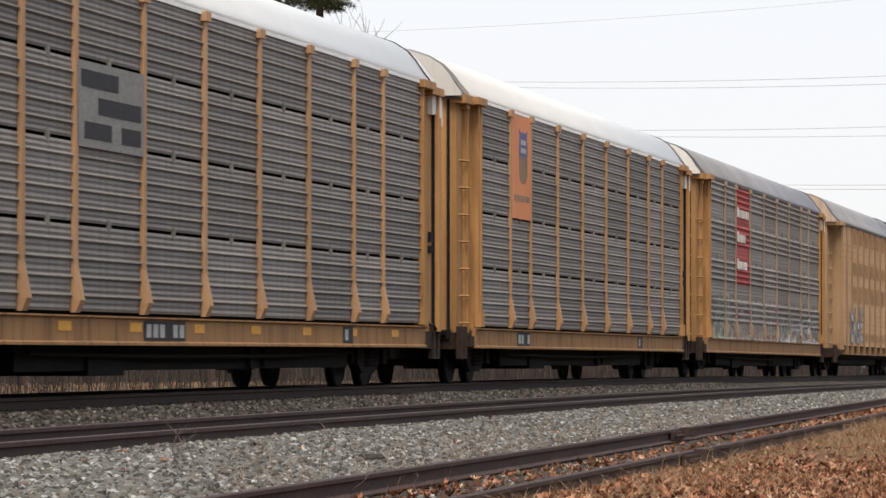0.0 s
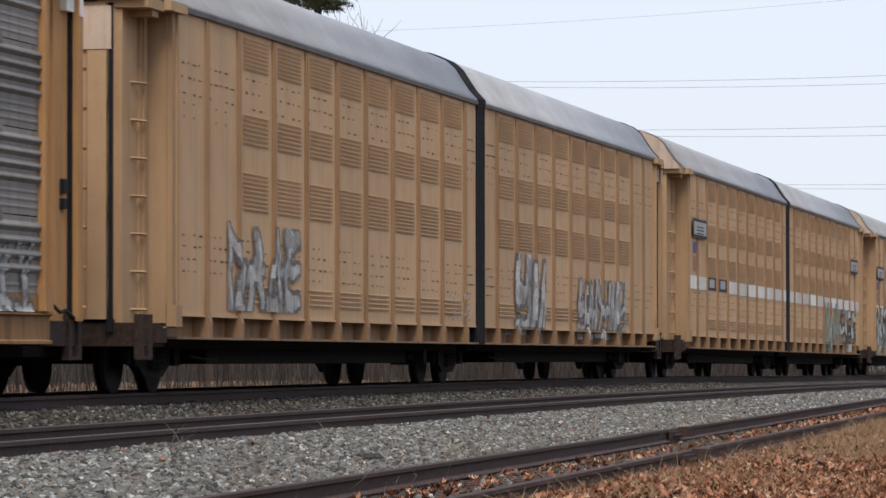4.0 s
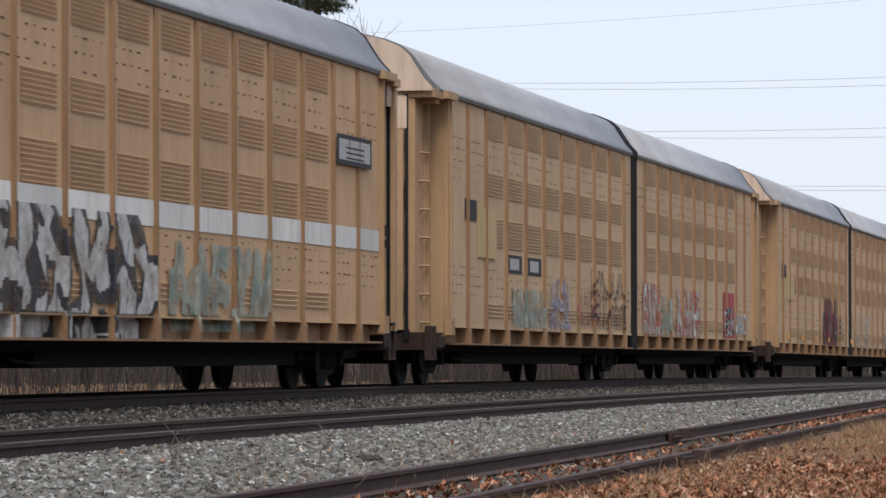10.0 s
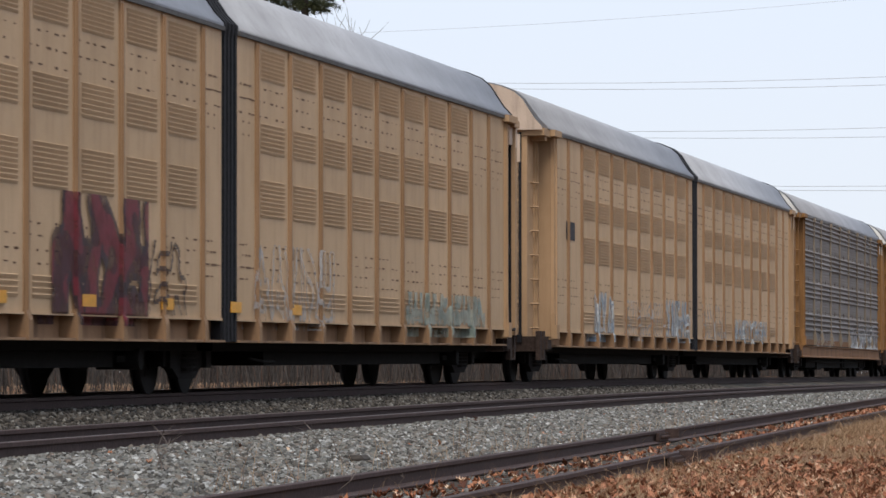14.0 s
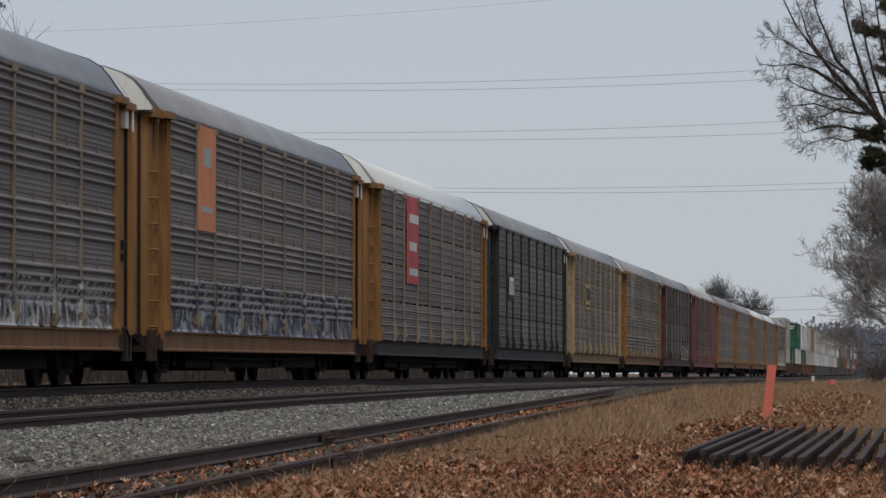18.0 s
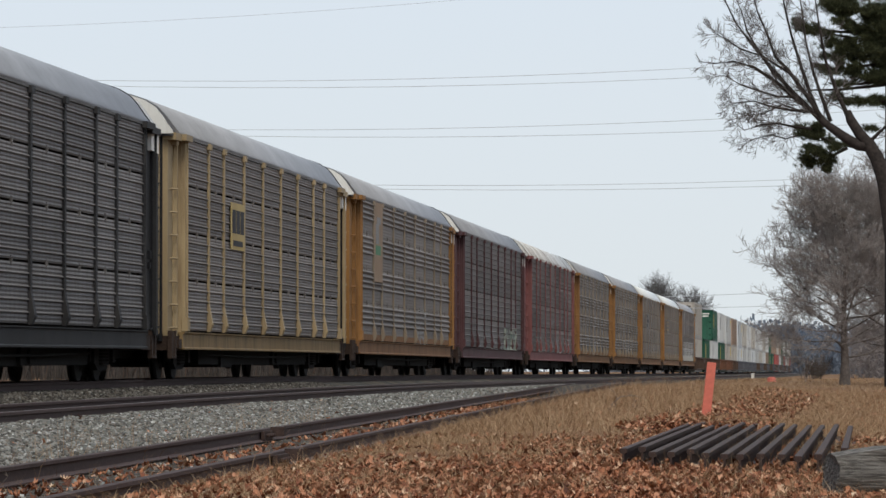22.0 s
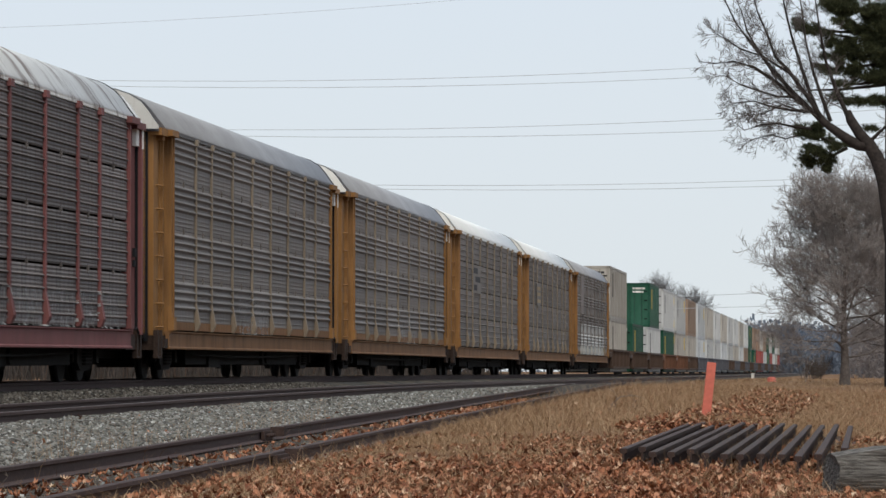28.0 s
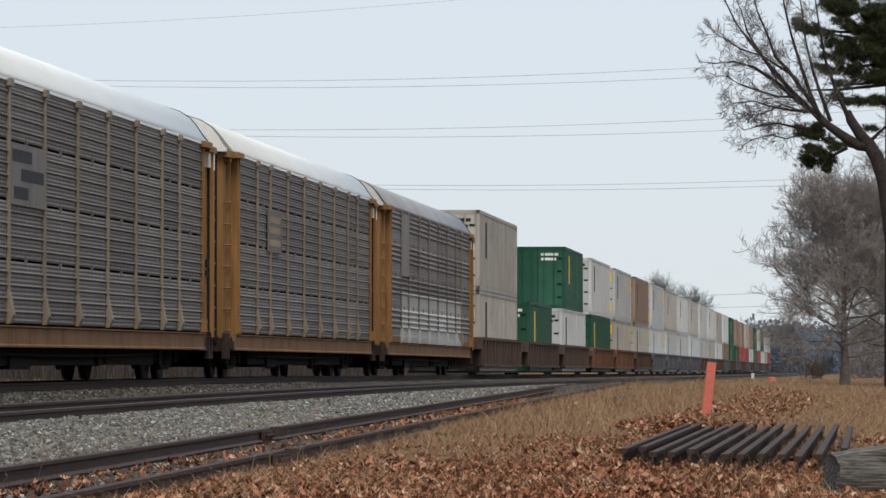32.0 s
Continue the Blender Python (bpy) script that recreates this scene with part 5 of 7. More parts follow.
spray(a, -15.0, -12.6, 0.8, 1.8, G_BLUE, "pale blue graffiti", flat_skin)
spray(a, -11.0, -5.0, 0.85, 1.7, G_FAINT, "white graffiti", flat_skin)
spray(a, -5.0, -1.0, 0.85, 1.8, G_BLUE, "blue grey graffiti", flat_skin)
spray(a, 1.0, 5.6, 0.8, 1.8, G_FAINT, "white graffiti", flat_skin)
spray(a, 7.0, 14.0, 0.9, 1.5, G_BLUE, "blue grey graffiti", flat_skin)
part("stencil_patch", cube(AMH + 0.008, AMH + 0.011, -18.2, -17.2, 2.75, 3.1), DARKSIGN, a, "dark louvred patch")
AM.append(a)
for a in AM:
    add(a, q + AMAX_L / 2, 18.4)
    q += AMAX_L

RACKGROUP = "autoracks of the train"
RACKS = []
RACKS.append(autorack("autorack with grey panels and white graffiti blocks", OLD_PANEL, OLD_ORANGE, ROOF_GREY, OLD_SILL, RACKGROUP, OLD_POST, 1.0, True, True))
spray(RACKS[-1], 2.0, 11.6, 0.95, 1.75, G_WHITE, "white block graffiti", ridge_skin)
spray(RACKS[-1], -9.0, -3.0, 0.95, 1.5, G_FAINT, "faint chalk marks", ridge_skin)
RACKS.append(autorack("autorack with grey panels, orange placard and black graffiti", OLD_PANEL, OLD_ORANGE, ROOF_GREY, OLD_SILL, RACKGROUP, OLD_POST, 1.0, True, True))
placard(RACKS[-1], -9.0, 2.85, 1.9, 1.95, ORANGESIGN, [(0.3, 0.75, 0.62, 0.80), (0.2, 0.8, 0.18, 0.24)], GREYSIGN, "orange placard with a pale emblem")
spray(RACKS[-1], -11.6, 11.6, 0.95, 1.95, G_BLUEBW, "tall blue and white graffiti letters", ridge_skin)
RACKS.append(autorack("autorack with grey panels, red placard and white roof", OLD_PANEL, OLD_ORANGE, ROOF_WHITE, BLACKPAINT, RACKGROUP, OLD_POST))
placard(RACKS[-1], -6.6, 2.5, 2.5, 2.3, REDSIGN, [(0.2, 0.95, 0.7, 0.8), (0.2, 0.8, 0.38, 0.48), (0.2, 0.9, 0.1, 0.18)], WHITE, "red placard with white bars")
RACKS.append(autorack("autorack with dark panels and black posts", DARK_PANEL, BLACKPAINT, ROOF_GREY))
placard(RACKS[-1], -8.6, 2.55, 1.7, 0.85, DARKSIGN, [(0.1, 0.9, 0.72, 0.88), (0.1, 0.3, 0.2, 0.7), (0.45, 0.65, 0.2, 0.7), (0.8, 0.95, 0.2, 0.7)], WHITE, "dark placard with white loops")
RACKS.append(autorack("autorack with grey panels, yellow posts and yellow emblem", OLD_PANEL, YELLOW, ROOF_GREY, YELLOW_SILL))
placard(RACKS[-1], -6.2, 2.75, 1.9, 1.0, PLATEYELLOW, [(0.08, 0.34, 0.35, 0.85), (0.38, 0.64, 0.35, 0.85), (0.68, 0.94, 0.35, 0.85), (0.15, 0.85, 0.08, 0.2)], DARKSIGN, "faded yellow placard with dark bars")
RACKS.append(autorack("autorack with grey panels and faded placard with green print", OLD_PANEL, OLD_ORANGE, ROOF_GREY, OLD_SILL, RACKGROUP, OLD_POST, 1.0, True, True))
pl = placard(RACKS[-1], -9.0, 2.6, 1.9, 2.2, FADED, [(0.12, 0.75, 0.34, 0.46)], SIGNGREEN, "faded tan placard with white and green print")
part("print_bar", cube(HALF + 0.050, HALF + 0.054, -8.75, -8.0, 3.65, 4.2), DULLSIGN, pl)
part("print_bar", cube(HALF + 0.050, HALF + 0.054, -8.5, -7.6, 4.2, 4.4), DULLSIGN, pl)
spray(RACKS[-1], 2.0, 5.0, 0.95, 2.0, G_FAINT, "faint white graffiti", ridge_skin)
RACKS.append(autorack("autorack with dark panels and dark maroon frame", DARK_PANEL, MAROON, ROOF_GREY))
spray(RACKS[-1], 4.0, 9.5, 0.95, 1.8, G_GREEN, "green and white graffiti")
spray(RACKS[-1], -6.0, 4.0, 0.95, 1.5, G_FAINT, "faint chalk marks")
RACKS.append(autorack("autorack with stained red-brown panels and peeling white roof", RED_PANEL, OXIDE, ROOF_WORN))
spray(RACKS[-1], -10.0, 11.0, 0.95, 1.6, G_FAINT, "faint white graffiti")
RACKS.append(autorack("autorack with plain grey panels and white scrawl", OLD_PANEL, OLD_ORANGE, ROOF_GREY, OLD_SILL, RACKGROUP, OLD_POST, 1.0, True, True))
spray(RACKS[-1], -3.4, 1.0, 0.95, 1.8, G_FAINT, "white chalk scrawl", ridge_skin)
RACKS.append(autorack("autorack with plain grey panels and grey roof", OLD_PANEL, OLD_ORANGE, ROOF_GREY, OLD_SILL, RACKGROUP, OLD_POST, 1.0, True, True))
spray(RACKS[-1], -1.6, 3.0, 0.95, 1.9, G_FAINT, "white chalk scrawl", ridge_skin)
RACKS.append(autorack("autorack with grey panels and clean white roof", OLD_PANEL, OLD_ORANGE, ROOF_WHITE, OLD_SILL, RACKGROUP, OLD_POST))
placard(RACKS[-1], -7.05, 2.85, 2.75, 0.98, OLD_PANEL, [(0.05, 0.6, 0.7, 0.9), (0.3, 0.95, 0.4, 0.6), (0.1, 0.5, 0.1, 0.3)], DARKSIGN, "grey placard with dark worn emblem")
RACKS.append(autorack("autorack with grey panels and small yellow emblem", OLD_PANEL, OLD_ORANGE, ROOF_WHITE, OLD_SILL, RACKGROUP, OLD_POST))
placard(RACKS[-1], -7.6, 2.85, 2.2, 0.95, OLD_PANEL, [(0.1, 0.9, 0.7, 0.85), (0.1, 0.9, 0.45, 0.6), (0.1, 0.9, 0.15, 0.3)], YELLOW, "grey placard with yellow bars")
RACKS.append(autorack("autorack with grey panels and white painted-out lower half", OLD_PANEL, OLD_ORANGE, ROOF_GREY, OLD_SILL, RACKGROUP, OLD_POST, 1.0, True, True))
for o in [o for o in RACKS[-1].children if o.name.startswith(("side_panel", "kick_strip", "side_post")) and -9.7 < o.location.y < 8.6 and o.location.z < 2.1]:
    o.material_slots[0].link = "OBJECT"
    o.material_slots[0].material = OVERPAINT_HALF if o.location.z > 1.5 or o.name.startswith("side_post") else OVERPAINT
placard(RACKS[-1], -9.0, 2.92, 1.88, 1.84, PALEPLATE, [(0.35, 0.65, 0.62, 0.78), (0.4, 0.6, 0.82, 0.9)], DULLSIGN, "faded pinkish grey placard")
for a in RACKS:
    add(a, q + CAR_L / 2, 10.06)
    q += CAR_L

# length, then paint of the upper and the lower box on each well
LOADS = [("ww", BOXBEIGE, BOXBEIGE, 16.15), ("_g", None, BOXGREEN, 12.2), ("gw", BOXGREEN, BOXWHITE, 12.2), ("wg", BOXWHITE, BOXGREEN, 16.15), ("ww", BOXWHITE, BOXBEIGE, 16.15),
         ("bb", BOXBROWN, BOXBEIGE, 16.15), ("ww", BOXGREY, BOXGREY, 16.15), ("ww", BOXBEIGE, BOXWHITE, 16.15), ("ww", BOXWHITE, BOXWHITE, 16.15), ("ww", BOXBEIGE, BOXGREY, 16.15),
         ("ww", BOXWHITE, BOXWHITE, 16.15), ("ww", BOXWHITE, BOXBEIGE, 16.15), ("ww", BOXBEIGE, BOXWHITE, 16.15), ("ww", BOXWHITE, BOXBROWN, 16.15), ("gg", BOXGREEN, BOXGREEN, 12.2),
         ("bg", BOXBROWN, BOXGREEN, 12.2), ("br", BOXBROWN, BOXRED, 12.2), ("br", BOXBEIGE, BOXRED, 12.2), ("bb", BOXBROWN, BOXWHITE, 12.2), ("gb", BOXGREEN, BOXGREEN, 12.2),
         ("wr", BOXWHITE, BOXRED, 12.2), ("gw", BOXGREEN, BOXWHITE, 12.2), ("wb", BOXWHITE, BOXBEIGE, 16.15), ("wr", BOXBEIGE, BOXRED, 16.15)]
NAMES = {BOXWHITE: "white", BOXBEIGE: "beige", BOXGREEN: "dark green", BOXBROWN: "brown", BOXRED: "red", BOXGREY: "pale grey"}
BASE = {}
q += 1.8
for i, (kind, up, low, length) in enumerate(LOADS):
    paint = (WELLBROWN, WELLBROWN, WELLBROWN, WELLRUST, WELLRUST, WELLBROWN, WELLGREY, WELLGREY, WELLGREY)[i] if i < 9 else (WELLBROWN, WELLGREY)[i % 2]
    key = ("well", paint.name)
    if key not in BASE:
        BASE[key] = well_car("articulated well car with dull " + {WELLBROWN: "brown", WELLRUST: "rust-red", WELLGREY: "grey"}[paint] + " ribbed sides", paint)
        w = BASE[key]
    else:
        w = copy_thing(BASE[key], Matrix.Identity(4))
        for o in w.children_recursive:
            if o.name.startswith("wheelset"):
                WHEELSETS[1 if o.location.y > 0 else -1].append(o)
    add(w, q + WELL_L / 2, 8.5)
    for pnt, z, top in ((low, 0.15, False), (up, 0.15 + 2.9, True)):
        if pnt is None:
            continue
        ln = length if top or i in (1, 3, 14, 15) else 16.15
        key = ("box", pnt.name, ln, i if i < 8 else 8)
        if key not in BASE:
            marks = [(-ln / 2 + 2.2, -ln / 2 + 2.9, 1.2, 2.5, DARKSIGN if pnt is not BOXGREEN else YELLOWMARK)]
            if i in (4, 6):
                marks += [(ln / 2 - 3.2, ln / 2 - 1.8, 1.7, 2.6, YELLOWMARK)]
            BASE[key] = container(NAMES[pnt] + " ribbed shipping container stacked on a well car", pnt, ln, 2.88, True, True, marks)
            cthing = BASE[key]
        else:
            cthing = copy_thing(BASE[key], Matrix.Identity(4))
        add(cthing, q + WELL_L / 2, 8.5, z)
    q += WELL_L


def train_pose(s, reach, lift):
    """A car whose middle is s metres ahead, standing on the rails by its two outer trucks."""
    z0, z1 = train_z(s - reach), train_z(s + reach)
    return pose(TRAIN_X, s, (z0 + z1) / 2 + lift, math.degrees(math.atan2(z1 - z0, 2 * reach)), 0, 0)


# ---------------------------------------------------------------- loose stuff on the ground
RNG = np.random.default_rng(11)
UNIT = np.array([(-1, -1, -1), (1, -1, -1), (1, 1, -1), (-1, 1, -1), (-1, -1, 1), (1, -1, 1), (1, 1, 1), (-1, 1, 1)], float)
UNITF = np.array([(0, 3, 2, 1), (4, 5, 6, 7), (0, 1, 5, 4), (1, 2, 6, 5), (2, 3, 7, 6), (3, 0, 4, 7)])


def turns(n):
    """n random rotations."""
    qn = RNG.normal(size=(n, 4))
    qn /= np.linalg.norm(qn, axis=1)[:, None]
    w, x, y, z = qn.T
    return np.stack([1 - 2 * (y * y + z * z), 2 * (x * y - z * w), 2 * (x * z + y * w), 2 * (x * y + z * w), 1 - 2 * (x * x + z * z), 2 * (y * z - x * w),
                     2 * (x * z - y * w), 2 * (y * z + x * w), 1 - 2 * (x * x + y * y)], 1).reshape(n, 3, 3)


def stones(name, pts, lo, hi, label, material=STONE):
    n = len(pts)
    v = UNIT[None] * (1 + RNG.uniform(-0.42, 0.25, (n, 8, 3)))
    v *= RNG.uniform(0.6, 1.2, (n, 1, 3)) * RNG.uniform(lo, hi, (n, 1, 1))
    v = np.einsum("nij,nkj->nki", turns(n), v) + pts[:, None, :]
    f = (UNITF[None] + (np.arange(n) * 8)[:, None, None]).reshape(-1, 4)
    return tagged(mesh_np(name, v.reshape(-1, 3), f, material), label, "ballast", kind="stuff")


def strewn(n, x_of, y0, y1, z_of, lift, power=1.0):
    ys_ = y0 + (y1 - y0) * RNG.random(n) ** power
    out = np.zeros((n, 3))
    for i, y in enumerate(ys_):
        x = x_of(y, RNG.random())
        out[i] = (x, y, z_of(x, y) + lift)
    return out


shoulder = lambda y, u: MAIN_X + 0.80 + (spur_x(y) - 0.80 - MAIN_X - 0.80) * u
between = lambda y, u: TRAIN_X + 0.9 + (MAIN_X - TRAIN_X - 1.75) * u
stones("ballast_stones", np.vstack([strewn(66000, shoulder, 21, 66, bed_z, 0.012), strewn(24000, shoulder, 66, 140, bed_z, 0.008)]), 0.010, 0.029, "loose grey crushed stones on the shoulder of the track")
stones("ballast_stones", np.vstack([strewn(26000, between, 34, 100, bed_z, 0.008)]), 0.011, 0.026, "grimy brown stones, also darkened for shade, between the two tracks", DIRTSHADESTONE)
gauge = lambda y, u: MAIN_X - 0.66 + 1.32 * u
stones("ballast_stones", strewn(4000, gauge, 34, 80, bed_z, 0.01), 0.018, 0.03, "grimy stones, also darkened for shade, between the rails", DIRTSHADESTONE)
spurbed = lambda y, u: spur_x(y) - 1.0 + 2.0 * u
stones("ballast_stones", strewn(1300, spurbed, 24, 80, ground_z, 0.02), 0.012, 0.024, "small dull stones on the disused spur")


def blades(name, pts, hmin, hmax, wide, lean, material, label, category):
    """Thin bent blades, two quads each."""
    n = len(pts)
    a = RNG.uniform(0, 2 * np.pi, n)
    side = np.stack([np.cos(a), np.sin(a), np.zeros(n)], 1)
    to = RNG.normal(size=(n, 3)) * lean
    to[:, 2] = 1
    h = RNG.uniform(hmin, hmax, n)[:, None] * (0.6 + 0.8 * RNG.random((n, 1)))
    w = (wide * RNG.uniform(0.6, 1.4, n))[:, None]
    mid = pts + to * h * 0.55
    tip = pts + to * h * np.array([1.6, 1.6, 0.95])
    v = np.stack([pts - side * w, pts + side * w, mid + side * w * 0.8, mid - side * w * 0.8, tip + side * w * 0.15, tip - side * w * 0.15], 1)
    k = (np.arange(n) * 6)[:, None]
    f = np.concatenate([k + np.array([0, 1, 2, 3]), k + np.array([3, 2, 4, 5])])
    return tagged(mesh_np(name, v.reshape(-1, 3), f, material), label, category, kind="stuff")


def meadow(n, y0, y1, patch, power=1.0, x1=1.6, keep=0.0):
    out = []
    while len(out) < n:
        y = y0 + (y1 - y0) * RNG.random() ** power
        lo = spur_x(y) + (0.95 if y < 150 else -3)
        hi = x1 + 0.006 * y
        x = lo + (hi - lo) * RNG.random()
        d = noise.noise((x * patch, y * patch * 0.45, 2.2))
        if d + RNG.uniform(-0.3, 0.3) < keep:
            continue
        out.append((x, y, ground_z(x, y) - 0.01))
    return np.array(out)


blades("dry_grass", meadow(64000, 23, 75, 0.5, 1.1, 0.9, -0.04), 0.04, 0.14, 0.0022, 0.5, STRAW, "short dry straw-coloured winter grass", "grass")
blades("dry_grass", meadow(5000, 30, 110, 0.8, 1.0, 0.9, 0.2), 0.14, 0.28, 0.0018, 0.32, STRAW, "taller thin dry stalks standing in the grass", "grass")
blades("dry_grass", meadow(64000, 52, 150, 0.25, 1.0, 1.2, -0.15), 0.07, 0.21, 0.0032, 0.45, STRAW, "dry straw-coloured grass in low tufts", "grass")
blades("dry_grass", meadow(26000, 140, 420, 0.1, 0.9, 3.0, -0.2), 0.05, 0.18, 0.008, 0.45, STRAW, "far dry grass", "grass")
spurgrass = lambda y, u: spur_x(y) - 0.9 + 2.1 * u
blades("dry_grass", strewn(4500, spurgrass, 24, 110, ground_z, 0.0), 0.03, 0.12, 0.002, 0.5, STRAW, "dry grass growing through the spur", "grass")
tall = [p for p in meadow(5200, 58, 150, 0.9, 1.0, -2.0, 0.12) if p[0] < -2.3 - 0.006 * p[1]]
blades("dry_grass", np.array(tall), 0.16, 0.42, 0.003, 0.30, STRAW, "tall dry bunch grass at the edge of the tracks", "grass")
fringe = lambda y, u: spur_x(y) + 0.9 + 0.7 * u
blades("dry_grass", strewn(9000, fringe, 24, 120, ground_z, 0.0), 0.04, 0.14, 0.002, 0.5, STRAW, "dry grass along the spur's rail", "grass")

stalks = lambda y, u: spur_x(y) - 1.3 + 0.6 * u
blades("dry_grass", strewn(420, stalks, 25, 60, bed_z, -0.01), 0.16, 0.42, 0.0016, 0.28, STRAW, "tall thin dry stalks beside the spur", "grass")

# fallen oak leaves: lobed, curled, each a fan of quads
LOBES = np.array([(0.0, -0.5), (0.10, -0.32), (0.26, -0.26), (0.14, -0.08), (0.36, 0.04), (0.16, 0.18), (0.24, 0.36), (0.0, 0.5)])


def leaves(name, pts, lo, hi, label):
    n = len(pts)
    right = np.c_[LOBES, np.abs(LOBES[:, 0]) * 0.55]
    left = np.c_[-LOBES[:, 0], LOBES[:, 1], np.abs(LOBES[:, 0]) * 0.55]
    mid = np.c_[np.zeros(8), LOBES[:, 1], np.zeros(8)]
    base = np.concatenate([right, mid, left])
    v = np.repeat(base[None], n, 0) + RNG.normal(size=(n, 24, 3)) * 0.035
    v[:, :, 2] += (v[:, :, 1] ** 2) * RNG.uniform(-0.8, 2.2, (n, 1)) + np.abs(v[:, :, 0]) * RNG.uniform(-0.5, 1.0, (n, 1))
    v *= RNG.uniform(lo, hi, (n, 1, 1))
    tilt = RNG.normal(size=(n, 2)) * 0.42
    a = RNG.uniform(0, 2 * np.pi, n)
    ca, sa = np.cos(a)[:, None], np.sin(a)[:, None]
    x, y, z = v[:, :, 0] * ca - v[:, :, 1] * sa, v[:, :, 0] * sa + v[:, :, 1] * ca, v[:, :, 2]
    z = z + x * tilt[:, :1] + y * tilt[:, 1:]
    v = np.stack([x, y, z], 2) + pts[:, None, :]
    q = []
    for i in range(7):
        q += [(8 + i, i, i + 1, 9 + i), (16 + i, 8 + i, 9 + i, 17 + i)]
    f = (np.array(q)[None] + (np.arange(n) * 24)[:, None, None]).reshape(-1, 4)
    return tagged(mesh_np(name, v.reshape(-1, 3), f, LEAF), label, "leaves", kind="stuff")


def litter(n, y0, y1, keep, x0=None, x1=0.9):
    out = []
    while len(out) < n:
        y = y0 + (y1 - y0) * RNG.random() ** 1.5
        lo = spur_x(y) + 0.85 if x0 is None else x0
        x = lo + (x1 - lo) * RNG.random()
        if noise.noise((x * 0.55, y * 0.22, 9.1)) + RNG.uniform(-0.35, 0.35) < keep:
            continue
        out.append((x, y, ground_z(x, y) + RNG.uniform(0.01, 0.06)))
    return np.array(out)


leaves("fallen_leaves", np.vstack([litter(7500, 23, 48, 0.04), litter(10500, 24, 38.5, -0.6, -3.6, 0.8), litter(2600, 48, 170, 0.14, None, 1.5), litter(2600, 45, 120, -0.6, -2.7, -1.5), litter(3000, 44, 150, 0.12, -2.9, 1.2)]), 0.036, 0.076, "brown curled oak leaves lying on the grass")
drift = litter(2100, 50, 130, 0.02, -3.0, -1.0)
drift[:, 2] += RNG.uniform(0.03, 0.12, len(drift))
leaves("fallen_leaves", drift, 0.05, 0.09, "drifts of brown oak leaves caught on the grass")
leaves("fallen_leaves", strewn(2200, lambda y, u: spur_x(y) - 0.6 + 1.2 * u, 24, 100, ground_z, 0.025), 0.05, 0.10, "brown oak leaves caught between the spur's rails")
leaves("fallen_leaves", strewn(260, lambda y, u: -2.1 + 2.0 * u, 32.5, 50, lambda x, y: 0.03, 0.02), 0.05, 0.09, "brown leaves caught among the old rails")
leaves("fallen_leaves", strewn(40, lambda y, u: MAIN_X + 0.8 + 2.4 * u, 28, 70, bed_z, 0.03), 0.05, 0.08, "a few brown leaves on the ballast")

# brush on the bank behind the train
bank = lambda y, u: -21.5 - 16 * u - 0.02 * y
blades("winter_brush", strewn(16000, lambda y, u: -18.6 - 3.4 * u, 55, 260, ground_z, -0.02), 0.25, 0.75, 0.010, 0.35, BRUSHMAT, "low dark winter brush along the foot of the bank", "brush")
blades("winter_brush", strewn(26000, bank, 60, 320, ground_z, -0.02), 0.7, 1.7, 0.012, 0.16, BRUSHMAT, "thick reddish brown winter brush on a bank", "brush")
blades("winter_brush", strewn(9000, lambda y, u: -30 - 50 * u - 0.05 * y, 200, 620, ground_z, -0.02), 1.0, 2.2, 0.03, 0.16, BRUSHMAT, "thick brown winter brush far behind the tracks", "brush")


# ---------------------------------------------------------------- trees
def tube(store, pts, radii, n):
    """Append a tapering tube through the points."""
    V, F = store
    base = len(V)
    for i, (p, r) in enumerate(zip(pts, radii)):
        d = (pts[min(i + 1, len(pts) - 1)] - pts[max(i - 1, 0)]).normalized()
        u = d.orthogonal().normalized()
        w = d.cross(u)
        for k in range(n):
            a = 2 * math.pi * k / n
            V.append(p + (u * math.cos(a) + w * math.sin(a)) * r)
    for i in range(len(pts) - 1):
        for k in range(n):
            F.append((base + i * n + k, base + i * n + (k + 1) % n, base + (i + 1) * n + (k + 1) % n, base + (i + 1) * n + k))


def limb(store, twigs, rnd, start, way, length, r, depth, droop=0.0, spread=0.75, flat=0.55, up=0.12):
    """A wandering limb that gives off side limbs until they are twigs."""
    steps = 6 if depth > 1 else 3
    pts, radii, d, p = [start.copy()], [r], way.normalized(), start.copy()
    for i in range(steps):
        d = (d + Vector((rnd.gauss(0, 0.16), rnd.gauss(0, 0.16) * flat, rnd.gauss(0, 0.13) + up * 0.5 - droop))).normalized()
        p = p + d * (length / steps)
        pts.append(p.copy())
        radii.append(r * (1 - 0.8 * (i + 1) / steps) + 0.004)
    tube(store if r > 0.05 else twigs, pts, radii, 6 if r > 0.12 else 4 if r > 0.04 else 3)
    if depth == 0:
        return
    for k in range(5 if depth > 1 else 6):
        f = 0.25 + 0.75 * (k + rnd.random() * 0.8) / 6
        i = min(steps - 1, int(f * steps))
        q0 = pts[i].lerp(pts[i + 1], f * steps - i)
        dd = (pts[i + 1] - pts[i]).normalized()
        side = Vector((rnd.gauss(0, 1), rnd.gauss(0, 1) * flat, rnd.gauss(0, 0.8) + up)).normalized()
        limb(store, twigs, rnd, q0, dd * 0.75 + side * spread, length * rnd.uniform(0.42, 0.62), max(0.008, r * 0.42), depth - 1, droop, spread, flat, up)


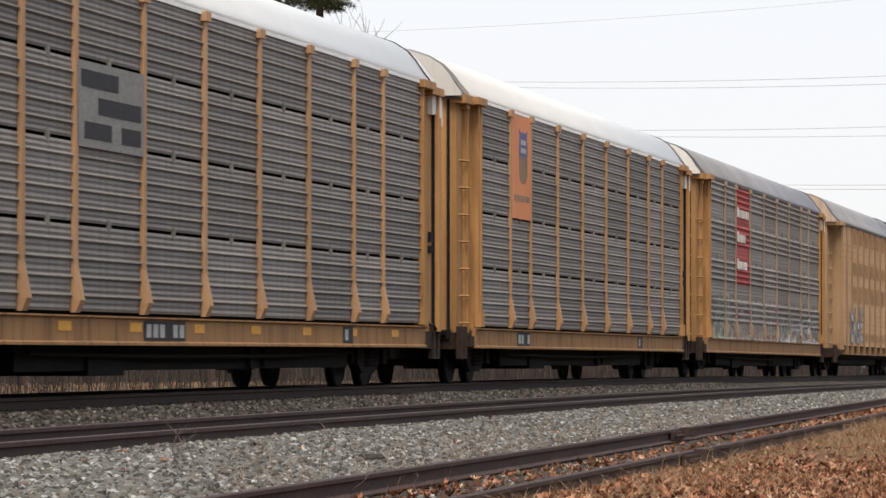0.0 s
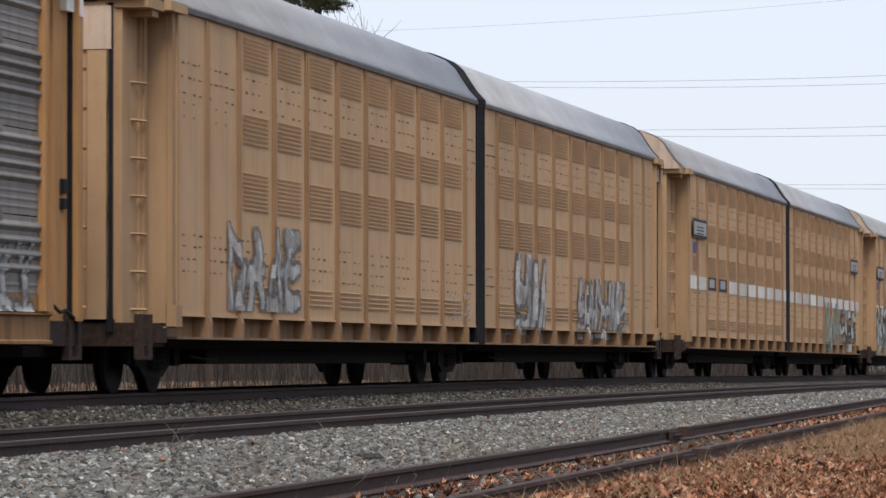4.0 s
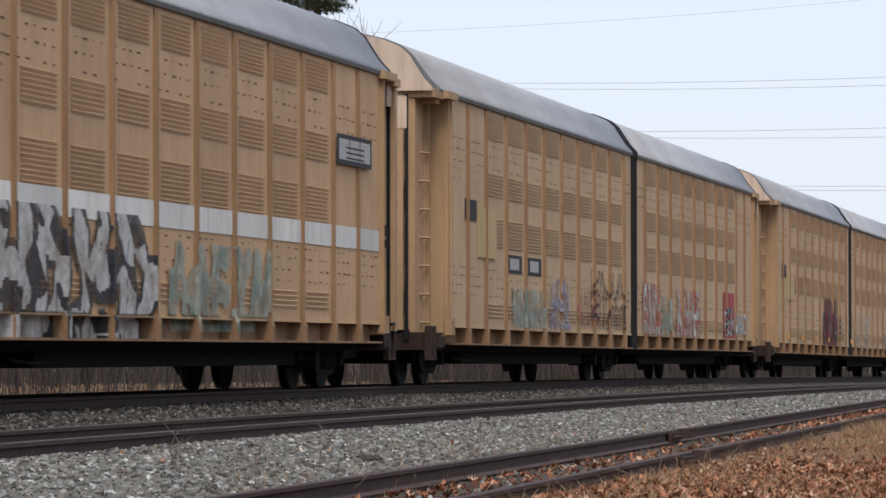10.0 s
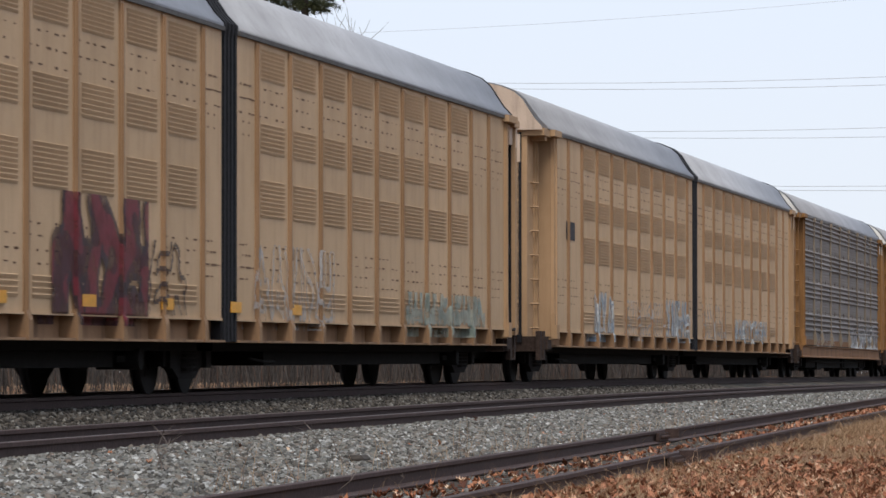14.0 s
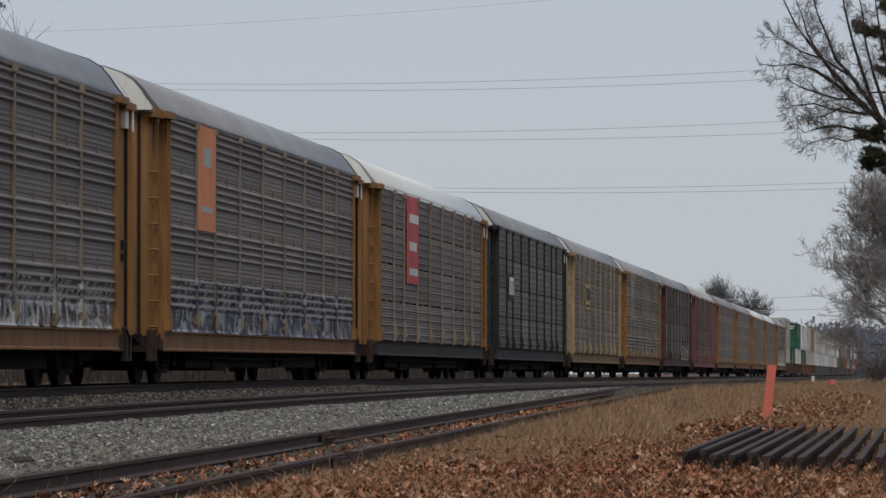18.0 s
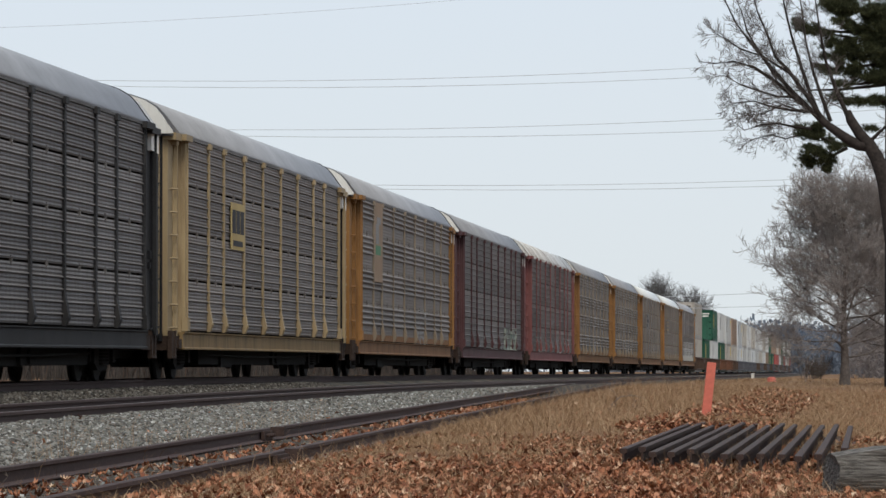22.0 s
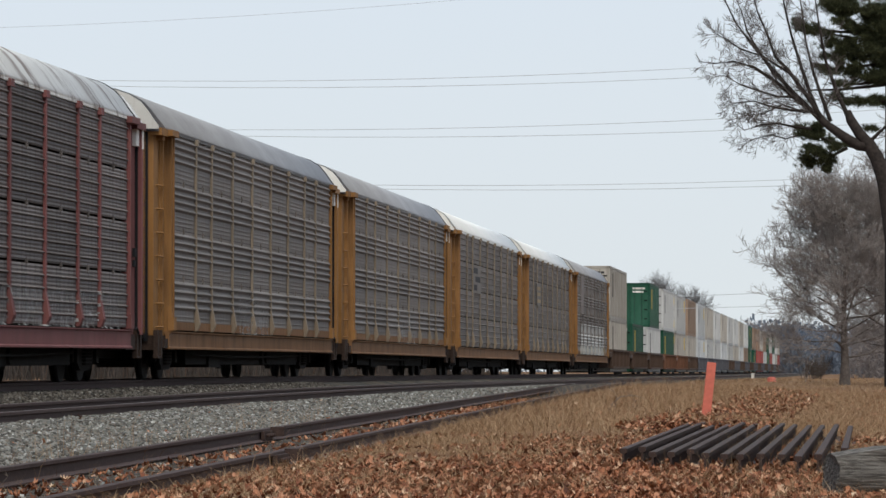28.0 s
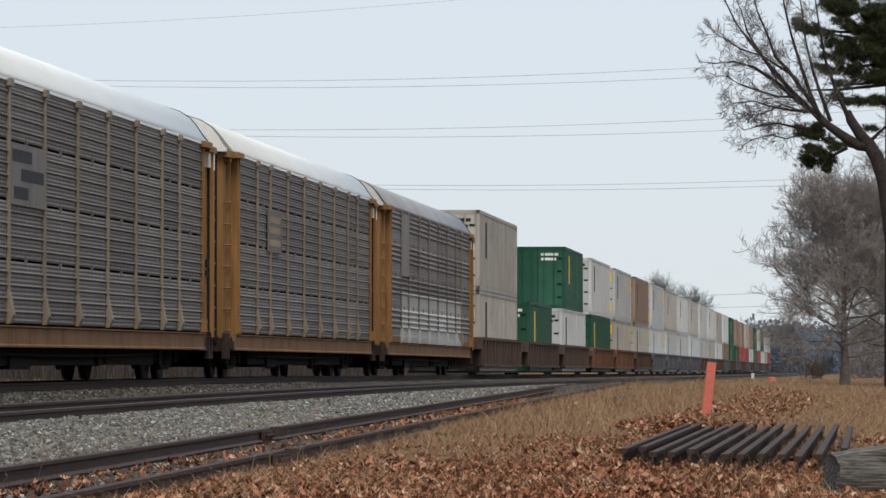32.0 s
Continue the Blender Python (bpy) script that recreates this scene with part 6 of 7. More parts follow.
def finish_tree(name, label, category, store, twigs, bark, twigmat, base, leaf=None):
    top = tagged(new(name), label, category)
    top.location = base
    for nm, (V, F), mat in (("trunk", store, bark), ("crown", twigs, twigmat)):
        if V:
            me = bpy.data.meshes.new(nm)
            me.from_pydata([v - Vector(base) for v in V], [], F)
            me.polygons.foreach_set("use_smooth", [True] * len(F))
            me.materials.append(mat)
            ob = new(nm, me)
            ob.parent = top
    return top


def bare_tree(name, label, base, height, r, limbs, depth, seed, bark=BARK, twigmat=TWIG, lean=(0, 0), spread=0.75, up=0.15, first=0.3, reach=0.55):
    rnd = random.Random(seed)
    store, twigs = ([], []), ([], [])
    b0 = Vector(base)
    pts, radii = [], []
    for i in range(8):
        f = i / 7
        pts.append(b0 + Vector((lean[0] * f + rnd.gauss(0, 0.02) * height * 0.3 * f, lean[1] * f, height * 0.72 * f - 0.1)))
        radii.append(r * (1.25 if i == 0 else 1) * (1 - 0.75 * f))
    tube(store, pts, radii, 8)
    for k in range(limbs):
        f = first + (1 - first) * (k + 0.5 * rnd.random()) / limbs
        i = min(6, int(f * 7))
        start = pts[i].lerp(pts[i + 1], f * 7 - i)
        a = 2.4 * k + rnd.random()
        way = Vector((math.cos(a), math.sin(a) * 0.7, 0.55 + 0.8 * f))
        limb(store, twigs, rnd, start, way, height * reach * (1.1 - 0.55 * f), r * (0.24 - 0.12 * f), depth, 0, spread, 0.8, up)
    return finish_tree(name, label, "tree", store, twigs, bark, twigmat, base)


def dome_tree(name, label, base, height, r, low, wide, limbs, depth, seed, bark=BARK, twigmat=TWIG):
    """A rounded bare crown: limbs rise from the trunk towards a dome, and break into fine twigs near it."""
    rnd = random.Random(seed)
    store, twigs = ([], []), ([], [])
    b0 = Vector(base)
    pts = [b0 + Vector((rnd.gauss(0, 0.012) * height * i / 7, 0, height * 0.8 * i / 7 - 0.1)) for i in range(8)]
    tube(store, pts, [r * (1.3 if i == 0 else 1) * (1 - 0.86 * i / 7) for i in range(8)], 8)
    for k in range(limbs):
        a = 2.4 * k + rnd.uniform(-0.3, 0.3)
        v = (k + 0.5) / limbs
        zt = low + (height - low) * v ** 0.8
        rad = wide * math.sqrt(max(0.0, 1 - ((zt - low - 0.22 * (height - low)) / (0.80 * (height - low))) ** 2))
        tip = b0 + Vector((rad * math.cos(a), rad * math.sin(a) * 0.8, zt)) * 1.0
        z0 = 0.64 * zt
        f = min(0.97, z0 / (height * 0.8)) * 7
        i = min(6, int(f))
        start = pts[i].lerp(pts[i + 1], f - i)
        way = tip - start
        limb(store, twigs, rnd, start, way, way.length * 0.76, r * (0.24 - 0.12 * v), depth, 0, 0.6, 0.8, 0.10)
    return finish_tree(name, label, "tree", store, twigs, bark, twigmat, base)


# the big bare tree whose limbs reach out over the field: a forked trunk, long boughs, and side limbs along them
rnd = random.Random(5)
store, twigs = ([], []), ([], [])
BOUGHS = [
    (0.15, (-1.53, 13.05), (-2.14, 13.68), (-3.26, 14.81), (-4.38, 16.17), (-5.36, 17.37), (-6.06, 18.36), (-6.68, 19.58)),
    (0.12, (-2.14, 13.68), (-3.12, 14.47), (-4.1, 15.32), (-5.08, 15.9), (-6.06, 16.19), (-7.13, 16.31), (-7.81, 16.2)),
    (0.12, (-1.72, 13.39), (-2.56, 14.66), (-3.4, 15.8), (-4.04, 16.51), (-4.43, 17.64), (-4.93, 18.77), (-5.27, 20.19)),
    (0.11, (-1.86, 13.53), (-2.36, 14.8), (-2.83, 16.22), (-3.25, 17.63), (-3.58, 19.04), (-3.81, 20.46)),
    (0.06, (-3.12, 14.47), (-3.96, 14.53), (-4.94, 14.82), (-5.79, 15.11), (-6.49, 15.62), (-7.13, 15.74)),
    (0.07, (-2.36, 13.73), (-3.26, 13.8), (-4.24, 14.03), (-5.08, 14.26), (-6.07, 14.21), (-6.49, 13.99)),
    (0.07, (-2.25, 12.89), (-3.12, 13.01), (-3.96, 13.18), (-4.81, 13.13), (-5.57, 12.8), (-6.18, 13.25)),
    (0.05, (-2.56, 13.68), (-3.68, 14.08), (-4.66, 13.69), (-5.51, 13.56), (-6.18, 13.7)),
    (0.12, (-0.46, 13.52), (-1.02, 14.8), (-1.52, 16.21), (-1.85, 17.9), (-2.12, 19.88)),
    (0.1, (-1.3, 13.25), (-1.72, 14.38), (-2.14, 15.65), (-2.55, 17.34), (-2.69, 18.75), (-2.96, 20.17)),
    (0.1, (0.6, 12.2), (1.21, 12.76), (2.05, 13.51), (2.89, 14.49)),
    (0.06, (-3.96, 15.38), (-4.8, 16.66), (-5.44, 17.79), (-5.72, 18.78), (-6.06, 19.63)),
    (0.06, (-3.4, 15.71), (-4.66, 16.51), (-5.78, 16.95), (-6.62, 17.43), (-7.13, 17.66)),
    (0.04, (-2.93, 12.55), (-3.55, 12.39), (-4.25, 12.56), (-4.95, 12.43), (-5.37, 12.29)),
]
root = Vector((2.28, 203, 0.0))
tube(store, [root, root + Vector((-0.02, 0, 0.8))] + [Vector((x, 203, z)) for x, z in [(2.02, 3.55), (1.75, 7.47), (1.37, 10.28), (0.98, 11.41), (0.51, 12.2)]], [0.62, 0.50, 0.46, 0.43, 0.40, 0.37, 0.34], 12)
tube(store, [Vector((x, 203, z)) for x, z in [(0.65, 12.03), (0.09, 12.03), (-0.74, 12.54), (-1.36, 13.0), (-1.81, 13.39)]], [0.33, 0.27, 0.24, 0.20, 0.17], 10)
tube(store, [Vector((x, 203, z)) for x, z in [(0.6, 12.08), (0.15, 12.59), (-0.32, 13.33), (-0.46, 13.78)]], [0.30, 0.27, 0.24, 0.16], 10)
for bough in BOUGHS:
    r0, pts = bough[0], [Vector((x, 203 + rnd.uniform(-0.4, 0.4) * k, z)) for k, (x, z) in enumerate(bough[1:])]
    n = len(pts)
    tube(store, pts, [r0 * (1 - 0.86 * k / (n - 1)) + 0.006 for k in range(n)], 6)
    for k in range(n - 1):
        for m_ in range(3):
            start = pts[k].lerp(pts[k + 1], (m_ + rnd.random()) / 3)
            d = (pts[k + 1] - pts[k]).normalized()
            f = (k + m_ / 3) / n
            side = Vector((rnd.gauss(0, 1), rnd.gauss(0, 1.0), rnd.gauss(0, 0.9) + 0.05)).normalized()
            limb(store, twigs, rnd, start, d * 0.75 + side * 0.62, rnd.uniform(0.9, 2.0) * (1.0 - 0.62 * f), max(0.012, r0 * 0.24 * (1 - f)), 2 if f < 0.75 else 1, 0, 0.62, 0.8, 0.05)
finish_tree("bare_tree", "large bare winter oak with a wide fan of thin branches", "tree", store, twigs, PINEBARK, OAKTWIG, tuple(root))


def needles(name, clumps, parent, base, length=0.22, per=26, seed=3):
    """Tufts of needles spread through flattened clumps: x, y, z, half width, half height, tufts."""
    g = np.random.default_rng(seed)
    P, D = [], []
    for x, y, z, rw, rh, n in clumps:
        c = g.normal(size=(n, 3)) * 0.5
        c = c * np.array([rw, rw, rh]) + np.array([x, y, z])
        t = np.repeat(c, per, 0)
        d = g.normal(size=(n * per, 3)) + np.array([0, 0, 0.5])
        P.append(t)
        D.append(d / np.linalg.norm(d, axis=1)[:, None])
    P, D = np.vstack(P) - np.array(base), np.vstack(D)
    n = len(P)
    s = np.cross(D, g.normal(size=(n, 3)))
    s /= np.linalg.norm(s, axis=1)[:, None]
    L = length * g.uniform(0.6, 1.2, (n, 1))
    v = np.stack([P - s * 0.010, P + s * 0.010, P + D * L + s * 0.004, P + D * L - s * 0.004], 1).reshape(-1, 3)
    f = np.arange(n * 4).reshape(-1, 4)
    ob = mesh_np(name, v, f, NEEDLE)
    ob.parent = parent
    return ob


# the pine behind it: a straight trunk, level branches, needles in flat clumps
store, twigs = ([], []), ([], [])
root = Vector((1.84, 209, 0))
tube(store, [root, Vector((1.8, 209, 6)), Vector((1.76, 209, 14)), Vector((1.67, 209, 24))], [0.5, 0.42, 0.33, 0.16], 10)
for (x0, z0), (x1, z1) in [((1.26, 17.8), (-1.33, 18.11)), ((1.26, 18.09), (-3.2, 18.56)), ((1.55, 16.64), (-1.76, 16.31)), ((1.54, 15.77), (-1.05, 15.5)), ((1.83, 14.61), (-1.19, 14.92)), ((1.56, 19.24), (-1.61, 19.71)), ((0.1, 12.24), (-2.49, 13.04)), ((-0.48, 12.25), (-2.21, 11.59)), ((1.54, 15.48), (-3.35, 15.22))]:
    tube(store, [Vector((x0, 209, z0)), Vector(((x0 + x1) / 2, 209, (z0 + z1) / 2 - 0.12)), Vector((x1, 209, z1))], [0.10, 0.07, 0.03], 5)
pine = finish_tree("pine_tree", "dark pine tree with level branches and clumps of needles", "tree", store, twigs, PINEBARK, PINEBARK, tuple(root))
CLUMPS = [(-2.44, 13.13, 0.70, 0.38), (-1.77, 12.89, 0.64, 0.41), (-2.15, 13.33, 0.52, 0.26), (-2.27, 12.08, 0.70, 0.38), (-2.21, 11.45, 0.58, 0.29), (-1.58, 11.59, 0.64, 0.35), (-1.06, 12.25, 0.58, 0.23), (-1.58, 11.1, 0.35, 0.17), (-2.64, 11.74, 0.23, 0.23), (-3.0, 18.7, 0.35, 0.17), (-2.48, 18.35, 0.64, 0.26), (-1.76, 18.17, 0.64, 0.23), (-2.77, 18.47, 0.41, 0.20), (-1.55, 19.62, 0.81, 0.35), (-0.75, 19.27, 0.87, 0.46), (0.12, 19.55, 0.99, 0.58), (1.12, 19.25, 0.99, 0.75), (-0.46, 18.54, 0.75, 0.41), (0.69, 18.09, 0.99, 0.64), (-1.04, 17.53, 0.70, 0.35), (-0.18, 17.23, 0.93, 0.58), (0.97, 16.79, 0.99, 0.70), (-1.19, 16.95, 0.64, 0.29), (-0.47, 16.42, 0.87, 0.41), (0.54, 15.92, 0.99, 0.41), (1.4, 16.06, 0.70, 0.52), (-1.85, 16.31, 0.58, 0.20), (-1.33, 16.14, 0.52, 0.17), (-0.61, 15.49, 0.64, 0.20), (1.26, 17.8, 0.87, 0.87), (1.98, 16.92, 0.87, 1.16), (2.13, 18.95, 0.87, 1.16), (-0.99, 14.86, 0.46, 0.20), (-0.47, 14.68, 0.70, 0.23), (0.39, 14.56, 0.87, 0.20), (1.25, 14.73, 0.70, 0.23), (1.97, 14.61, 0.58, 0.29), (0.67, 13.17, 0.41, 0.17)]
rp = random.Random(9)
CL = []
for x, z, w, h in CLUMPS:
    for k in range(5):
        CL.append((x + rp.uniform(-0.7, 0.7) * w, 209 + rp.uniform(-0.6, 0.6), z + rp.uniform(-0.6, 0.6) * h, w * rp.uniform(0.4, 0.75), h * rp.uniform(0.4, 0.8), max(8, int(70 * w * h / 0.3 * 0.5))))
needles("needles", CL, pine, tuple(root))

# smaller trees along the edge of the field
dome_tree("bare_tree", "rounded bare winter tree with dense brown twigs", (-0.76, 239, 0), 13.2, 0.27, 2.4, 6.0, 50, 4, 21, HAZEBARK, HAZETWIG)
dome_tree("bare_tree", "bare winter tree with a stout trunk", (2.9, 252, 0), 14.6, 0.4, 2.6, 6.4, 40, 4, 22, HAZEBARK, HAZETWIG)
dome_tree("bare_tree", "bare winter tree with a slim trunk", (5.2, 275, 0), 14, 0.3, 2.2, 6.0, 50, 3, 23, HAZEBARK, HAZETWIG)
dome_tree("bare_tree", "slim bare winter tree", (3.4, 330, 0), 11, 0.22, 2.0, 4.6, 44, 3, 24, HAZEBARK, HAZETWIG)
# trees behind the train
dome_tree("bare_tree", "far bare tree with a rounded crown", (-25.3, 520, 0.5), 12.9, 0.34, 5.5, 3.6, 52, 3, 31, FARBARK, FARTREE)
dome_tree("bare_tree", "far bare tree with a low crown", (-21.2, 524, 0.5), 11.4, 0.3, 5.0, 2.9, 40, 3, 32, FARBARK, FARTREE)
store, twigs = ([], []), ([], [])
rnd = random.Random(33)
tube(store, [Vector((-27.7, 122, 0.4)), Vector((-27.7, 122, 6.0)), Vector((-27.6, 122, 10.0))], [0.2, 0.15, 0.06], 7)
for tx, tz in ((-28.1, 11.5), (-27.7, 11.4), (-27.3, 11.35), (-27.0, 11.2), (-26.8, 11.0)):
    start = Vector((-27.6 + rnd.uniform(-0.2, 0.2), 122, rnd.uniform(8.6, 9.8)))
    way = Vector((tx, 122 + rnd.uniform(-0.5, 0.5), tz)) - start
    limb(store, twigs, rnd, start, way, way.length, 0.016, 1, 0, 0.45, 0.8, 0.25)
finish_tree("bare_tree", "bare tree behind the train", "tree", store, twigs, TWIG, TWIG, (-27.7, 122, 0.4))
store, twigs = ([], []), ([], [])
tube(store, [Vector((-28.9, 122, 0.4)), Vector((-28.8, 122, 7)), Vector((-28.9, 122, 14))], [0.3, 0.22, 0.08], 8)
p2 = finish_tree("pine_tree", "tall pine behind the train", "tree", store, twigs, PINEBARK, PINEBARK, (-28.9, 122, 0.4))
needles("needles", [(x - 0.7, 122, z, w, h, n) for x, z, w, h, n in ((-29.0, 12.6, 1.1, 0.45, 150), (-28.3, 12.25, 0.7, 0.3, 90), (-27.7, 12.15, 0.5, 0.25, 60), (-29.0, 13.8, 1.2, 0.7, 130), (-28.0, 13.2, 0.9, 0.4, 90), (-29.6, 12.1, 0.7, 0.3, 70))], p2, (-28.9, 122, 0.4), 0.16, 26, 8)


def woods(name, x0, x1, y0, y1, n, h0, h1, material, label, seed, bits=130, width=0.34):
    """A far wood: rounded crowns of many small twiggy flakes, thinning out towards the top."""
    g = np.random.default_rng(seed)
    x, y = g.uniform(x0, x1, n), g.uniform(y0, y1, n)
    h = (h0 + (h1 - h0) * (x - x0) / (x1 - x0)) * g.uniform(0.72, 1.06, n)
    d = g.normal(size=(n, bits, 3))
    d /= np.linalg.norm(d, axis=2)[:, :, None]
    d *= g.random((n, bits, 1)) ** 0.42
    hh = h[:, None]
    cz = np.where(g.random((n, bits)) < 0.3, hh * g.uniform(-0.05, 0.4, (n, bits)), np.maximum(hh * 0.02, hh * 0.55 + d[:, :, 2] * hh * 0.45))
    c = np.stack([x[:, None] + d[:, :, 0] * hh * width, y[:, None] + d[:, :, 1] * hh * width, cz], 2).reshape(-1, 3)
    m_ = len(c)
    s_ = (np.repeat(h, bits) * g.uniform(0.016, 0.045, m_))[:, None]
    u = g.normal(size=(m_, 3)) * np.array([0.6, 0.5, 1.0])
    u /= np.linalg.norm(u, axis=1)[:, None]
    w = np.cross(u, g.normal(size=(m_, 3)))
    w /= np.linalg.norm(w, axis=1)[:, None]
    v = np.stack([c - u * s_ * 1.5 - w * s_ * 0.4, c - u * s_ + w * s_ * 0.6, c + u * s_ * 1.6 + w * s_ * 0.3, c + u * s_ * 0.7 - w * s_ * 0.7], 1).reshape(-1, 3)
    return tagged(mesh_np(name, v, np.arange(m_ * 4).reshape(-1, 4), material), label, "woods", kind="stuff")


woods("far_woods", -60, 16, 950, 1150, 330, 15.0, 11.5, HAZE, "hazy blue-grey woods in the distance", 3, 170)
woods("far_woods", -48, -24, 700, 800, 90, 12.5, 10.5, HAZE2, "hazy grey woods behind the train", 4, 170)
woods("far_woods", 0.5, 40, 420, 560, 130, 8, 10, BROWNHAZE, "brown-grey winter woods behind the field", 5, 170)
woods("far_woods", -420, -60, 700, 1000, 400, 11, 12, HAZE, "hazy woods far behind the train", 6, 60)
# Woods out of view, added to cut the low sky light on the train.
woods("near_woods", 13, 30, -90, 190, 420, 12, 14, PLAINWOOD, "unseen brown winter woods added along the near side of the line", 7, 50)
woods("near_woods", -60, 60, -130, -60, 240, 12, 13, PLAINWOOD, "unseen brown winter woods added across the line behind", 8, 50)
store, twigs = ([], []), ([], [])
rnd = random.Random(77)
for k in range(30):
    limb(store, twigs, rnd, Vector((-3.9 + rnd.uniform(-0.8, 0.8), 345 + rnd.uniform(-2, 2), 0.0)), Vector((rnd.uniform(-0.1, 0.8), 0, 1)), rnd.uniform(0.8, 1.9), 0.04, 2, 0, 0.7, 0.8, 0.2)
finish_tree("bare_shrub", "dense grey-brown bare shrub at the field's edge", "shrub", store, twigs, BARK, BARK, (-3.7, 345, 0))


# ---------------------------------------------------------------- power line across the tracks
POLES = (-112.0, 46.0)
WIRES = [(22.55, 23.19), (22.13, 22.48), (18.81, 19.42), (18.34, 18.55), (14.62, 14.93), (14.33, 14.48), (26.6, 28.2), (6.39, 6.51), (5.47, 5.55)]
SPANS = [(-55.4, -11.5), (-55.4, -11.5), (-46.0, -9.4), (-46.0, -9.4), (-35.0, -3.6), (-35.0, -3.6), (-64.0, -31.6), (-10.9, -7.8), (-10.9, -7.8)]
pole_tops = []
for x in POLES:
    p = tagged(new("utility_pole"), "tall grey steel pole of the power line", "utility pole", "power line poles")
    p.location = (x, 300, 0)
    bm = bmesh.new()
    n = 10
    lo = [bm.verts.new((0.5 * math.cos(2 * math.pi * k / n), 0.5 * math.sin(2 * math.pi * k / n), -0.3)) for k in range(n)]
    hi = [bm.verts.new((0.22 * math.cos(2 * math.pi * k / n), 0.22 * math.sin(2 * math.pi * k / n), 33)) for k in range(n)]
    for k in range(n):
        bm.faces.new((lo[k], lo[(k + 1) % n], hi[(k + 1) % n], hi[k]))
    bm.faces.new(hi)
    part("shaft", bm, WIRE, p)
for (za, zb), (xa, xb) in zip(WIRES, SPANS):
    slope = (zb - za) / (xb - xa)
    V, F = [], []
    store = (V, F)
    pts = []
    for k in range(25):
        x = POLES[0] + (POLES[1] - POLES[0]) * k / 24
        sag = 0.00075 * ((x - (xa + xb) / 2) ** 2 - ((xb - xa) / 2) ** 2)
        pts.append(Vector((x, 300, za + slope * (x - xa) + sag)))
    tube(store, pts, [0.012 if za > 25 else 0.02] * 25, 5)
    w = sheet("power_wire", V, F, WIRE)
    tagged(w, "thin grey overhead power wire", "wire", "wires of the power line")

# ---------------------------------------------------------------- stack of old rails, stake, log and small things
pile = tagged(new("rail_pile"), "row of old rusty rails laid side by side on the leaves", "rail pile")
pile.location = (-1.1, 42, 0)
PILE_RAIL = [(x * (0.86 if abs(x) < 0.05 else 0.92), (z + 0.18) * 0.97) for x, z in RAIL_PROFILE]
N = 13
for k in range(N):
    f = k / (N - 1)
    xf, yf = -2.02 + 1.86 * f, 35.2 - 3.2 * f + 0.6 * math.sin(k * 2.3) - (0.7 if k in (3, 6, 7) else 0)
    xb, yb = -2.15 + 2.06 * f, 53.0 - 2.6 * f + 0.5 * math.sin(k * 3.7)
    if k == 12:
        xf, yf = -0.12, 36.0
    ln = math.hypot(xb - xf, yb - yf)
    ob = shared("old_rail", ("oldrail", round(ln, 1)), lambda: prism(bmesh.new(), PILE_RAIL, 0, ln), OLDRAIL, pile,
                (xf + 1.1, yf - 42, 0.012 + 0.012 * math.sin(k * 1.9)), "old rusty rail")
    ob.rotation_euler = (0, 0, -math.atan2(xb - xf, yb - yf))

st = tagged(new("marker_stake"), "faded orange wooden marker stake leaning in the grass", "stake")
st.location = (-2.51, 67.4, 0)
bm = cube(-0.075, 0.075, -0.02, 0.02, -0.2, 1.0)
bmesh.ops.bevel(bm, geom=list(bm.edges), offset=0.006, segments=1, affect="EDGES")
part("lath", bm, STAKE, st)
st.rotation_euler = (0.03, 0.11, 0.1)

m, nt, b = base_material("weathered_timber", 0.9, 0, 0.2)
gr = tex(nt, "noise", 0.035, 5, (0.12, 1, 1.6))
c = mixc(nt, ramp_fac(nt, gr, 0.35, 0.65), (0.05, 0.045, 0.042), (0.20, 0.185, 0.17))
nt.links.new(c, b.inputs["Base Color"])
bump(nt, b, gr, 0.9, 0.03)
TIMBER = m
log = tagged(new("old_timber"), "weathered grey cracked timber lying in the leaves", "timber")
log.location = (0.42, 27.6, 0)
bm = bmesh.new()
rl = random.Random(4)
rings = []
for i in range(9):
    x = -0.62 + 1.3 * i / 8
    ring = []
    for k in range(16):
        a = 2 * math.pi * k / 16
        r = 0.26 * (1 + 0.05 * rl.gauss(0, 1)) * (0.84 if i == 0 else 1)
        cy, cz = math.cos(a), math.sin(a)
        sq = 1.0 / max(abs(cy), abs(cz)) ** 0.55
        ring.append(bm.verts.new((x + rl.uniform(-0.02, 0.02), cy * r * sq * 0.9, 0.15 + cz * r * sq * 0.72 + 0.05 * i / 8)))
    rings.append(ring)
for i in range(8):
    for k in range(16):
        bm.faces.new((rings[i][k], rings[i][(k + 1) % 16], rings[i + 1][(k + 1) % 16], rings[i + 1][k]))
bm.faces.new(rings[0][::-1])
bm.faces.new(rings[-1])
part("beam", bm, TIMBER, log)
log.rotation_euler = (0, 0.0, 0.25)

bucket = tagged(new("orange_barrel"), "small orange marker barrel far off in the grass", "barrel")
bucket.location = (-4.5, 214, 0)
bm = bmesh.new()
prof = [(0.22, -0.05), (0.25, 0.3), (0.22, 0.34), (0.22, 0.42), (0.19, 0.5), (0.12, 0.52)]
ringsb = [[bm.verts.new((r * math.cos(2 * math.pi * k / 14), r * math.sin(2 * math.pi * k / 14), z)) for k in range(14)] for r, z in prof]
for i in range(len(prof) - 1):
    for k in range(14):
        bm.faces.new((ringsb[i][k], ringsb[i][(k + 1) % 14], ringsb[i + 1][(k + 1) % 14], ringsb[i + 1][k]))
bm.faces.new(ringsb[-1])
part("shell", bm, STAKE, bucket)

post = tagged(new("white_post"), "short white marker post beside the tracks", "post")
post.location = (-9.0, 352, 0)
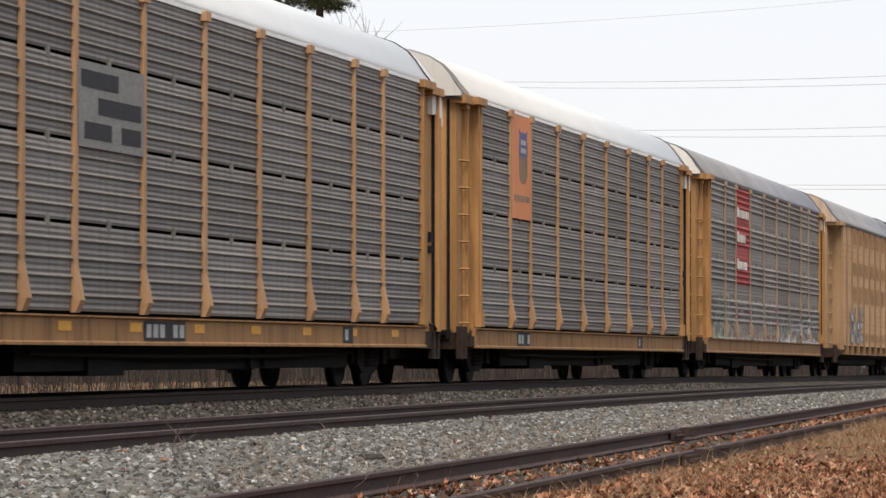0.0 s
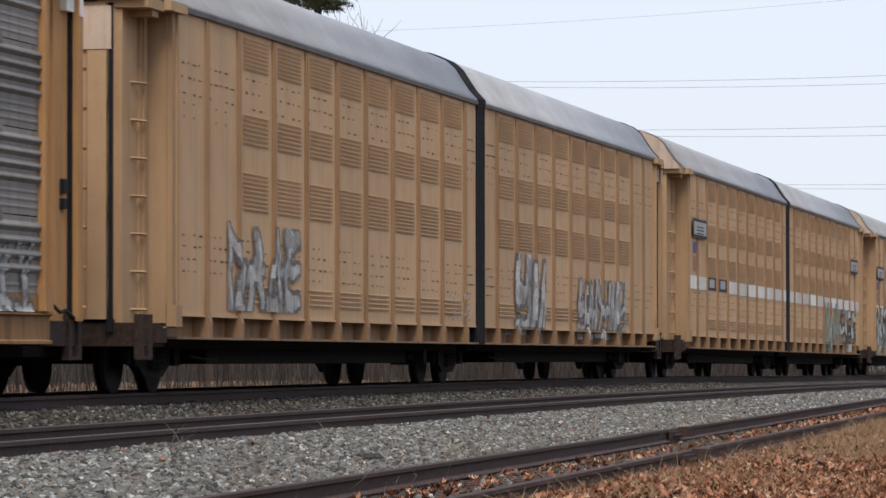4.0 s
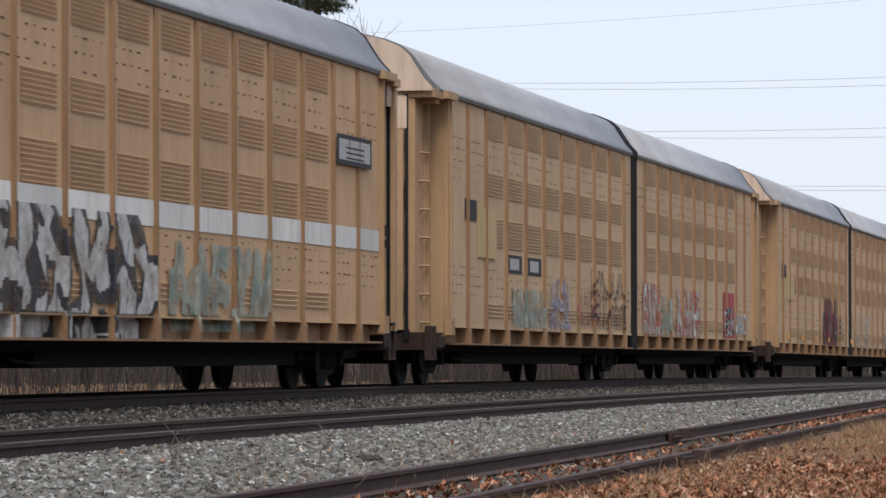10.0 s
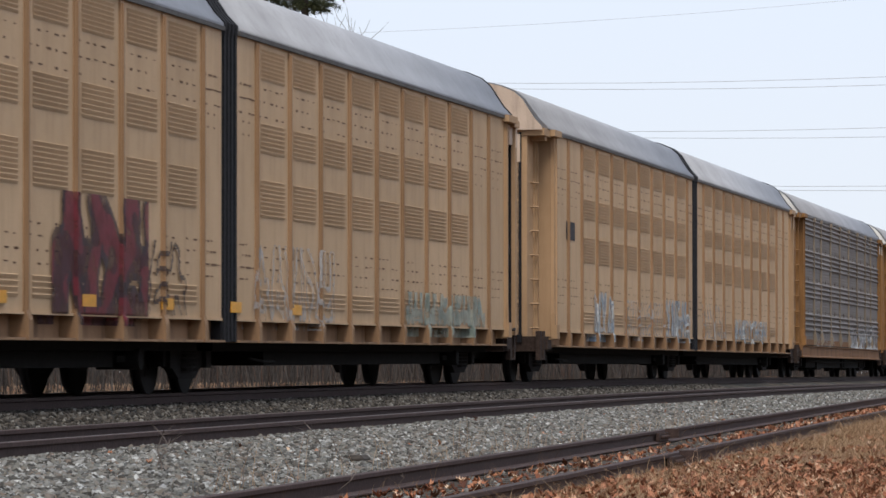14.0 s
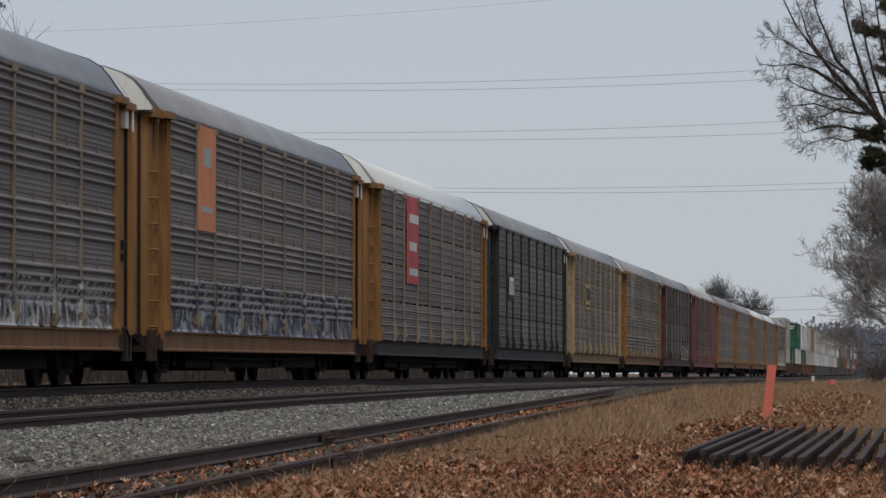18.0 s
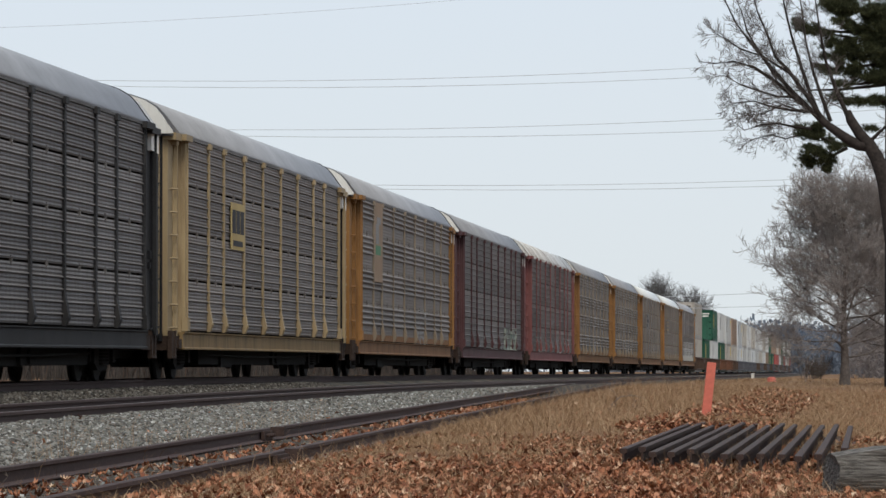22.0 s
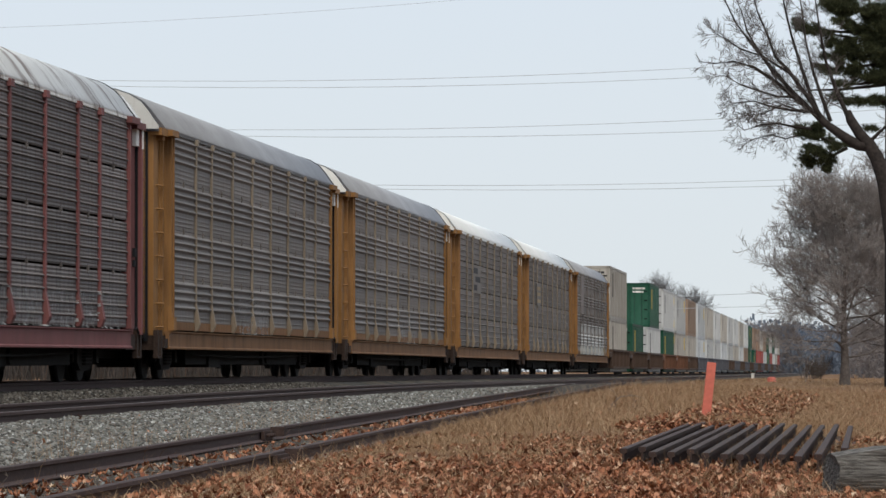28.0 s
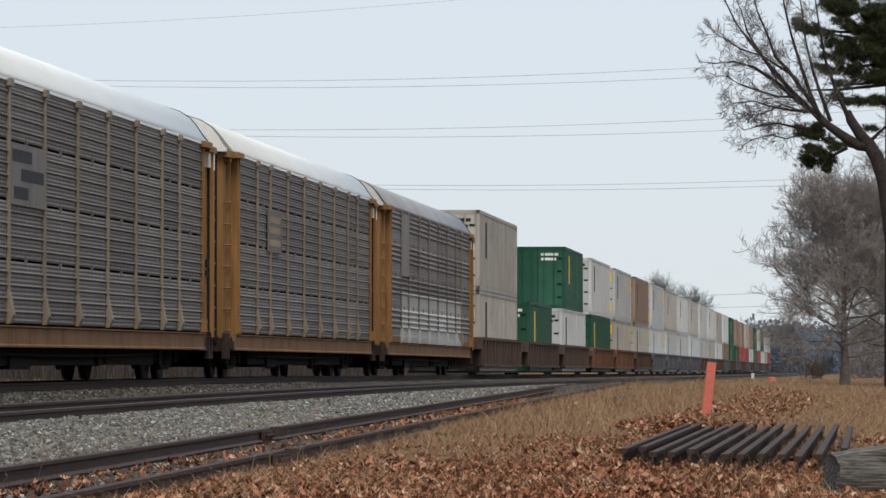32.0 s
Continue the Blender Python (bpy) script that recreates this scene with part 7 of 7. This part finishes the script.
part("shaft", box(cube(-0.12, 0.12, -0.1, 0.1, -0.2, 0.55), -0.16, 0.16, -0.14, 0.14, 0.55, 0.62), WHITE, post)

jb = tagged(new("joint_bar"), "rusty joint bar bolted to the spur's rail", "joint bar")
jb.location = (spur_x(48.4) - 0.75, 48.4, spur_z(48.4))
jb.rotation_euler = (0, 0, 0.029)
part("bar", cube(0.03, 0.075, -0.45, 0.45, -0.13, -0.03), OLDRAIL, jb)
for y in (-0.3, -0.1, 0.1, 0.3):
    part("bolt", disc(bmesh.new(), 0.075, 0.115, y, -0.08, 0.022, 8), OLDRAIL, jb)
part("anchor", cube(0.03, 0.20, 0.5, 0.72, -0.10, 0.012), OLDRAIL, jb)
copy_thing(jb, pose(spur_x(36.6) + 0.75, 36.6, spur_z(36.6), 0, 0, 1.7))

clod = tagged(new("tie_scrap"), "dark broken scrap of tie on the ballast", "wood scrap")
clod.location = (-7.62, 34.2, bed_z(-7.62, 34.2) + 0.02)
bm = cube(-0.08, 0.08, -0.16, 0.16, -0.02, 0.06)
bmesh.ops.bevel(bm, geom=list(bm.edges), offset=0.03, segments=1, affect="EDGES")
part("scrap", bm, TIEMAT, clod)


def weed(x, y, z, h, seed):
    r = random.Random(seed)
    s0, tw = ([], []), ([], [])
    b0 = Vector((x, y, z))
    pts = [b0 + Vector((r.gauss(0, 0.02) * i, r.gauss(0, 0.02) * i, h * i / 4)) for i in range(5)]
    tube(s0, pts, [0.006, 0.005, 0.004, 0.003, 0.002], 4)
    for k in range(9):
        i = r.choice((1, 2, 3))
        d = Vector((r.gauss(0, 0.09), r.gauss(0, 0.09), r.uniform(0.03, 0.12)))
        tube(tw, [pts[i], pts[i] + d * 0.6, pts[i] + d], [0.003, 0.002, 0.0015], 3)
    finish_tree("dry_weed", "thin dry branching weed stalk", "weed", s0, tw, TWIG, TWIG, (x, y, z))


for i, (x, y, h) in enumerate(((-8.1, 29.6, 0.42), (-7.6, 33.5, 0.30), (-7.9, 33.9, 0.34), (-7.4, 37.5, 0.28), (-8.3, 30.2, 0.3), (-6.9, 33.0, 0.3), (-6.6, 31.0, 0.36), (-6.5, 28.6, 0.34), (-7.1, 28.0, 0.3), (-4.3, 72, 0.5), (-4.0, 73, 0.4))):
    weed(x, y, bed_z(x, y) - 0.02 if x < -6.3 else ground_z(x, y), h, i)
br = ([], [])
tube(br, [Vector((-4.55, 75, 0.0)), Vector((-4.5, 75, 0.25)), Vector((-4.35, 75, 0.38)), Vector((-4.1, 75, 0.40)), Vector((-3.9, 75, 0.34))], [0.012, 0.011, 0.009, 0.007, 0.004], 5)
finish_tree("fallen_branch", "bent bare branch sticking out of the grass", "branch", br, ([], []), TWIG, TWIG, (-4.55, 75, 0.0))


def motions():
    times = [i * 0.5 for i in range(65)]
    for thing, qm, reach, lift in TRAIN:
        walk(thing, [(t, train_pose(qm - V_TRAIN * t, reach, lift)) for t in times])
    for k in (-1, 1):
        first = WHEELSETS[k][0]
        turn = math.degrees(V_TRAIN / FPS / WHEEL_R)
        walk(first, [(i / FPS, pose(0, 0.89 * k, WHEEL_R, (turn * i) % 360, 0, 0)) for i in range(32 * FPS + 1)])
        keys = first.animation_data
        for other in WHEELSETS[k][1:]:
            other.rotation_mode = "QUATERNION"
            other.animation_data_create()
            other.animation_data.action = keys.action
            other.animation_data.action_slot = keys.action_slot


motions()
